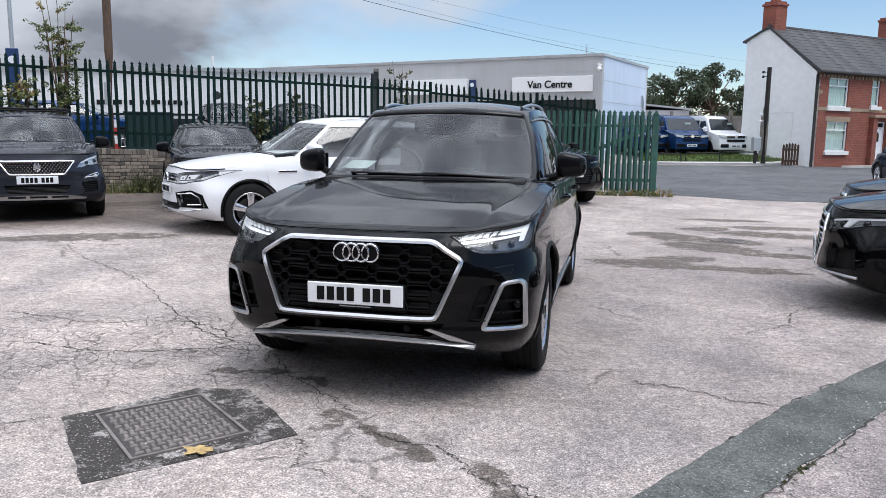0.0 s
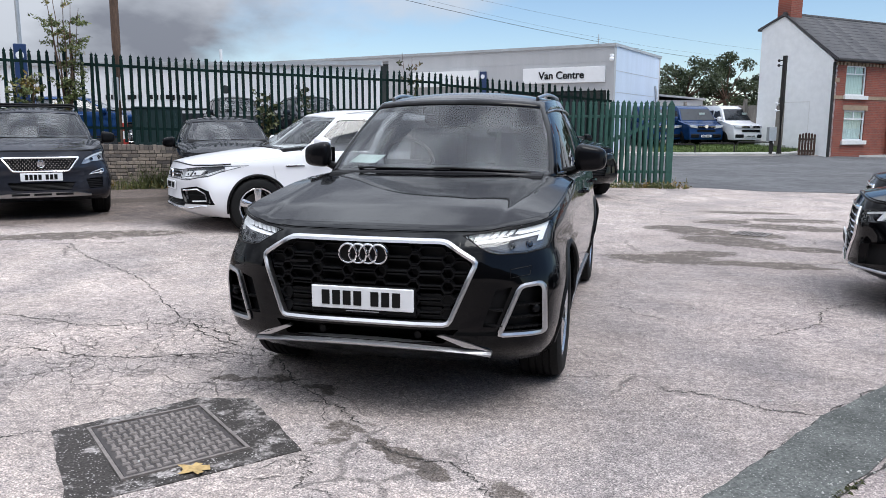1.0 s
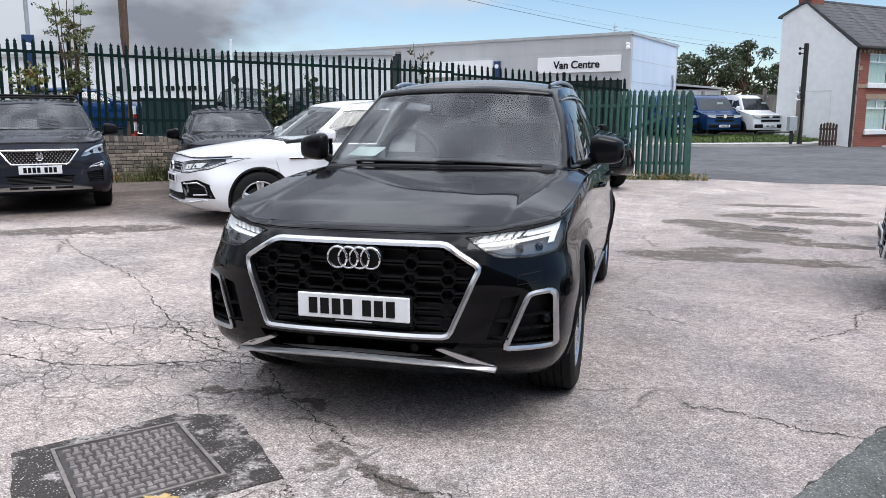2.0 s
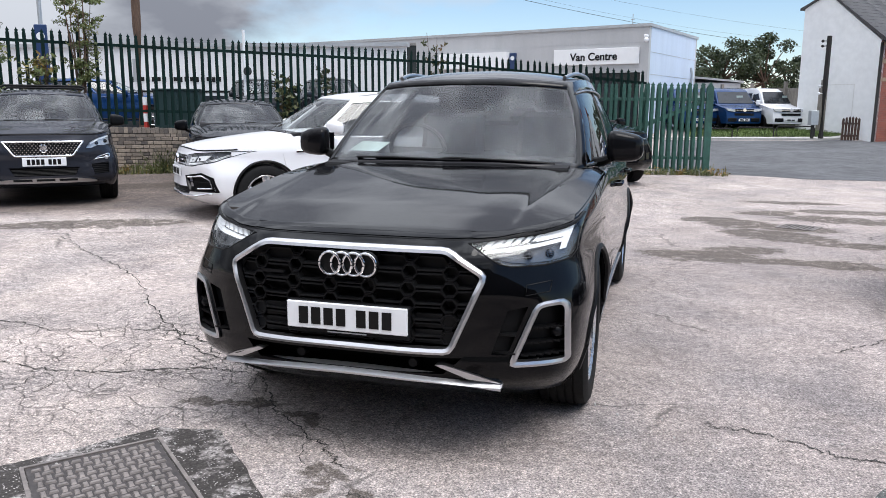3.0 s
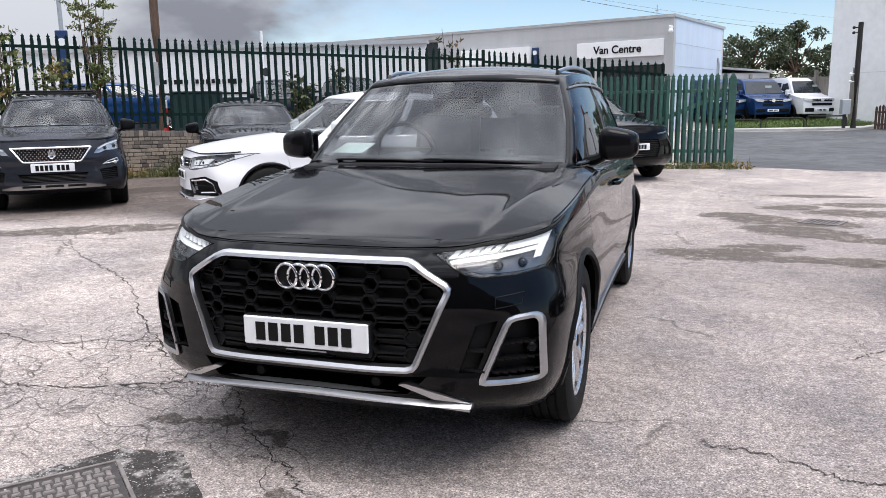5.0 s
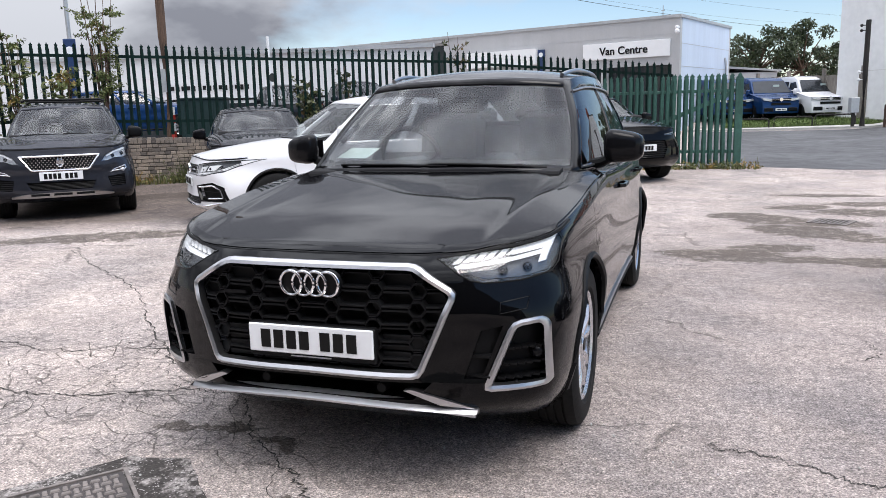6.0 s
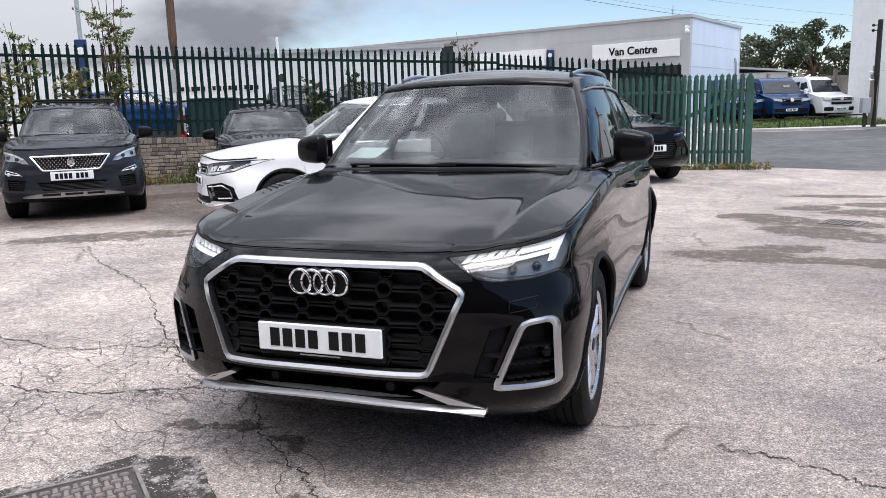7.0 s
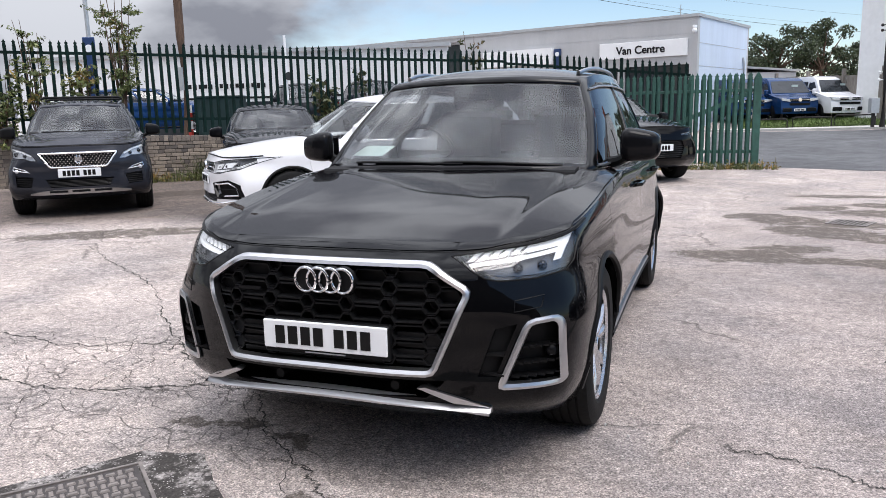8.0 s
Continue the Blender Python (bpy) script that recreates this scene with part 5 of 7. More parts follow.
        lamp_unit(root, sh, f(LAMP), bars, .06, [(s * .69, .846, .019), (s * .765, .848, .019)])
        # fog lamp surround and its dark inside
        soft_part("fog_surround", frame_strip(sh, f(rounded(FOG, .03)), .022, .014), M_SATIN, root, "satin aluminium fog lamp surround")
        vent = soft_part("fog_vent", surface_patch(sh, f(inset(FOG, .006)), .075), M_PLASTIC, root)
        for z0 in (.455, .505, .565):
            bm = bmesh.new()
            xs = np.linspace(.665 + (z0 - .4) * .33, .852, 7)
            for a, b in zip(xs, xs[1:]):
                box(bm, (min(s * a, s * b), min(sh.front_y(a, z0), sh.front_y(b, z0)) + .035, z0 - .004), (max(s * a, s * b), max(sh.front_y(a, z0), sh.front_y(b, z0)) + .08, z0 + .004))
            part("vent_fin", bm, M_PLASTIC, vent)
        bm = bmesh.new()
        bmesh.ops.create_uvsphere(bm, u_segments=18, v_segments=12, radius=.030, matrix=pose(s * .81, sh.front_y(.81, .55) + .055, .54))
        soft_part("fog_lamp", bm, M_GLOSSBLK, vent)
        bm = bmesh.new()
        bmesh.ops.create_uvsphere(bm, u_segments=14, v_segments=10, radius=.014, matrix=pose(s * .745, sh.front_y(.745, .43) + .03, .428))
        soft_part("parking_sensor", bm, M_PLASTIC, vent)
        sv = soft_part("side_vent", surface_patch(sh, f(inset(SIDEVENT, -.008)), .03), M_PLASTIC, root)
        for z0 in (.475, .55):
            bm = bmesh.new()
            box(bm, (min(s * .59, s * .67), sh.front_y(.62, z0) + .01, z0 - .004), (max(s * .59, s * .67), sh.front_y(.62, z0) + .06, z0 + .004))
            part("vent_fin", bm, M_PLASTIC, sv)
        # washer cover
        wc = [(s * .70, .745), (s * .79, .755), (s * .785, .715), (s * .70, .705)]
        bm = bmesh.new()
        tube(bm, [(x, sh.front_y(x, z) - .0005, z) for x, z in dense(wc, .02)], .0022, 5, closed=True)
        soft_part("washer_cover", bm, M_PLASTIC, root)
    # lower intake and the silver skid bar
    part("intake_back", boxes(((-.47, .14, .37), (.47, .155, .47))), M_PLASTIC, root)
    for x in (-.22, .27):
        bm = bmesh.new()
        bmesh.ops.create_cone(bm, cap_ends=True, segments=16, radius1=.022, radius2=.018, depth=.07, matrix=pose(x, .07, .425, 90))
        soft_part("parking_sensor", bm, M_PLASTIC, root)
    bm = bmesh.new()
    prev = None
    for x in np.linspace(-.62, .62, 42):
        u = abs(x) / .62
        zt, zb = .398 - .055 * u ** 3, .368 - .036 * u ** 3
        y = sh.front_y(x, .37) - .006
        cur = [bm.verts.new(p) for p in ((x, y + .030, zt + .008), (x, y - .016, zt - .018), (x, y - .016, zb + .004), (x, y + .012, zb - .008), (x, y + .035, zb - .008), (x, y + .040, zt + .004))]
        if prev:
            for i in range(6):
                bm.faces.new((prev[i], prev[(i + 1) % 6], cur[(i + 1) % 6], cur[i]))
        else:
            bm.faces.new(cur)
        prev = cur
    bm.faces.new(prev[::-1])
    for s in (1, -1):
        pts = [(s * .372, .436), (s * .400, .440), (s * .535, .392), (s * .618, .348), (s * .50, .378)]
        A = [bm.verts.new((x, sh.front_y(x, z) - .016, z)) for x, z in pts]
        B = [bm.verts.new((x, sh.front_y(x, z) + .03, z)) for x, z in pts]
        bm.faces.new(A), bm.faces.new(B[::-1])
        for i in range(5):
            bm.faces.new((A[i], B[i], B[(i + 1) % 5], A[(i + 1) % 5]))
    bmesh.ops.recalc_face_normals(bm, faces=bm.faces)
    soft_part("skid_bar", bm, M_SATIN, root, "satin silver bar under the bumper")
    # sill strips
    for s in (1, -1):
        bm = bmesh.new()
        tube(bm, [(s * (sh.side_x(y, .33) + .006), y, .335) for y in np.linspace(1.33, 3.2, 14)], .012, 6)
        soft_part("sill_strip", bm, M_SATIN, root)
    # paper and a parcel shelf glimpse on the dashboard
    sheet_bm = boxes(((-.11, -.075, -.001), (.11, .075, .001)), m=pose(-.60, 1.80, 1.19, 20, 0, -14))
    tagged(part("paper_sheet", sheet_bm, M_PAPER), "pale paper sheet lying on the dashboard", "paper")
    return root


main_suv()


# ---- parked cars round about ----
def bars_on(root, sh, poly, mat, n, name, vertical=True, inset_d=.01, depth=.03, width=.012):
    """Slats across an opening of the front."""
    p = inset(poly, inset_d)
    xs, zs = [q[0] for q in p], [q[1] for q in p]
    holder = soft_part("grille", surface_patch(sh, p, depth + .015), M_PLASTIC, root)

    def span(c, axis):
        hits = []
        for i in range(len(p)):
            a, b = p[i], p[(i + 1) % len(p)]
            if (a[axis] > c) != (b[axis] > c):
                t = (c - a[axis]) / (b[axis] - a[axis])
                hits.append(a[1 - axis] + (b[1 - axis] - a[1 - axis]) * t)
        return (min(hits), max(hits)) if len(hits) > 1 else None

    lo, hi = (min(xs), max(xs)) if vertical else (min(zs), max(zs))
    for k in range(n):
        c = lo + (hi - lo) * (k + .5) / n
        sp = span(c, 0 if vertical else 1)
        if not sp:
            continue
        bm = bmesh.new()
        if vertical:
            tube(bm, [(c, sh.front_y(c, z) + depth * .4, z) for z in np.linspace(sp[0], sp[1], 5)], width / 2, 5)
        else:
            tube(bm, [(x, sh.front_y(x, c) + depth * .4, c) for x in np.linspace(sp[0], sp[1], 9)], width / 2, 5)
        part(name, bm, mat, holder)
    return holder


class UprightSuv(Shape):
    """A tall nose with a nearly flat bonnet."""
    crown = ((0, .5, 1.2, 1.9, 2.6, 5), (.045, .05, .065, .10, .125, .125))
    creases = ((.50, .10, .008, .03),)


def grey_suv():
    sh = UprightSuv(w=.98, l=.955, blunt=.62, roof=1.60, axle=(.88, 3.55), track=.785, wheel=.352, fine=False,
                    hood=[(-0.5, .90), (0.03, .935), (.12, .968), (.5, 1.035), (1.0, 1.10), (1.45, 1.142), (1.8, 1.162), (3.0, 1.17), (4.2, 1.15), (5.0, 1.12)])
    grille = [(-.50, .872), (.50, .872), (.35, .665), (-.35, .665)]
    lamp = [(.50, .765), (.555, .850), (.66, .905), (.80, .945), (.845, .950), (.862, .88), (.84, .815), (.76, .80), (.66, .80), (.58, .768)]
    low = [(-.42, .525), (.42, .525), (.36, .415), (-.36, .415)]
    duct = [(.56, .555), (.78, .58), (.78, .43), (.60, .42)]
    root = car("estate_car", rotz(-6.66, 5.50, gz(-6.7, 6), 42), sh, M_GREYCAR, "dark blue-grey SUV with roof bars parked against the wall",
               [(grille, -.3, .12), (low, -.3, .14), (lamp, -.2, .45), (mirror_poly(lamp), -.2, .45), (duct, -.2, .27), (mirror_poly(duct), -.2, .27)],
               seams=False, arch=.375, rails=M_SATIN, mirrors=(1.0, 1.62, 1.12, M_PLASTIC))
    soft_part("grille_frame", frame_strip(sh, rounded(grille, .03), .022, .014), M_CHROME, root)
    holder = bars_on(root, sh, grille, M_PLASTIC, 6, "grille_slat", False, .02, .05, .006)
    for j in range(6):
        zz = .700 + j * .027
        half = .32 + (zz - .675) * .72
        n = 15 + j
        for k in range(n):
            xx = -half + 2 * half * (k + .5) / n
            yy = sh.front_y(xx, zz) + .008
            part("grille_dash", boxes(((xx - .006, yy, zz - .008), (xx + .006, yy + .01, zz + .008))), M_CHROME, holder)
    bars_on(root, sh, low, M_PLASTIC, 6, "intake_slat", False, .004, .04, .010)
    number_plate(root, sh.front_y(0, .58) - .012, .60)
    for s in (1, -1):
        f = (lambda p: p) if s > 0 else mirror_poly
        lamp_unit(root, sh, f(lamp), [f([(.56, .835), (.66, .89), (.80, .93), (.84, .935), (.84, .92), (.68, .88), (.57, .822)]), f([(.845, .93), (.855, .90), (.84, .83), (.825, .83)])], .05, [(s * .645, .835, .026), (s * .755, .855, .030)], M_LAMPIN)
        bars_on(root, sh, f(duct), M_PLASTIC, 6, "intake_slat", False, .004, .03, .010)
        fog = f([(.60, .615), (.66, .66), (.80, .70), (.815, .655), (.80, .64)])
        soft_part("fog_surround", frame_strip(sh, fog, .014, .01), M_CHROME, root)
        bm = bmesh.new()
        bmesh.ops.create_uvsphere(bm, u_segments=14, v_segments=10, radius=.03, matrix=pose(s * .755, sh.front_y(.755, .64) + .012, .637))
        soft_part("fog_lamp", bm, M_LAMPIN, root)
    badge = boxes(((-.045, sh.front_y(0, .78) - .02, .725), (.045, sh.front_y(0, .78) + .0, .835)), bevel=.03)
    soft_part("badge", badge, M_CHROME, root)
    bm = bmesh.new()
    prev = None
    for x in np.linspace(-.62, .62, 31):
        u = abs(x) / .62
        y = sh.front_y(x, .36) - .012
        zt, zb = .392 - .05 * u ** 4, .318 + .0 * u
        cur = [bm.verts.new(q) for q in ((x, y + .03, zt), (x, y - .004, zt - .008), (x, y + .015, zb), (x, y + .10, zb - .005), (x, y + .10, zt))]
        if prev:
            for i in range(5):
                bm.faces.new((prev[i], prev[(i + 1) % 5], cur[(i + 1) % 5], cur[i]))
        else:
            bm.faces.new(cur)
        prev = cur
    bm.faces.new(prev[::-1])
    bmesh.ops.recalc_face_normals(bm, faces=bm.faces)
    skid = soft_part("skid_bar", bm, M_SATIN, root, "satin silver skid plate")
    for a, b in ((-.38, -.16), (-.11, .11), (.16, .38)):
        bm = bmesh.new()
        xs = np.linspace(a, b, 5)
        for p, q in zip(xs, xs[1:]):
            y = min(sh.front_y(p, .36), sh.front_y(q, .36)) - .020
            box(bm, (p, y, .345), (q, y + .02, .372))
        part("skid_slot", bm, M_PLASTIC, skid)
    # cross bars on the roof
    for yy in (2.55, 3.35):
        bm = bmesh.new()
        zz = sh.roof_z(.5, yy) + .085
        tube(bm, [(-.60, yy, zz - .03), (-.54, yy, zz), (.54, yy, zz), (.60, yy, zz - .03)], .018, 8)
        soft_part("roof_bar", bm, M_PLASTIC, root)


def white_suv():
    sh = Shape(w=.985, l=.965, h=.96, blunt=1.05, roof=1.60, axle=(.88, 3.54), track=.79, wheel=.355, fine=False)
    lamp = [(.40, .825), (.55, .848), (.74, .866), (.868, .878), (.82, .82), (.75, .745), (.55, .70), (.40, .70)]
    grille = [(-.385, .825), (.385, .825), (.385, .70), (-.385, .70)]
    duct = [(.40, .585), (.66, .625), (.81, .57), (.865, .405), (.50, .405)]
    low = [(-.55, .46), (.55, .46), (.48, .37), (-.48, .37)]
    root = car("estate_car", rotz(-4.57, 5.38, .05, WHITE_TURN), sh, M_WHITECAR, "white SUV with black wheel arch trim parked on the tarmac",
               [(grille, -.3, .12), (lamp, -.2, .5), (mirror_poly(lamp), -.2, .5), (duct, -.2, .30), (mirror_poly(duct), -.2, .30), (low, -.3, .15)],
               seams=True, arch=.375, rails=M_SATIN, mirrors=(1.0, 1.72, 1.14, M_WHITECAR), trim=M_CHROME, style="single")
    bars_on(root, sh, grille, M_CHROME, 3, "grille_slat", False, .004, .03, .016)
    bm = bmesh.new()
    bmesh.ops.create_cone(bm, cap_ends=True, segments=28, radius1=.062, radius2=.058, depth=.02, matrix=pose(0, sh.front_y(0, .77) - .015, .77, 90))
    soft_part("badge", bm, M_CHROME, root)
    number_plate(root, sh.front_y(0, .60) - .012, .62)
    bars_on(root, sh, low, M_PLASTIC, 4, "intake_slat", False, .004, .05, .012)
    for s in (1, -1):
        f = (lambda p: p) if s > 0 else mirror_poly
        lamp_unit(root, sh, f(lamp), [f([(.42, .715), (.56, .718), (.74, .762), (.84, .862), (.83, .862), (.73, .772), (.56, .728), (.42, .725)]), f([(.46, .80), (.56, .81), (.52, .75), (.44, .745)]), f([(.60, .815), (.70, .825), (.66, .765), (.57, .755)])], .05, [(s * .50, .768, .024), (s * .60, .778, .024), (s * .70, .795, .02)])
        bars_on(root, sh, f(duct), M_PLASTIC, 3, "intake_slat", False, .004, .05, .012)
        bm = bmesh.new()
        tube(bm, [(s * x, sh.front_y(x, z) - .004, z) for x, z in ((.46, .57), (.66, .59), (.77, .54), (.80, .45), (.62, .438))], .010, 6)
        soft_part("duct_trim", bm, M_CHROME, root)
        soft_part("duct_border", frame_strip(sh, f(duct), .02, .008), M_GLOSSBLK, root)
        bm = bmesh.new()
        tube(bm, [(s * x, sh.front_y(x, .36) - .004, .355 + .03 * (x > .7)) for x in (0, .2, .4, .6, .74, .80)], .012, 6)
        soft_part("lower_trim", bm, M_CHROME, root)
        bm = bmesh.new()
        box(bm, (s * sh.side_x(1.32, .86) - .01, 1.25, .85), (s * sh.side_x(1.32, .86) + .012, 1.50, .875), None, .003)
        part("side_badge", bm, M_CHROME, root)


def dark_saloon():
    sh = Shape(w=.955, l=.97, h=.955, blunt=.9, roof=1.475, axle=(.86, 3.6), track=.775, wheel=.335, sedan=.6, fine=False)
    lamp = [(.44, .76), (.60, .80), (.80, .83), (.82, .77), (.62, .70), (.48, .70)]
    grille = [(-.40, .80), (.40, .80), (.46, .68), (.34, .42), (-.34, .42), (-.46, .68)]
    root = car("saloon_car", rotz(-4.76, 7.5, gz(-5, 8), 35), sh, M_DARKCAR, "dark grey saloon car parked between two SUVs",
               [(lamp, -.2, .45), (mirror_poly(lamp), -.2, .45), (grille, -.3, .13)], seams=False, arch=.36, mirrors=(.97, 1.62, 1.03, M_GLOSSBLK))
    soft_part("grille_frame", frame_strip(sh, grille, .02, .012), M_CHROME, root)
    bars_on(root, sh, grille, M_PLASTIC, 8, "grille_slat", False, .01, .03, .012)
    number_plate(root, sh.front_y(0, .52) - .012, .52)
    for s in (1, -1):
        f = (lambda p: p) if s > 0 else mirror_poly
        lamp_unit(root, sh, f(lamp), [f([(.50, .77), (.78, .815), (.78, .805), (.50, .76)])], .05, [(s * .62, .755, .03), (s * .72, .775, .028)])


def gate_car():
    sh = Shape(w=.97, l=.96, h=1.0, blunt=.75, roof=1.53, axle=(.88, 3.6), track=.78, wheel=.35, fine=False)
    lamp = [(.42, .82), (.62, .845), (.82, .87), (.80, .835), (.62, .80), (.44, .79)]
    grille = [(-.44, .72), (.44, .72), (.50, .60), (.42, .42), (-.42, .42), (-.50, .60)]
    root = car("estate_car", rotz(.42, 10.75, gz(0.3, 11.5), 33), sh, M_BLACK, "black hatchback parked beside the green gate",
               [(lamp, -.2, .45), (mirror_poly(lamp), -.2, .45), (grille, -.3, .13)], seams=False, arch=.375, mirrors=(.98, 1.66, 1.08, M_GLOSSBLK))
    bars_on(root, sh, grille, M_GLOSSBLK, 9, "grille_slat", False, .005, .03, .014)
    number_plate(root, sh.front_y(0, .56) - .012, .60)
    for s in (1, -1):
        f = (lambda p: p) if s > 0 else mirror_poly
        lamp_unit(root, sh, f(lamp), [f([(.46, .83), (.78, .86), (.78, .848), (.46, .815)])], .05, [(s * .66, .825, .02)])
        bm = bmesh.new()
        tube(bm, [(s * .84, sh.front_y(.84, .82), .82), (s * .85, sh.front_y(.85, .66), .66), (s * .82, sh.front_y(.82, .5), .5)], .012, 6)
        soft_part("bumper_edge", bm, M_GLOSSBLK, root)


def chrome_grille_car(x, y, turn, mat, label):
    sh = Shape(w=.955, l=.95, h=.93, blunt=.9, roof=1.43, axle=(.86, 3.5), track=.775, wheel=.33, sedan=.3, fine=False)
    lamp = [(.46, .775), (.60, .795), (.80, .825), (.83, .77), (.66, .70), (.50, .685)]
    grille = [(-.40, .80), (.40, .80), (.46, .66), (.34, .34), (-.34, .34), (-.46, .66)]
    duct = [(.54, .52), (.80, .56), (.82, .40), (.54, .36)]
    root = car("saloon_car", rotz(x, y, gz(x, y), turn), sh, mat, label,
               [(lamp, -.2, .48), (mirror_poly(lamp), -.2, .48), (grille, -.3, .13), (duct, -.2, .3), (mirror_poly(duct), -.2, .3)], seams=False, arch=.355, mirrors=(.97, 1.6, 1.02, M_GLOSSBLK))
    soft_part("grille_frame", frame_strip(sh, grille, .022, .014), M_CHROME, root)
    bars_on(root, sh, grille, M_CHROME, 9, "grille_slat", False, .012, .03, .016)
    number_plate(root, sh.front_y(0, .48) - .014, .50)
    for s in (1, -1):
        f = (lambda p: p) if s > 0 else mirror_poly
        lamp_unit(root, sh, f(lamp), [f([(.50, .765), (.80, .81), (.80, .795), (.50, .75)]), f([(.66, .79), (.70, .795), (.66, .715), (.63, .715)])], .05, [(s * .60, .735, .03), (s * .73, .755, .03)])
        soft_part("duct_mesh", surface_patch(sh, f(duct), .06), M_PLASTIC, root)
        bm = bmesh.new()
        tube(bm, [(s * xx, sh.front_y(xx, .33) - .004, .33) for xx in np.linspace(.36, .82, 8)], .013, 6)
        soft_part("lower_trim", bm, M_SATIN, root)
    return root


WHITE_TURN = -46
grey_suv()
white_suv()
dark_saloon()
gate_car()
chrome_grille_car(3.05, 3.72, -102, M_BLACK, "black saloon with chrome grille slats parked across the yard")
chrome_grille_car(3.88, 6.4, -102, M_DARKCAR, "dark grey saloon with a pale reflecting bonnet beside another saloon")


# ---- materials of the surroundings ----
def clad_material(name, color):
    m = Nodes(name)
    streak = m.noise(1.6, 4, 0.6, stretch=(1, 1, 0.12))
    col = m.mix(m.ramp(streak, 0.35, 0.7), color, tuple(c * 0.86 for c in color))
    m.set(color=m.mix(0.25, col, m.ramp(m.noise(12, 4), 0.4, 0.6, tuple(c * 0.9 for c in color), color)), rough=0.42)
    return m.mat


def redbrick_material():
    m = Nodes("red_facing_brick")
    n = m.t.nodes.new("ShaderNodeTexBrick")
    n.inputs["Scale"].default_value = 1.0
    n.inputs["Brick Width"].default_value, n.inputs["Row Height"].default_value, n.inputs["Mortar Size"].default_value = 0.225, 0.075, 0.009
    n.inputs["Color1"].default_value, n.inputs["Color2"].default_value = (0.30, 0.075, 0.045, 1), (0.21, 0.055, 0.038, 1)
    n.inputs["Mortar"].default_value = (0.22, 0.12, 0.09, 1)
    mp = m.t.nodes.new("ShaderNodeMapping")
    mp.inputs["Rotation"].default_value = (radians(90), 0, 0)
    m.t.links.new(m.obj, mp.inputs["Vector"])
    m.t.links.new(mp.outputs["Vector"], n.inputs["Vector"])
    col = m.mix(m.math("MULTIPLY", m.ramp(m.noise(0.9, 5, 0.65), 0.45, 0.7), 0.45), n.outputs["Color"], (0.10, 0.04, 0.032))
    m.set(color=col, rough=0.88)
    m.bump(n.outputs["Fac"], 0.3, 0.006)
    return m.mat


def wood_material(name, dark, light, scale=1.0):
    m = Nodes(name)
    g = m.noise(9 * scale, 6, 0.65, stretch=(6, 6, 0.5))
    w = m.noise(1.2 * scale, 3)
    col = m.mix(m.ramp(g, 0.35, 0.68), dark, light)
    col = m.mix(m.math("MULTIPLY", m.ramp(w, 0.4, 0.7), 0.35), col, tuple(c * 0.6 for c in dark))
    m.set(color=col, rough=0.85)
    m.bump(g, 0.4, 0.006)
    return m.mat


def leaf_material(name, dark, light, autumn=None, share=0.15):
    m = Nodes(name)
    col = m.mix(m.island(), dark, light)
    if autumn:
        col = m.mix(m.ramp(m.noise(1.7, 2), 0.62 - share, 0.70 - share), col, autumn)
    m.set(color=col, rough=0.6)
    return m.mat


M_CLAD = clad_material("grey_cladding", (0.46, 0.46, 0.465))
M_CLADWHITE = clad_material("white_cladding", (0.74, 0.74, 0.745))
# cladding with the blue light of the sky put into its colour
M_CLADSKYLIT = clad_material("skylit_cladding", (0.60, 0.69, 0.82))
M_COPING = plain("metal_coping", (0.42, 0.43, 0.44), 0.4, metal=0.3, scale=5)
M_SIGN = plain("white_sign_panel", (0.80, 0.80, 0.80), 0.4, scale=5, vary=0.03)
M_DARKGLASS = plain("dark_glazing", (0.020, 0.024, 0.028), 0.12, scale=4, vary=0.3)
M_RENDER = plain("white_painted_render", (0.84, 0.84, 0.83), 0.85, scale=4, vary=0.06, bump=0.2)
M_REDBRICK = redbrick_material()
M_SLATE = plain("grey_slate", (0.05, 0.048, 0.05), 0.62, scale=9, vary=0.35)
M_STONE = plain("sandstone_lintel", (0.30, 0.22, 0.15), 0.85, scale=8, vary=0.25)
M_SILL = plain("white_painted_stone", (0.72, 0.71, 0.68), 0.7, scale=8, vary=0.1)
M_UPVC = plain("white_frame", (0.80, 0.80, 0.81), 0.4, scale=8, vary=0.04)
M_CURTAIN = plain("net_curtain", (0.72, 0.80, 0.78), 0.9, scale=20, vary=0.15)
M_PANE = glass("window_pane", (0.82, 0.88, 0.88), 0.0, 0.8)
M_BARK = wood_material("brown_bark", (0.060, 0.036, 0.025), (0.16, 0.095, 0.062))
M_POLEDARK = wood_material("tarred_pole", (0.012, 0.011, 0.010), (0.035, 0.03, 0.027))
M_BOARD = wood_material("grey_fence_board", (0.16, 0.14, 0.12), (0.30, 0.27, 0.235))
M_BROWNGATE = wood_material("brown_stained_wood", (0.035, 0.018, 0.012), (0.08, 0.042, 0.028))
M_LEAF = leaf_material("oak_leaf", (0.012, 0.024, 0.008), (0.055, 0.075, 0.026))
M_LEAF2 = leaf_material("sapling_leaf", (0.045, 0.070, 0.016), (0.17, 0.19, 0.06), (0.30, 0.20, 0.05), 0.02)
M_IVY = leaf_material("shrub_leaf", (0.020, 0.036, 0.010), (0.09, 0.095, 0.03), (0.16, 0.09, 0.03), 0.04)
M_WEED = leaf_material("weed_leaf", (0.05, 0.07, 0.02), (0.17, 0.17, 0.06), (0.28, 0.17, 0.04), 0.12)
M_BLADE = leaf_material("grass_blade", (0.05, 0.085, 0.018), (0.14, 0.19, 0.05))
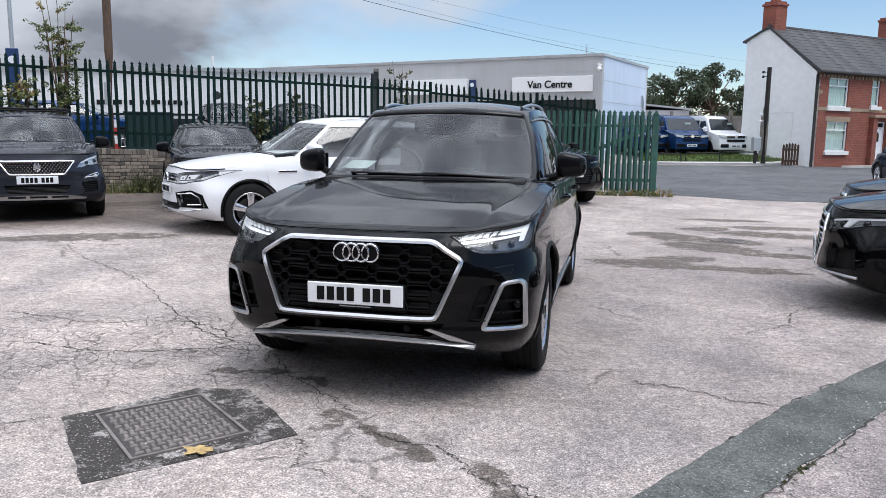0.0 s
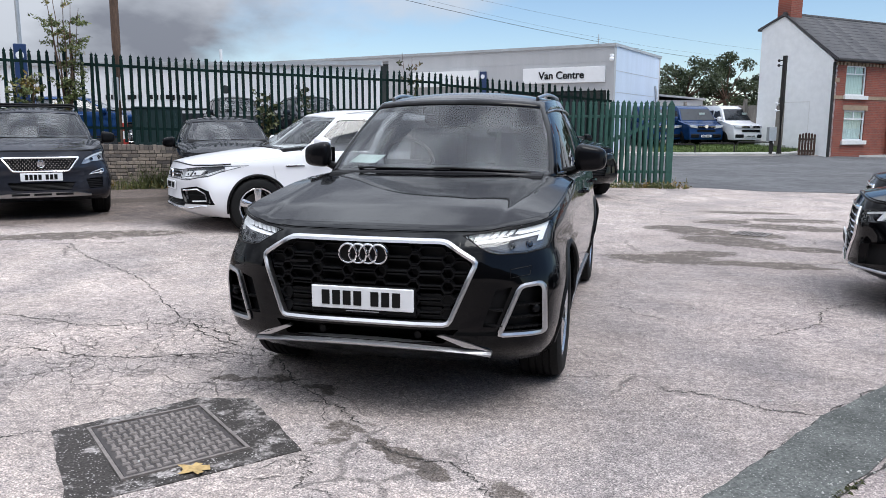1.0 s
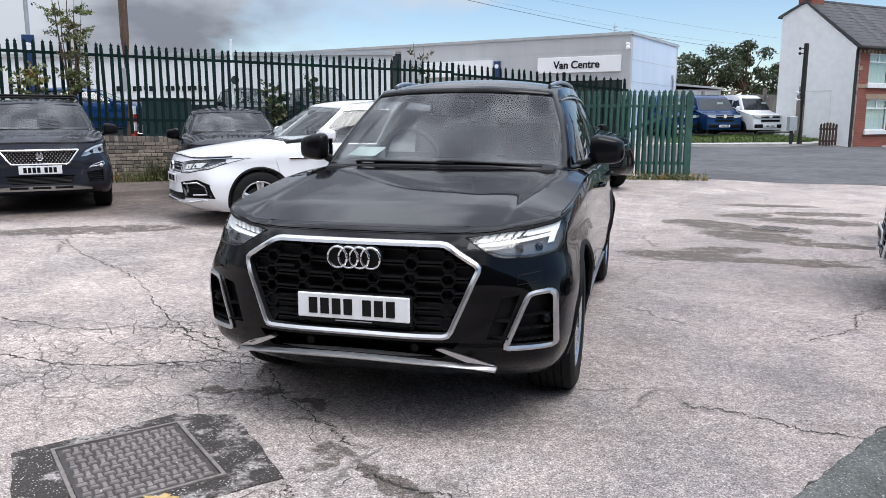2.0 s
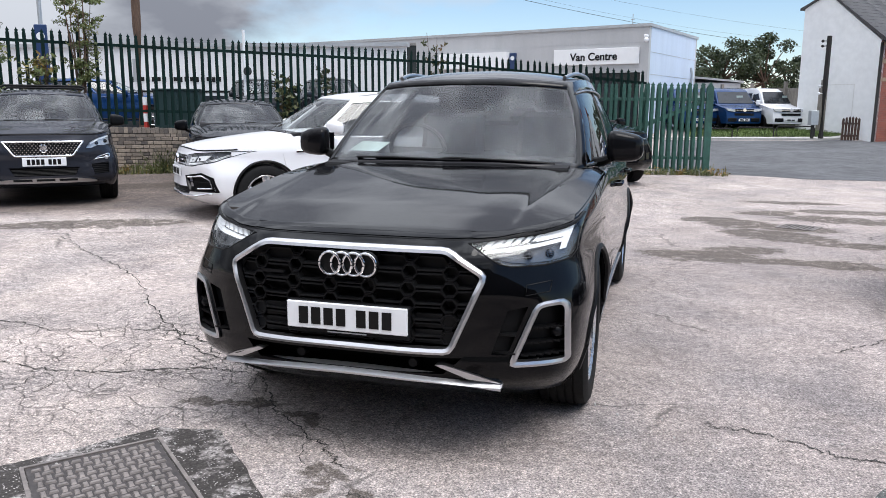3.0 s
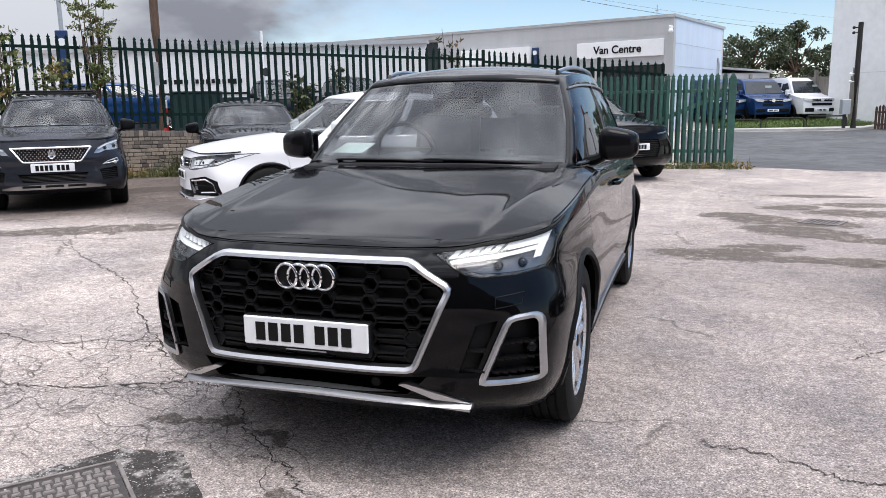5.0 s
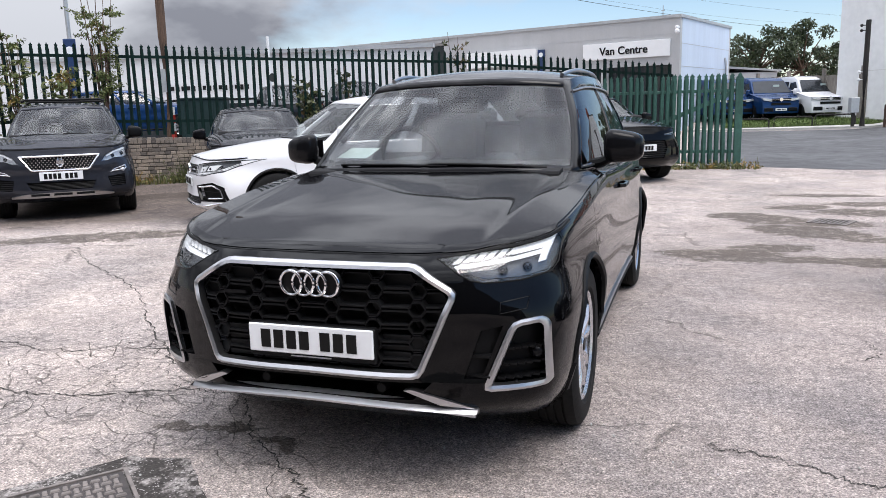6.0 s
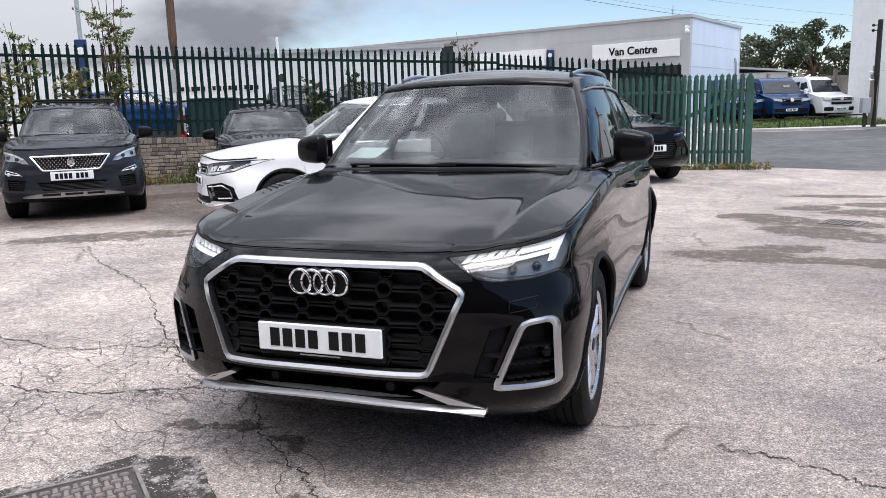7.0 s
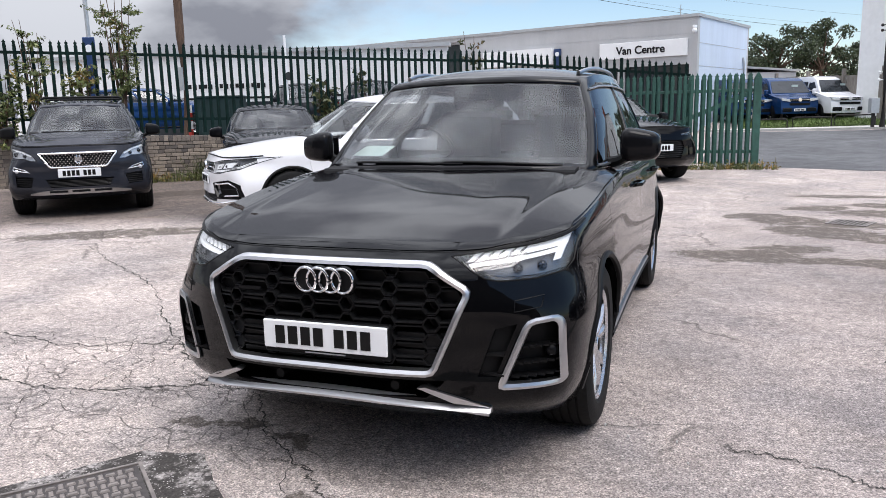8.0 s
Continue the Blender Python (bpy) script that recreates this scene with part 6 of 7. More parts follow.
M_GRASS = plain("mown_grass", (0.085, 0.13, 0.03), 0.9, scale=9, vary=0.4, bump=0.5)
M_BANNER = plain("blue_banner", (0.012, 0.035, 0.11), 0.45)
M_GALV = plain("galvanised_steel", (0.45, 0.46, 0.47), 0.45, metal=0.6, scale=12, vary=0.1)
M_CONTAINER = plain("dark_green_container", (0.005, 0.020, 0.019), 0.5, scale=6, vary=0.3)
M_IRON = plain("rusty_cast_iron", (0.20, 0.175, 0.162), 0.6, metal=0.25, scale=30, vary=0.35, bump=0.3)
M_CRACK = plain("crack_dirt", (0.035, 0.032, 0.028), 0.95, scale=40, vary=0.5)
M_RED = plain("red_paint", (0.40, 0.03, 0.02), 0.5)
M_LEAFLITTER = plain("fallen_leaf", (0.42, 0.29, 0.12), 0.8, scale=60, vary=0.3)
M_TEXT = plain("black_lettering", (0.012, 0.012, 0.013), 0.5)


# ---- van centre building ----
def van_centre():
    m = Matrix.Translation((0.25, 34.1, 0.05)) @ Matrix.Rotation(radians(163), 4, "Z")      # u runs along the front, -y goes back
    root = thing("van_centre_building", m, "low flat-roofed grey clad showroom with a white Van Centre sign", "building")
    H = 5.12
    # front wall with openings, from panel to panel
    spans = [(0, 0.35, 0, H), (0.35, 6.9, 3.1, H), (6.9, 12.9, 2.9, H), (12.9, 15.95, 4.92, H), (15.95, 34, 0, H)]
    for u0, u1, z0, z1 in spans:
        part("wall", boxes(((u0, -0.25, z0), (u1, 0, z1))), M_CLAD, root)
    for u in (3.6, 6.9):
        part("column", boxes(((u - .15, -0.2, 0), (u + .15, .02, 3.1))), M_CLAD, root)
    part("glazing", boxes(((0.35, -0.5, 0), (12.9, -0.42, 3.15))), M_DARKGLASS, root)
    part("dark_entrance", boxes(((12.9, -0.6, 0), (15.95, -0.5, 4.95))), M_DARKGLASS, root, "tall dark entrance recess")
    # side wall: sky light painted in as a paler, bluer colour
    part("wall", boxes(((-0.005, -7.6, 0), (0.25, -0.25, H))), M_CLADSKYLIT, root, "side wall of metal cladding, coloured pale blue for sky light")
    part("wall", boxes(((0, -7.85, 0), (34, -7.6, H))), M_CLAD, root)
    part("wall", boxes(((33.75, -7.6, 0), (34, -0.25, H))), M_CLAD, root)
    part("roof", boxes(((0.2, -7.6, H - .3), (33.8, -0.2, H - .2))), M_COPING, root)
    part("coping", boxes(((-.06, -0.32, H), (34.06, .06, H + .13))), M_COPING, root)
    part("coping", boxes(((-.06, -7.9, H), (.30, -0.32, H + .13))), M_COPING, root)
    bm = bmesh.new()
    prism(bm, [(9.2, H + .1), (12.9, H + .1), (13.6, H + .1), (11.2, H + .48)], "y", -4.5, -4.0)
    part("roof_light", bm, M_COPING, root)
    # panel joints
    for z in (3.30, 4.42):
        part("panel_joint", boxes(((0.36, .0, z), (12.9, .006, z + .02))), M_COPING, root)
    for u in np.arange(17.5, 34, 3.0):
        part("panel_joint", boxes(((u, .0, 0), (u + .02, .006, H))), M_COPING, root)
    for z in (1.7, 3.0, 4.0):
        part("panel_joint", boxes(((-.012, -7.6, z), (-.005, -0.25, z + .02))), M_COPING, root)
    part("fascia", boxes(((7.15, .0, 3.45), (11.2, .35, 4.22))), M_SIGN, root, "white projecting fascia over the windows")
    # the sign
    sign = part("sign", boxes(((.42, .01, 3.48), (4.66, .10, 4.22)), bevel=.01), M_SIGN, root, "white Van Centre sign board")
    cu = bpy.data.curves.new("lettering", "FONT")
    cu.body, cu.size, cu.extrude, cu.align_x, cu.align_y = "Van Centre", .50, .012, "CENTER", "CENTER"
    cu.offset = .010
    ob = new("lettering", cu)
    ob.matrix_world = m @ pose(2.62, .115, 3.83, 90, 0, 180)
    bpy.context.view_layer.update()
    me = bpy.data.meshes.new_from_object(ob.evaluated_get(bpy.context.evaluated_depsgraph_get()))
    bpy.data.objects.remove(ob)
    me.materials.clear()
    me.materials.append(M_TEXT)
    t = new("lettering", me)
    t.parent = sign
    t.matrix_basis = pose(2.62, .115, 3.83, 90, 0, 180)
    tagged(t, "black Van Centre lettering")
    for u in (6.92, 15.7):
        b = part("banner", boxes(((u - .18, .02, u * .0 + 2.6), (u + .18, .12, 4.16 if u < 10 else 4.98)), bevel=.01), M_BANNER, root, "dark blue banner panel")
        bm = bmesh.new()
        bmesh.ops.create_cone(bm, cap_ends=True, segments=20, radius1=.11, radius2=.11, depth=.02, matrix=pose(u, .13, (4.16 if u < 10 else 4.98) - .25, 90))
        part("banner_disc", bm, M_SIGN, b)
    # pale name panel on the long wall; its words are plain bars
    part("name_panel", boxes(((21.2, .01, 2.05), (27.5, .05, 2.95))), M_SIGN, root)
    # downpipe, camera, aerial
    bm = bmesh.new()
    tube(bm, [(-.09, -6.9, 0), (-.09, -6.9, 3.3), (-.02, -6.9, 3.6)], .06, 8)
    part("downpipe", bm, M_GALV, root)
    bm = bmesh.new()
    box(bm, (.02, .02, 4.62), (.14, .34, 4.74), None, .02)
    bmesh.ops.create_uvsphere(bm, u_segments=12, v_segments=8, radius=.11, matrix=pose(.02, .36, 4.5))
    part("security_camera", bm, M_UPVC, root)
    bm = bmesh.new()
    tube(bm, [(1.35, -1.5, H), (1.35, -1.5, H + .75)], .018, 6)
    box(bm, (1.27, -1.52, H + .5), (1.43, -1.48, H + .53))
    part("aerial", bm, M_GALV, root)
    for u in (6.3, 9.5):
        bm = bmesh.new()
        tube(bm, [(u, -2, H), (u, -2, H + .35)], .05, 8)
        part("roof_vent", bm, M_GALV, root)


van_centre()


# ---- red brick house ----
def window(root, u, z0, w, h, split=.28, mullion=True, curtain=True):
    """A framed window in the front wall of a house, in its own part."""
    win = part("window", boxes(((u, .06, z0), (u + .06, .12, z0 + h)), ((u + w - .06, .06, z0), (u + w, .12, z0 + h)),
                               ((u + .06, .06, z0), (u + w - .06, .12, z0 + .06)), ((u + .06, .06, z0 + h - .06), (u + w - .06, .12, z0 + h))), M_UPVC, root, "white framed window")
    zs = z0 + h * (1 - split)
    part("transom", boxes(((u + .06, .06, zs), (u + w - .06, .12, zs + .05))), M_UPVC, win)
    if mullion:
        part("mullion", boxes(((u + w / 2 - .03, .06, zs + .05), (u + w / 2 + .03, .12, z0 + h - .06))), M_UPVC, win)
    p = part("pane", boxes(((u + .06, .085, z0 + .06), (u + w - .06, .095, z0 + h - .06))), M_PANE, win)
    p.visible_shadow = False
    if curtain:
        bm = bmesh.new()
        n = 40
        prev = None
        for k in range(n + 1):
            x = u + .05 + (w - .1) * k / n
            y = .150 + .015 * math.sin(k * 1.9) + .01 * math.sin(k * .7)
            cur = [bm.verts.new((x, y, z0 + .02)), bm.verts.new((x, y, z0 + h - .02))]
            if prev:
                bm.faces.new((prev[0], cur[0], cur[1], prev[1]))
            prev = cur
        part("curtain", bm, M_CURTAIN, win)
    part("window_sill", boxes(((u - .10, -.10, z0 - .17), (u + w + .10, .10, z0)), bevel=.008), M_SILL, win)
    part("lintel", boxes(((u - .12, -.012, z0 + h), (u + w + .12, .06, z0 + h + .22))), M_STONE, win)


def house():
    m = Matrix.Translation((9.45, 33.0, 0.12)) @ Matrix.Rotation(radians(42), 4, "Z")     # x along the front, y back, front faces -y
    root = thing("brick_house", m, "red brick terraced house with a white gable wall and slate roof", "house")
    EZ, RZ, RY, BZ, BY, LEN = 4.18, 6.30, 2.6, 5.80, 3.8, 15.0
    # front wall pieces round the openings: windows (u, z0, w, h) and a door
    holes = [(.88, 2.70, 1.42, 1.28), (.95, .74, 1.50, 1.32), (4.02, 2.80, .62, 1.22), (4.40, 0, .90, 2.10)]
    us = sorted({0, LEN, *(h[0] for h in holes), *(h[0] + h[2] for h in holes)})
    zs = sorted({0, EZ, *(h[1] for h in holes), *(h[1] + h[3] for h in holes)})
    bm = bmesh.new()
    for a, b in zip(us, us[1:]):
        run = None
        for c, d in zip(zs, zs[1:]):
            solid = not any(h[0] - 1e-6 <= a and b <= h[0] + h[2] + 1e-6 and h[1] - 1e-6 <= c and d <= h[1] + h[3] + 1e-6 for h in holes)
            if solid:
                run = (run[0], d) if run else (c, d)
            if run and (not solid or d == zs[-1]):
                box(bm, (a, 0, run[0]), (b, .28, run[1]))
                run = None
    part("wall", bm, M_REDBRICK, root, "weathered red brick front wall")
    bm = bmesh.new()
    prism(bm, [(0.0, 0), (BY, 0), (BY, BZ), (RY + .35, RZ - .12), (RY, RZ - .05), (0.0, EZ)], "x", -.02, .26)
    part("gable_wall", bm, M_RENDER, root, "white painted rendered gable wall")
    part("wall", boxes(((.26, BY - .28, 0), (LEN, BY, BZ))), M_RENDER, root)
    part("wall", boxes(((LEN - .28, .28, 0), (LEN, BY - .28, EZ))), M_REDBRICK, root)
    part("corner_strip", boxes(((-.05, -.03, 0), (.12, .0, EZ - .1))), M_POLEDARK, root, "dark painted corner with downpipe")
    part("room_back", boxes(((.3, 1.2, 0), (LEN - .3, 1.25, EZ))), M_CABIN, root)
    # roof
    bm = bmesh.new()
    prism(bm, [(-.22, EZ - .06), (RY, RZ), (RY, RZ + .09), (-.26, EZ + .05)], "x", -.10, LEN)
    roof = part("roof", bm, M_SLATE, root, "dark grey slate roof")
    bm = bmesh.new()
    prism(bm, [(RY, RZ), (BY + .2, BZ - .06), (BY + .2, BZ + .03), (RY, RZ + .09)], "x", -.10, LEN)
    part("roof_slope", bm, M_SLATE, roof)
    slope = math.atan2(RZ - EZ, RY + .22)
    n = 13
    for k in range(n):                                    # slate courses, each lapping the one below
        t0 = k / n
        y0, z0 = -.24 + (RY + .24) * t0, EZ + .05 + (RZ + .04 - EZ) * t0
        y1, z1 = -.24 + (RY + .24) * (t0 + 1.12 / n), EZ + .05 + (RZ + .04 - EZ) * (t0 + 1.12 / n)
        bm = bmesh.new()
        x = -.10 + (.13 if k % 2 else 0)
        while x < 10.0:
            w = .255
            e = random.uniform(-.004, .006)
            vs = [bm.verts.new(p) for p in ((x, y0, z0 + .022 + e), (x + w, y0, z0 + .022 + e), (x + w, y1, z1 + .012), (x, y1, z1 + .012),
                                            (x, y0, z0 - .0), (x + w, y0, z0 - .0))]
            bm.faces.new(vs[:4]), bm.faces.new((vs[4], vs[5], vs[1], vs[0]))
            x += w + .006
        tagged(part("slate_course", bm, M_SLATEROW, roof), kind="stuff")
    bm = bmesh.new()
    for k in range(34):
        bmesh.ops.create_cone(bm, cap_ends=True, segments=8, radius1=.10, radius2=.095, depth=.43, matrix=pose(.12 + k * .45, RY, RZ + .06, 0, 90, 0))
    part("ridge", bm, M_SLATE, roof)
    # cornice, gutter, bands
    bm = bmesh.new()
    for k in range(60):
        box(bm, (.1 + k * .25, -.07, EZ - .22), (.22 + k * .25, 0, EZ - .10))
    part("cornice", bm, M_STONE, root)
    bm = bmesh.new()
    tube(bm, [(-.1, -.24, EZ - .02), (LEN, -.24, EZ - .04)], .06, 8)
    part("gutter", bm, M_POLEDARK, root)
    part("string_course", boxes(((.12, -.02, 2.53), (LEN, 0, 2.68))), M_STONE, root, "pale stone band")
    part("quoin", boxes(((.12, -.012, 3.25), (.45, 0, 3.42))), M_STONE, root)
    for u, z0, w, h in holes[:3]:
        window(root, u, z0, w, h, .30, w > 1, True)
    # door with porch hood
    u = holes[3][0]
    door = part("door", boxes(((u + .06, .08, .02), (u + .84, .13, 1.78)), bevel=.006), M_UPVC, root, "white front door with a small arched pane")
    part("door_frame", boxes(((u, .05, 0), (u + .06, .14, 2.1)), ((u + .84, .05, 0), (u + .90, .14, 2.1)), ((u + .06, .05, 1.80), (u + .84, .14, 1.85)), ((u + .06, .05, 2.05), (u + .84, .14, 2.1))), M_UPVC, door)
    part("fanlight", boxes(((u + .06, .09, 1.85), (u + .84, .1, 2.05))), M_DARKGLASS, door)
    bm = bmesh.new()
    prism(bm, [(u + .32, 1.18)] + [(u + .45 + .13 * math.cos(a), 1.5 + .13 * math.sin(a)) for a in np.linspace(math.pi, 0, 9)] + [(u + .58, 1.18)], "y", .07, .082)
    part("door_pane", bm, M_DARKGLASS, door)
    part("door_handle", boxes(((u + .12, .05, .92), (u + .16, .08, 1.08))), M_CHROME, door)
    porch = part("porch", boxes(((u - .42, -.30, 2.28), (u + 1.35, .0, 2.40)), bevel=.01), M_STONE, root, "stone porch hood on brick piers")
    part("pier", boxes(((u - .36, -.22, 0), (u - .04, .0, 2.28))), M_REDBRICK, porch)
    part("pier", boxes(((u + .94, -.22, 0), (u + 1.26, .0, 2.28))), M_REDBRICK, porch)
    # chimneys
    for cx, base in ((.02, RZ - .35), (8.9, RZ - .25)):
        ch = part("chimney", boxes(((cx, RY - .25, base), (cx + .75, RY + .45, RZ + 1.0)), ((cx - .05, RY - .30, RZ + 1.0), (cx + .80, RY + .50, RZ + 1.10)),
                                   ((cx + .02, RY - .23, RZ + 1.10), (cx + .73, RY + .43, RZ + 1.2))), M_REDBRICK, root, "red brick chimney stack with clay pots")
        for k in range(2):
            bm = bmesh.new()
            bmesh.ops.create_cone(bm, cap_ends=True, segments=14, radius1=.12, radius2=.10, depth=.34, matrix=pose(cx + .2 + .35 * k, RY + .1, RZ + 1.36))
            soft_part("chimney_pot", bm, M_TERRA, ch)
    # meter door outline and a small alarm on the gable
    part("gable_panel", boxes(((-.03, 1.0, .75), (-.02, 1.03, 2.45)), ((-.03, 1.03, 2.42), (-.02, 2.6, 2.45))), M_SILL, root)


M_TERRA = plain("terracotta", (0.26, 0.07, 0.045), 0.8, scale=20, vary=0.2)
mm = Nodes("slate_courses")
mm.set(color=mm.mix(mm.island(), (0.016, 0.016, 0.018), (0.065, 0.06, 0.062)), rough=0.6)
M_SLATEROW = mm.mat
house()


# ---- vans ----
def van(m, mat, label):
    root = thing("van", m, label, "van", "parked vans")
    prof = [(.02, .32), (.0, .62), (.06, .95), (.16, 1.04), (.62, 1.14), (.80, 1.20), (1.42, 1.80), (1.70, 1.93), (2.3, 1.98), (4.2, 1.97), (4.72, 1.90), (4.88, 1.6), (4.9, .32)]

    def hw(y, z):
        w = .95 - .16 * smooth01(1.05, 1.98, z) - .10 * smooth01(.5, 0, y) - .02 * smooth01(.7, .3, z)
        return w
    bm = bmesh.new()
    L = [bm.verts.new((-hw(y, z), y, z)) for y, z in prof]
    R = [bm.verts.new((hw(y, z), y, z)) for y, z in prof]
    n = len(prof)
    for i in range(n):
        j = (i + 1) % n
        bm.faces.new((L[i], L[j], R[j], R[i]))
    # sides with a belt row so that the flanks fold
    for S in (L, R):
        bm.faces.new(S)
    bmesh.ops.triangulate(bm, faces=[f for f in bm.faces if len(f.verts) > 4])
    bmesh.ops.recalc_face_normals(bm, faces=bm.faces)
    edges = [e for e in bm.edges if e.calc_face_angle(0) > .35]
    bmesh.ops.bevel(bm, geom=edges, offset=.05, segments=2, affect="EDGES", profile=.6)
    body = soft_part("body", bm, mat, root, "", 40)
    bm = bmesh.new()
    pts = [(.86, 1.235), (1.38, 1.77)]
    vs = []
    for y, z in pts:
        w = hw(y, z) - .07
        vs += [bm.verts.new((-w, y - .022, z + .022)), bm.verts.new((w, y - .022, z + .022))]
    bm.faces.new((vs[0], vs[1], vs[3], vs[2]))
    part("windscreen", bm, M_DARKGLASS, root)
    for s in (1, -1):
        for seq in ([(1.02, 1.20), (1.50, 1.72), (1.95, 1.74), (1.95, 1.18)], [(2.08, 1.18), (2.08, 1.74), (3.2, 1.74), (3.2, 1.18)], [(3.35, 1.18), (3.35, 1.74), (4.5, 1.72), (4.6, 1.2)]):
            bm = bmesh.new()
            vs = [bm.verts.new((s * (hw(y, z) + .012), y, z)) for y, z in seq]
            bm.faces.new(vs if s > 0 else vs[::-1])
            part("side_window", bm, M_DARKGLASS, root)
        for ay in (.95, 3.95):
            make_wheel(root, s * .80, ay, .34, s, "single")
            bm = bmesh.new()
            cyl = [(ay + .40 * math.cos(a), .36 + .40 * math.sin(a)) for a in np.linspace(0, math.pi, 17)]
            prism(bm, cyl + [(ay - .40, .30), (ay + .40, .30)], "x", s * .80, s * (.955))
            part("wheel_arch", bm, M_PLASTIC, root)
        bm = bmesh.new()
        prism(bm, [(s * .42, .86), (s * .80, .92), (s * .86, 1.02), (s * .46, .99)], "y", -.004, .3)
        part("headlamp", bm, M_LAMPIN, root)
        bm = bmesh.new()
        box(bm, (s * 1.0 - .10, 1.10, 1.16), (s * 1.0 + .10, 1.22, 1.42), None, .04)
        soft_part("door_mirror", bm, mat, root)
        bm = bmesh.new()
        box(bm, (s * .55 - .22, -.015, .42), (s * .55 + .22, .12, .60), None, .03)
        part("bumper_duct", bm, M_PLASTIC, root)
    for z0, z1 in ((.88, .925), (.945, .99), (.70, .80)):
        part("grille_bar", boxes(((-.45, -.012, z0), (.45, .08, z1))), M_PLASTIC, root)
    part("grille_strip", boxes(((-.46, -.016, .93), (.46, .08, .942))), M_CHROME, root)
    bm = bmesh.new()
    bmesh.ops.create_cone(bm, cap_ends=True, segments=24, radius1=.085, radius2=.08, depth=.03, matrix=pose(0, -.01, .94, 90))
    part("badge", bm, M_CHROME, root)
    number_plate(root, -.02, .50)
    part("window_sticker", boxes(((.12, 1.10, 1.50), (.42, 1.115, 1.62)), m=None), M_PAPER, root)
    return root


van(rotz(6.62, 35.35, gz(6.7, 36.5), 22), M_WHITECAR, "white van with black lower bumper on the grass verge")
van(rotz(4.62, 35.25, gz(4.6, 36), 22), M_BLUEVAN, "blue van with chrome grille strip on the grass verge")
van(rotz(2.75, 35.3, gz(2.7, 36), 22), M_BLUEVAN, "blue van half hidden behind the gate")

# ---- verge, kerbs, fences and poles by the road ----
band("grass_verge", lambda x: road_far(x) + .30, lambda x: road_far(x) + 3.2, M_GRASS, 0.05, "short green grass verge beside the road", "grass", x0=2.2, x1=8.6, step=.4, thick=.1)
band("pavement", lambda x: road_far(x), lambda x: road_far(x) + (.30 if x < 8.7 else 1.6), M_KERB, 0.10, "pale concrete kerb and pavement along the road", "pavement", x0=0.5, x1=40, step=.5, n=3, thick=.14)


def tuft_mesh(rng, h=.10):
    bm = bmesh.new()
    for k in range(7):
        a = rng.uniform(0, math.tau)
        d = Vector((math.cos(a), math.sin(a), 0))
        s = Vector((-d.y, d.x, 0)) * .008
        b = d * rng.uniform(0, .05)
        t = b + d * rng.uniform(.02, .07) + Vector((0, 0, h * rng.uniform(.6, 1.2)))
        bm.faces.new([bm.verts.new(b - s), bm.verts.new(b + s), bm.verts.new(t)])
    return bm


bm = bmesh.new()
rng = random.Random(5)
for k in range(5200):
    x = rng.uniform(2.3, 8.5)
    y = road_far(x) + .34 + 2.7 * rng.random() ** 1.4
    z = gz(x, y) + .05
    a = rng.uniform(0, math.tau)
    s = Vector((math.cos(a), math.sin(a), 0)) * .02
    t = Vector((rng.gauss(0, .04), rng.gauss(0, .04), rng.uniform(.05, .14)))
    b = Vector((x, y, z))
    bm.faces.new([bm.verts.new(b - s), bm.verts.new(b + s), bm.verts.new(b + t)])
tagged(part("grass", bm, M_BLADE), "short grass blades on the verge", "grass", kind="stuff")

hoop = thing("hoop_rail", rotz(3.3, 33.95, gz(3.3, 34) + .05, -6), "low black steel hoop rail on the verge", "hoop rail", "verge hoop rails")
bm = bmesh.new()
tube(bm, [(-.75, 0, 0), (-.75, 0, .34), (-.68, 0, .42), (.68, 0, .42), (.75, 0, .34), (.75, 0, 0)], .03, 8)
part("rail", bm, M_POLEDARK, hoop)
for x in (5.0, 6.6):
    copy_thing(hoop, rotz(x, road_far(x) + .35, gz(x, 34) + .05, -6))

# close-boarded fence, brown wicket gate, dark pole, meter box
bf = thing("board_fence", Matrix.Translation((3.9, 40.2, 0)) @ Matrix.Rotation(math.atan2(-5.7, 4.1), 4, "Z"), "grey weathered close-boarded wooden fence with posts", "fence", kind="structure")
blen = math.hypot(4.1, 5.7)
bme = bpy.data.meshes.new("board")
b = boxes(((-.07, -.012, 0), (.07, .012, 1.95)))
b.to_mesh(bme)
b.free()
bme.materials.append(M_BOARD)
for k in range(int(blen / .15)):
    o = new("board", bme)
    o.parent = bf
    o.location = (k * .15, random.uniform(-.012, .012), .62 - .02 * k * .15 + random.uniform(-.015, .015))
for k in range(4):
    part("post", boxes(((k * 2.2 - .06, -.08, .2), (k * 2.2 + .06, .06, 2.78))), M_BOARD, bf)
part("gravel_board", boxes(((0, -.03, .2), (blen, .03, .62))), M_KERB, bf)
wg = thing("wicket_gate", rotz(8.25, 32.85, .2, 10), "small dark brown wooden picket gate", "gate")
for k in range(6):
    bm = bmesh.new()
    prism(bm, [(k * .125, .03), (k * .125 + .09, .03), (k * .125 + .09, .90 + .06 * math.sin(k * .63)), (k * .125 + .045, .96 + .06 * math.sin(k * .63)), (k * .125, .90 + .06 * math.sin(k * .63))], "y", -.015, .015)
    part("picket", bm, M_BROWNGATE, wg)
for z in (.18, .68):
    part("rail", boxes(((0, .015, z), (.72, .05, z + .08))), M_BROWNGATE, wg)
dp = thing("dark_pole", pose(7.42, 32.5, .3, 0, -.4, 0), "black tarred service pole with insulators", "pole")
bm = bmesh.new()
tube(bm, [(0, 0, 0), (0, 0, 2.1), (0.02, 0, 4.15)], .11, 10, taper=.85)
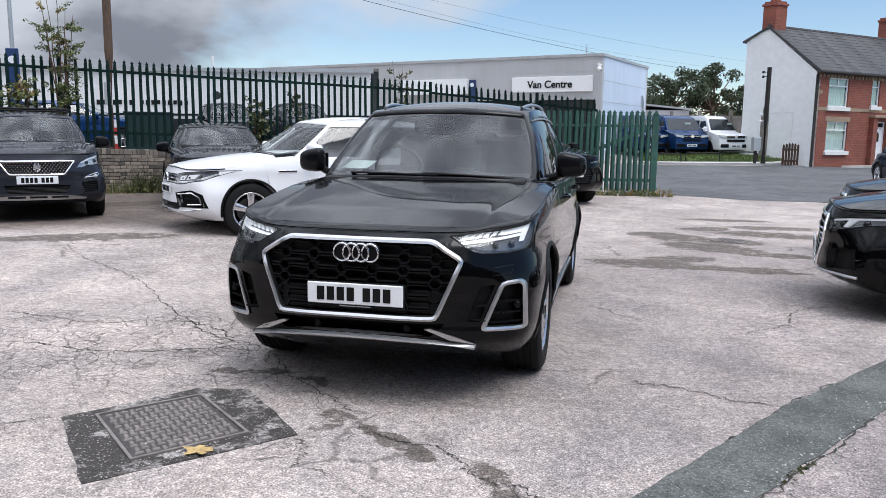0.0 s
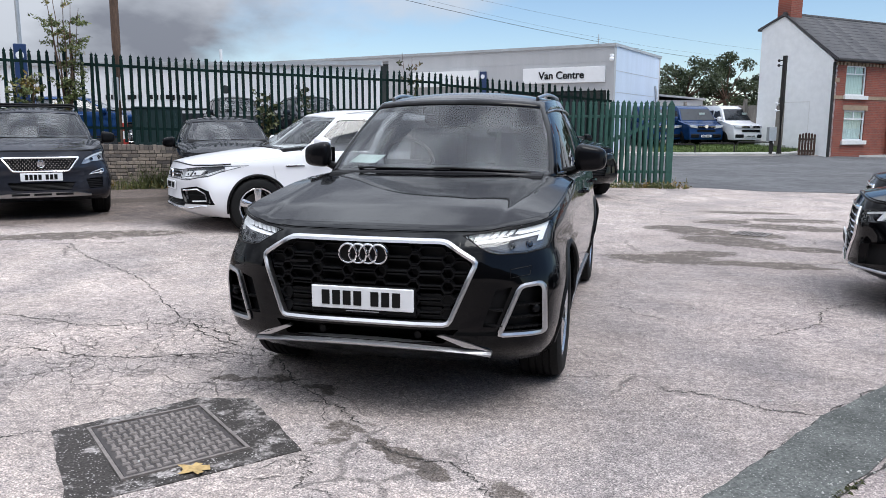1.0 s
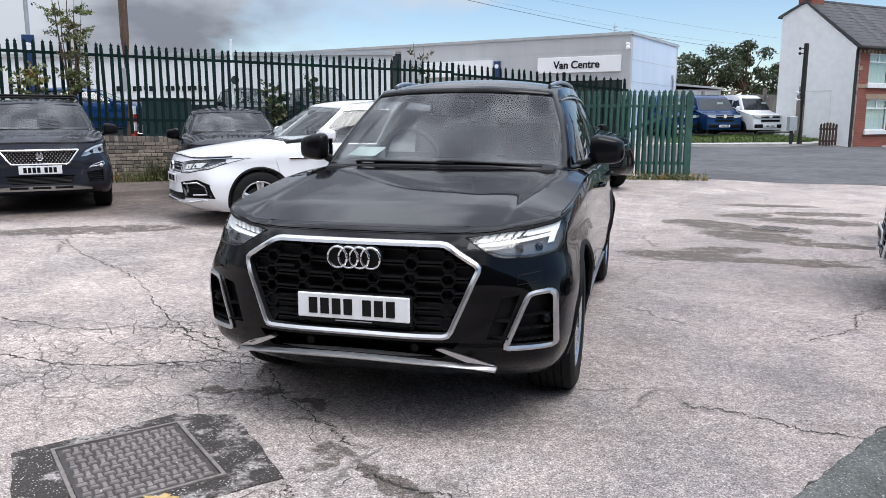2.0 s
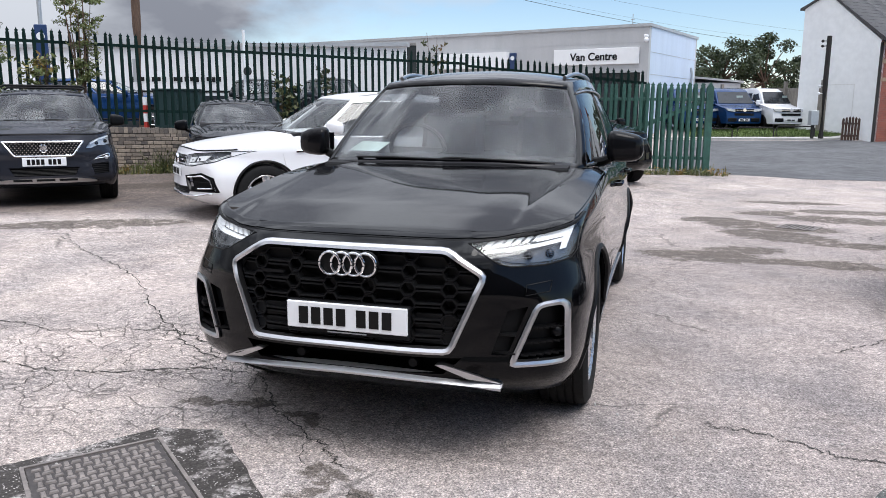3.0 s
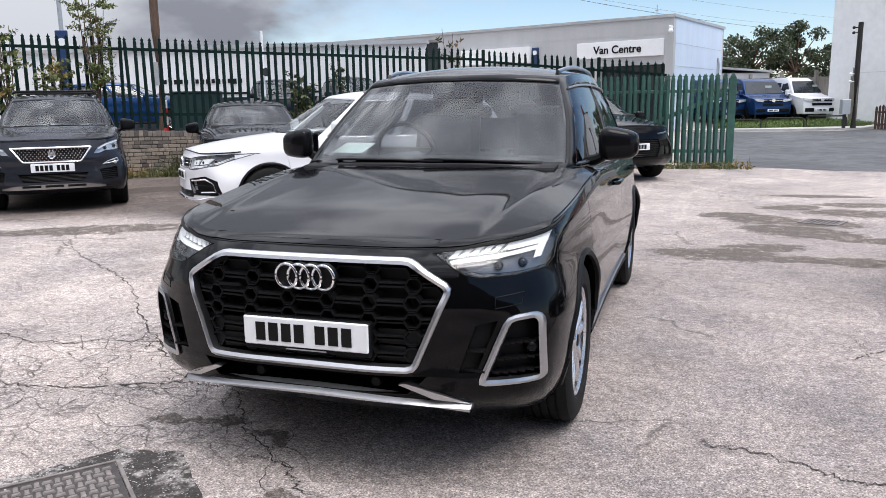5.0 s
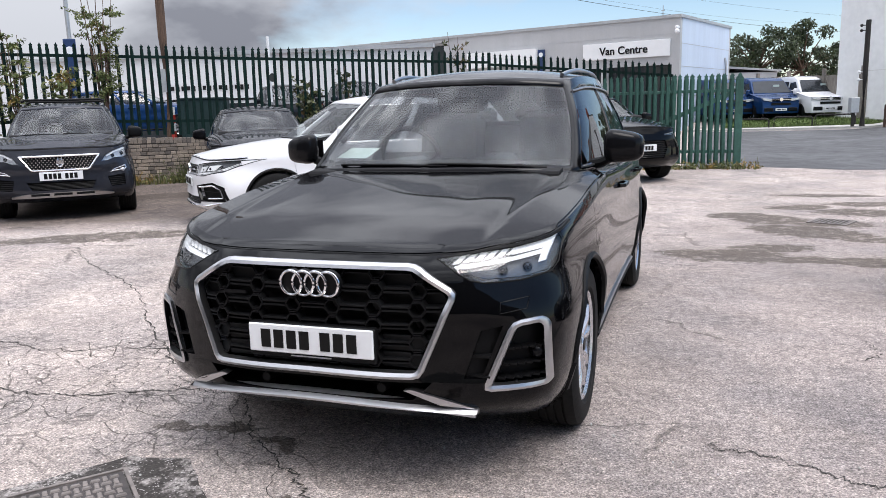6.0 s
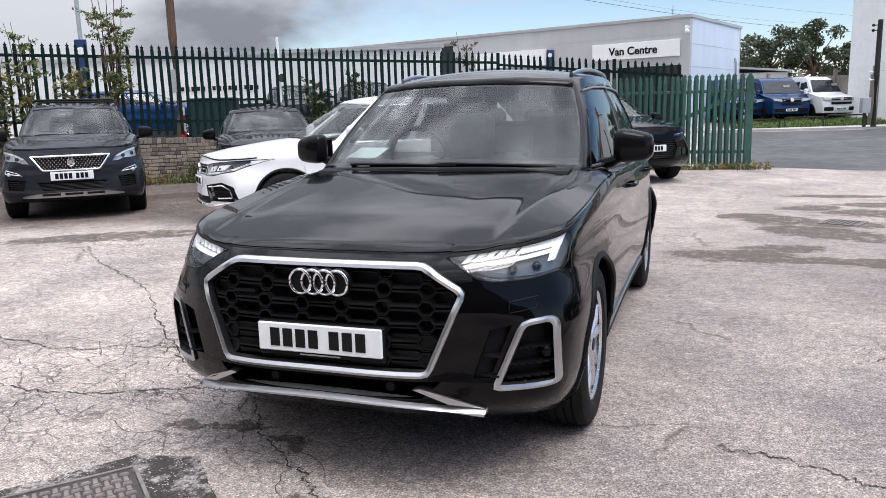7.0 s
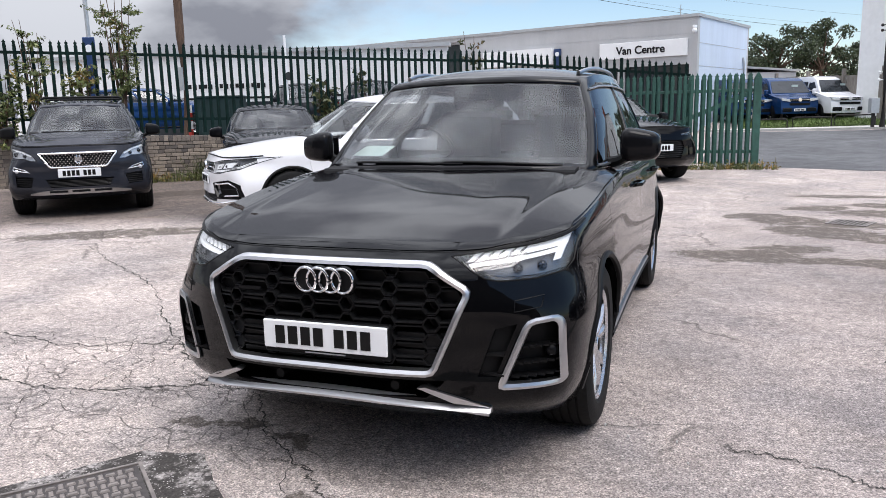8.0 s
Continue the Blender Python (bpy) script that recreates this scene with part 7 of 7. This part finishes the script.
part("shaft", bm, M_POLEDARK, dp)
for z in (3.95, 3.75, 2.15, 1.85):
    bm = bmesh.new()
    tube(bm, [(-.20, 0, z), (.05, 0, z)], .02, 6)
    bmesh.ops.create_uvsphere(bm, u_segments=10, v_segments=7, radius=.06, matrix=pose(-.22, 0, z))
    part("insulator", bm, M_SIGN if z < 3 else M_POLEDARK, dp)
mb = thing("meter_box", rotz(7.05, 32.35, .3, 20), "pale grey steel cabinet beside the pole", "cabinet")
part("body", boxes(((-.17, -.12, .55), (.17, .12, 1.15)), bevel=.015), M_GALV, mb)
part("stand", boxes(((-.05, -.05, 0), (.05, .05, .55))), M_POLEDARK, mb)

# shed between the building and the vans
sd = thing("low_shed", Matrix.Translation((1.9, 42.6, .5)) @ Matrix.Rotation(radians(12), 4, "Z"), "low pale metal shed with a shallow roof", "shed")
part("wall", boxes(((0, 0, 0), (3.2, 6, 2.45))), M_CLAD, sd)
bm = bmesh.new()
prism(bm, [(-.1, 2.75), (3.35, 2.45), (3.35, 2.55), (-.1, 2.86)], "y", -.1, 6.1)
part("roof", bm, M_COPING, sd)


# ---- trees ----
def leaf_cloud(bm, centre, radius, count, size, rng, squash=.75):
    for _ in range(count):
        d = Vector((rng.gauss(0, 1), rng.gauss(0, 1), rng.gauss(0, 1)))
        d.normalize()
        p = centre + Vector((d.x, d.y, d.z * squash)) * radius * rng.random() ** .45
        u = Vector((rng.gauss(0, 1), rng.gauss(0, 1), rng.gauss(0, 1))).normalized()
        v = u.cross(Vector((rng.gauss(0, 1), rng.gauss(0, 1), rng.gauss(0, 1)))).normalized()
        s = size * rng.uniform(.6, 1.3)
        a = bm.verts.new(p - u * s)
        b = bm.verts.new(p + v * s * .45)
        c = bm.verts.new(p + u * s)
        e = bm.verts.new(p - v * s * .45)
        bm.faces.new((a, b, c, e))


def far_tree(x, y, z, h, spread, seed, clumps=26, leaves=210, size=.12):
    rng = random.Random(seed)
    root = thing("oak_tree", pose(x, y, z), "dark green leafy oak tree beyond the vans", "tree", "trees beyond the vans")
    bm = bmesh.new()
    tube(bm, [(0, 0, 0), (.1, 0, h * .25), (.05, .1, h * .5)], .28, 9, taper=.6)
    part("trunk", bm, M_BARK, root)
    crown = bmesh.new()
    limbs = bmesh.new()
    for k in range(clumps):
        a = rng.uniform(0, math.tau)
        r = spread * rng.random() ** .6
        zz = h * rng.uniform(.38, .95) - (r / spread) ** 2 * h * .18
        c = Vector((r * math.cos(a), r * math.sin(a) * .7, zz))
        leaf_cloud(crown, c, spread * rng.uniform(.22, .36), leaves, size, rng)
        tube(limbs, [(0.05, .1, h * .45), tuple(Vector((0, 0, h * .45)).lerp(c, .6) + Vector((0, 0, .15))), tuple(c)], .06, 5, taper=.3)
    part("limb", limbs, M_BARK, root)
    part("crown", crown, M_LEAF, root)


far_tree(4.6, 54, .4, 6.6, 2.3, 3, 30)
far_tree(7.6, 56, .4, 6.5, 2.3, 4, 30)
far_tree(2.6, 57, .4, 5.0, 1.7, 5, 18)
far_tree(9.6, 58, .4, 5.0, 1.6, 6, 16)


def sapling(x, y, z, h, seed, stems, leaves, label, name="sapling", mat=None, size=.05, spread=.55, low=.25):
    """Thin stems with twigs and loose leaves."""
    rng = random.Random(seed)
    root = thing(name, pose(x, y, z), label, "tree" if name == "sapling" else "shrub")
    crown = bmesh.new()
    for k in range(stems):
        bm = bmesh.new()
        a = rng.uniform(0, math.tau)
        lean = rng.uniform(.06, .22) * spread / .55
        pts = []
        hh = h * rng.uniform(.72, 1.0)
        for t in np.linspace(0, 1, 9):
            pts.append((math.cos(a) * lean * t * hh * .6 + rng.gauss(0, .012), math.sin(a) * lean * t * hh * .6 + rng.gauss(0, .012), hh * t))
        tube(bm, pts, .014 + .004 * h / 3, 6, taper=.25)
        for _ in range(12):
            t = rng.uniform(low, .97)
            i = int(t * 8)
            p = Vector(pts[i])
            b = rng.uniform(0, math.tau)
            d = Vector((math.cos(b), math.sin(b), rng.uniform(.15, .8))).normalized() * rng.uniform(.2, .6) * spread
            tube(bm, [tuple(p), tuple(p + d * .5 + Vector((0, 0, .02))), tuple(p + d)], .005, 4, taper=.4)
            for _ in range(leaves):
                q = p + d * rng.uniform(.25, 1.1)
                leaf_cloud(crown, q, .07, 1, size, rng)
        part("stem", bm, M_BARK, root)
    part("crown", crown, mat or M_LEAF2, root)
    return root


sapling(-9.62, 9.7, 1.0, 3.2, 11, 7, 34, "slim young tree with sparse yellowing leaves behind the fence", low=.3, size=.033, spread=.66)
sapling(-10.75, 8.75, .9, 2.6, 12, 4, 16, "thin shrub with yellow-green leaves growing through the fence", low=.2, size=.045, spread=.7)
sapling(-10.2, 9.35, .9, 1.7, 13, 6, 16, "leafy shrub against the palisade fence", "shrub", M_LEAF2, .05, .75, .1)
sapling(-11.3, 8.4, .9, 1.9, 14, 6, 16, "leafy shrub against the palisade fence", "shrub", M_LEAF2, .05, .75, .1)
sapling(-6.75, 12.55, .5, 1.9, 15, 6, 12, "wiry shrub with brown and green leaves at the fence", "shrub", M_IVY, .06, .6, .15)
sapling(-6.1, 13.1, .5, 2.3, 16, 4, 8, "wiry shrub with brown and green leaves at the fence", "shrub", M_IVY, .055, .5, .2)
sapling(-4.0, 14.75, .6, 2.6, 17, 3, 5, "bare arching shrub reaching over the fence", "shrub", M_IVY, .06, .5, .5)

# telegraph pole
tp = thing("telegraph_pole", pose(-13.5, 16.5, .7), "brown weathered wooden telegraph pole with a notice plate", "pole")
bm = bmesh.new()
tube(bm, [(0, 0, 0), (0, 0, 3), (.02, 0, 8.5)], .13, 14, taper=.85)
part("shaft", bm, M_BARK, tp)
part("notice_plate", boxes(((-.10, -.165, 1.45), (.10, -.13, 2.1))), M_GALV, tp)


def cable(a, b, sag, r, label):
    a, b = Vector(a), Vector(b)
    bm = bmesh.new()
    tube(bm, [tuple(a.lerp(b, t) - Vector((0, 0, sag * 4 * t * (1 - t)))) for t in np.linspace(0, 1, 25)], r, 5)
    tagged(part("overhead_cable", bm, M_POLEDARK), label, "cable", "overhead cables")


cable((-13.545, 25.041, 7.764), (10.901, 63.686, 6.377), .55, .011, "thin black overhead cable crossing the sky")
cable((-13.73, 30.3, 8.59), (7.52, 60.9, 6.93), .5, .005, "thin grey overhead cable crossing the sky")
cable((-12.73, 30.57, 8.73), (14.03, 62.4, 7.0), .5, .005, "thin grey overhead cable crossing the sky")

# ---- seen through the fence ----
YARD_Z = .80
yard = part("raised_forecourt", boxes(((-14, .6, .0), (8.0, 9.5, YARD_Z))), M_ROAD)
yard.matrix_world = wall_m
tagged(yard, "raised tarmac forecourt behind the brick wall", "forecourt", kind="structure")
ps = thing("pylon_sign", rotz(-16.2, 15.8, 0, 30), "dark blue dealer sign on a tall grey pole", "sign")
bm = bmesh.new()
tube(bm, [(0, 0, 0), (0, 0, 7)], .06, 10)
part("pole", bm, M_GALV, ps)
part("panel", boxes(((-.17, -.10, 1.2), (.17, -.03, 3.75)), bevel=.02), M_BANNER, ps)
bm = bmesh.new()
bmesh.ops.create_cone(bm, cap_ends=True, segments=24, radius1=.11, radius2=.11, depth=.03, matrix=pose(0, -.11, 3.42, 90))
part("sign_disc", bm, M_SIGN, ps)
gc = thing("skip_container", rotz(-12.3, 16.6, YARD_Z, 28), "dark green steel container standing behind the fence", "container")
part("body", boxes(((-.62, -.6, 0), (.62, .6, 1.10)), bevel=.02), M_CONTAINER, gc)
for k in range(5):
    part("rib", boxes(((-.57 + k * .26, -.63, .08), (-.51 + k * .26, -.60, 1.02))), M_CONTAINER, gc)
part("lid", boxes(((-.66, -.64, 1.10), (.66, .64, 1.15)), bevel=.01), M_CONTAINER, gc)
mp = thing("marker_post", pose(-13.0, 16.0, YARD_Z), "red and white marker post", "post")
for k in range(4):
    part("band", boxes(((-.05, -.05, k * .23), (.05, .05, k * .23 + .23))), M_RED if k % 2 == 0 else M_SIGN, mp)
fp = thing("flag_pole", pose(-11.5, 18.9, YARD_Z), "white pole with a round dealer disc", "pole")
bm = bmesh.new()
tube(bm, [(0, 0, 0), (0, 0, 3.0)], .045, 10)
part("shaft", bm, M_SIGN, fp)
bm = bmesh.new()
bmesh.ops.create_cone(bm, cap_ends=True, segments=28, radius1=.13, radius2=.13, depth=.05, matrix=pose(.16, -.1, 1.75, 90))
part("disc", bm, M_DARKGLASS, fp)
lw = thing("showroom_wall", Matrix.Translation((-17.8, 23.8, 0)) @ Matrix.Rotation(radians(10), 4, "Z"), "long low white showroom wall with a lettered band behind the fence", "building")
part("wall", boxes(((-9, 0, 0), (9.5, .3, 3.75))), M_CLADWHITE, lw)
part("eaves", boxes(((-9.1, -.12, 3.75), (9.6, .3, 3.9))), M_COPING, lw)
part("band", boxes(((-9, -.03, 2.02), (9.5, -.004, 2.1))), M_TEXT, lw)
for k in range(17):
    if k != 7:
        part("character_bar", boxes(((-1.55 + k * .225, -.03, 2.42 + .02 * (k % 3)), (-1.42 + k * .225, -.004, 2.62))), M_TEXT, lw)
part("opening", boxes(((-6, -.03, 0), (9, -.006, 1.9))), M_DARKGLASS, lw)


def small_car(x, y, turn, mat, label, roof=1.5, lift=.25):
    sh = Shape(w=.95, l=.93, h=.97, blunt=.85, roof=roof, axle=(.86, 3.4), track=.77, wheel=.33, fine=False)
    return car("hatchback_car", rotz(x, y, (gz(x, y) if lift == 0 else lift), turn), sh, mat, label, [], seams=False, arch=.35, tint=True, mirrors=(.96, 1.6, 1.05, mat))


YARD_LIFT = YARD_Z
small_car(9.55, 22.3, 184, M_DARKCAR, "dark car with red tail lamps beside the road", 1.5, 0.0)
small_car(-13.6, 18.5, 128, M_BLUEVAN, "blue car parked behind the palisade fence", 1.5, YARD_LIFT)
small_car(-10.4, 18.6, 40, M_DARKCAR, "dark car parked behind the palisade fence", 1.6, YARD_LIFT)
small_car(-7.6, 18.4, 40, M_GREYCAR, "grey car parked behind the palisade fence", 1.6, YARD_LIFT)

# ---- manhole cover ----
mc = [Vector((-1.204, -.488, 0)), Vector((-.743, -.938, 0)), Vector((-.361, -.515, 0)), Vector((-.890, -.057, 0))]
cx = (mc[3] - mc[0]).normalized()
cy = (mc[1] - mc[0]).normalized()
lx, ly = (mc[3] - mc[0]).length * 1.02, (mc[1] - mc[0]).length * 1.02
M_IRON_DARK = plain("dark_cast_iron", (0.055, 0.047, 0.045), 0.6, metal=0.2, scale=30, vary=0.4, bump=0.3)
cm = Matrix((( cx.x, cy.x, 0, mc[0].x), (cx.y, cy.y, 0, mc[0].y), (0, 0, 1, .006), (0, 0, 0, 1)))
cover = thing("manhole_cover", cm, "rusty cast iron manhole cover with raised tread blocks", "manhole cover")
part("frame", boxes(((0, 0, -.02), (lx, .015, .007)), ((0, ly - .015, -.02), (lx, ly, .007)), ((0, .015, -.02), (.015, ly - .015, .007)), ((lx - .015, .015, -.02), (lx, ly - .015, .007))), M_IRON, cover)
part("plate", boxes(((.020, .020, -.02), (lx - .020, ly - .020, .001))), M_IRON_DARK, cover)
lug = bpy.data.meshes.new("tread_block")
b = bmesh.new()
prism(b, [(-.013, -.011), (.013, -.011), (.013, .011), (-.013, .011)], "z", 0, .006)
for v in b.verts:
    if v.co.z > .003:
        v.co.x *= .75
        v.co.y *= .75
b.to_mesh(lug)
b.free()
lug.materials.append(M_IRON)
nx, ny = 13, 13
for i in range(nx):
    for j in range(ny):
        o = new("tread_block", lug)
        o.parent = cover
        o.location = (.055 + (lx - .11) * i / (nx - 1), .055 + (ly - .11) * j / (ny - 1), .001)
        o.rotation_euler = (0, 0, math.pi / 2 if (i + j) % 2 else 0)
        o.scale = (1.5 * random.uniform(.85, 1.1), .9, 1)

# drain grating in the yard
dg_ = thing("drain_grating", rotz(2.84, 7.46, gz(2.84, 7.46) + .005, -25), "dark iron drain grating set in the yard", "drain")
part("frame", boxes(((-.22, -.2, -.02), (.22, -.17, .006)), ((-.22, .17, -.02), (.22, .2, .006)), ((-.22, -.17, -.02), (-.19, .17, .006)), ((.19, -.17, -.02), (.22, .17, .006))), M_IRON, dg_)
part("sump", boxes(((-.19, -.17, -.02), (.19, .17, -.004))), M_CRACK, dg_)
for k in range(7):
    part("bar", boxes(((-.17 + k * .054, -.17, -.004), (-.15 + k * .054, .17, .005))), M_IRON, dg_)


# ---- cracks ----
def crack(pts, width, seed, label, branch=0.0):
    rng = random.Random(seed)
    p = catmull(pts, len(pts) * 26)
    bm = bmesh.new()

    def ribbon(path, w):
        prev = None
        wob = 0.0
        for i, (x, y) in enumerate(path):
            a = path[max(0, i - 1)]
            b = path[min(len(path) - 1, i + 1)]
            d = np.array(b) - np.array(a)
            d = d / max(1e-6, np.linalg.norm(d))
            wob = wob * .7 + rng.gauss(0, .011)
            q = np.array((x, y)) + np.array((-d[1], d[0])) * wob
            ww = w * rng.uniform(.25, 1.5) * min(1, (i + 1) / 6, (len(path) - i) / 6)
            z = gz(q[0], q[1]) + .0035
            cur = [bm.verts.new((q[0] - d[1] * ww, q[1] + d[0] * ww, z)), bm.verts.new((q[0] + d[1] * ww, q[1] - d[0] * ww, z))]
            if prev:
                bm.faces.new((prev[0], prev[1], cur[1], cur[0]))
            prev = cur
    ribbon(p, width)
    n = int(len(p) * branch)
    for _ in range(n):
        i = rng.randrange(5, len(p) - 5)
        a = rng.uniform(0, math.tau)
        L = rng.uniform(.10, .45)
        q = [p[i]]
        for k in range(9):
            a += rng.gauss(0, .35)
            q.append(q[-1] + np.array((math.cos(a), math.sin(a))) * L / 9)
        ribbon(q, width * .55)
    bmesh.ops.recalc_face_normals(bm, faces=bm.faces)
    tagged(part("crack", bm, M_CRACK), label, "crack", "yard cracks", "structure")


crack([(-4.9, 3.75), (-4.1, 3.24), (-3.27, 2.76), (-2.2, 1.73), (-1.49, 1.10), (-.91, .82), (-.57, .41), (-.15, .07), (.02, -.12)], .0045, 1, "long branching crack in the tarmac filled with dirt", .16)
crack([(.10, -.25), (.31, -.37), (.61, -.49), (.82, -.70), (1.07, -.80), (1.3, -1.3)], .004, 2, "dirt-filled crack in the tarmac", .08)
crack([(1.46, .83), (1.50, .76), (1.75, .72), (1.95, .60), (2.21, .55)], .005, 3, "thin crack running to the newer tarmac strip", .0)
crack([(-3.6, .3), (-2.6, .55), (-1.9, .5), (-1.3, .75), (-.9, .8)], .005, 4, "fine crack in the tarmac", .2)
crack([(-3.4, 1.3), (-2.5, 1.15), (-1.8, 1.35), (-1.2, 1.0)], .005, 5, "fine crack in the tarmac", .2)
crack([(-2.3, -.9), (-1.7, -.75), (-1.37, -.55)], .004, 6, "fine crack in the tarmac", .1)
crack([(-.12, -.45), (-.02, -.62), (.0, -.8)], .004, 7, "fine crack in the tarmac", .1)
crack([(3.05, 1.66), (2.21, .54), (1.42, -.72), (.6, -1.9)], .005, 8, "ragged joint beside the newer tarmac strip", .03)
crack([(2.76, .65), (1.91, -.59), (1.1, -1.8)], .005, 9, "ragged joint beside the newer tarmac strip", .0)
crack([(2.2, 2.1), (2.6, 2.5), (2.75, 3.0), (3.1, 3.3)], .004, 10, "fine crack in the tarmac", .1)

# fallen leaf, grit, weeds
lf = bmesh.new()
c0 = Vector((-.471, -.756, .012))
ring = []
for k in range(22):
    a = k * math.tau / 22
    r = .058 * (.62 + .55 * abs(math.cos(2.5 * a)) ** 1.5) * (1.25 if k % 2 else 1.0)
    ring.append(lf.verts.new(c0 + Vector((r * math.cos(a + .5), r * math.sin(a + .5) * .8, .004 + .004 * math.sin(3 * a)))))
mid = lf.verts.new(c0 + Vector((0, 0, .004)))
for k in range(22):
    lf.faces.new((mid, ring[k], ring[(k + 1) % 22]))
tagged(part("fallen_leaf", lf, M_LEAFLITTER), "curled dry yellow-brown leaf beside the manhole cover", "leaf")

bm = bmesh.new()
rng = random.Random(21)
for k in range(1500):
    x, y = rng.uniform(-5, 4.5), rng.uniform(-1.6, 9)
    if rng.random() < .35:
        t = rng.random()
        x, y = 1.1 + 1.75 * t + rng.gauss(0, .05), -1.8 + 2.6 * t + rng.gauss(0, .05)
    r = rng.uniform(.003, .009)
    bmesh.ops.create_icosphere(bm, subdivisions=1, radius=r, matrix=pose(x, y, gz(x, y) + .004 + r * .3, rng.uniform(0, 90), rng.uniform(0, 90), 0) @ Matrix.Diagonal((1, rng.uniform(.6, 1), .6, 1))) if k < 420 else None
tagged(part("loose_grit", bm, M_KERB), "small loose stones scattered on the tarmac", "grit", kind="stuff")


def weeds(x0, y0, x1, y1, n, h, seed, label, mat=None, wide=.18, leafy=True):
    rng = random.Random(seed)
    bm = bmesh.new()
    for _ in range(n):
        t = rng.random()
        x, y = x0 + (x1 - x0) * t + rng.gauss(0, wide), y0 + (y1 - y0) * t + rng.gauss(0, wide * .6)
        z = gz(x, y)
        hh = h * rng.uniform(.25, 1.2) * (1.4 if rng.random() < .1 else 1)
        a = rng.uniform(0, math.tau)
        s = Vector((math.cos(a), math.sin(a), 0)) * .012
        b = Vector((x, y, z))
        lean = Vector((rng.gauss(0, .25), rng.gauss(0, .25), 1)) * hh
        bm.faces.new([bm.verts.new(b - s), bm.verts.new(b + s), bm.verts.new(b + lean)])
        if leafy and rng.random() < .7:
            leaf_cloud(bm, b + lean * rng.uniform(.3, .9), .06, 2, .032, rng)
    tagged(part("weeds", bm, mat or M_WEED), label, "weeds", kind="stuff")


weeds(-9.6, 9.85, -7.4, 11.5, 420, .22, 31, "dry weeds and yellow flowers along the foot of the brick wall", None, .12)
weeds(-8.75, 10.55, -8.2, 11.0, 160, .5, 32, "tall wild plant growing against the brick wall", M_IVY, .10)
weeds(-.5, 13.55, 2.3, 13.9, 520, .16, 33, "grass and weeds under the green gate", None, .14)
weeds(2.0, -.45, 2.2, -.15, 90, .010, 34, "moss in the joint beside the tarmac strip", M_IVY, .016, False)

# ---- bricks of the low wall, last ----
brick_meshes = {}
for length in (.215, .1025):
    for k in range(3):
        me = bpy.data.meshes.new("brick")
        b = bmesh.new()
        box(b, (-length / 2, -.05, -.0325), (length / 2, .05, .0325), None, .006)
        for v in b.verts:
            v.co += Vector((random.gauss(0, .002), random.gauss(0, .002), random.gauss(0, .0015)))
        b.to_mesh(me)
        b.free()
        me.materials.append(M_WALLBRICK)
        brick_meshes[length, k] = me
rest = bmesh.new()
count = 0
for course in range(14):
    z = .04 + course * .0755
    u = W0 + (.05 if course % 2 else -.03)
    k = course
    while u < W1 - .2:
        length = .1025 if k % 2 or random.random() < .25 else .215
        k += 1
        mid = u + length / 2
        u += length + .011
        if z + .035 > .955 - .0205 * mid:
            continue
        proud = random.uniform(-.008, .008)
        if -1.4 < mid < 2.6 and count < 300:
            o = new("brick", brick_meshes[length, random.randrange(3)])
            o.parent = core
            o.location = (mid, -.095 + proud, z)
            o.rotation_euler = (random.gauss(0, .01), random.gauss(0, .008), random.gauss(0, .012))
            count += 1
        else:
            box(rest, (mid - length / 2, -.145 + proud, z - .0325), (mid + length / 2, -.06, z + .0325))
tagged(part("brick_rest", rest, M_WALLBRICK2, core), kind="stuff")
cap = bmesh.new()
for k in range(int((W1 - W0) / .085)):
    u = W0 + .04 + k * .085
    zt = 1.0 - .0205 * u
    box(cap, (u - .037, -.15, zt - .06), (u + .037, .08, zt + .045 + random.uniform(-.006, .006)))
tagged(part("coping_brick", cap, M_WALLBRICK2, core), kind="stuff")
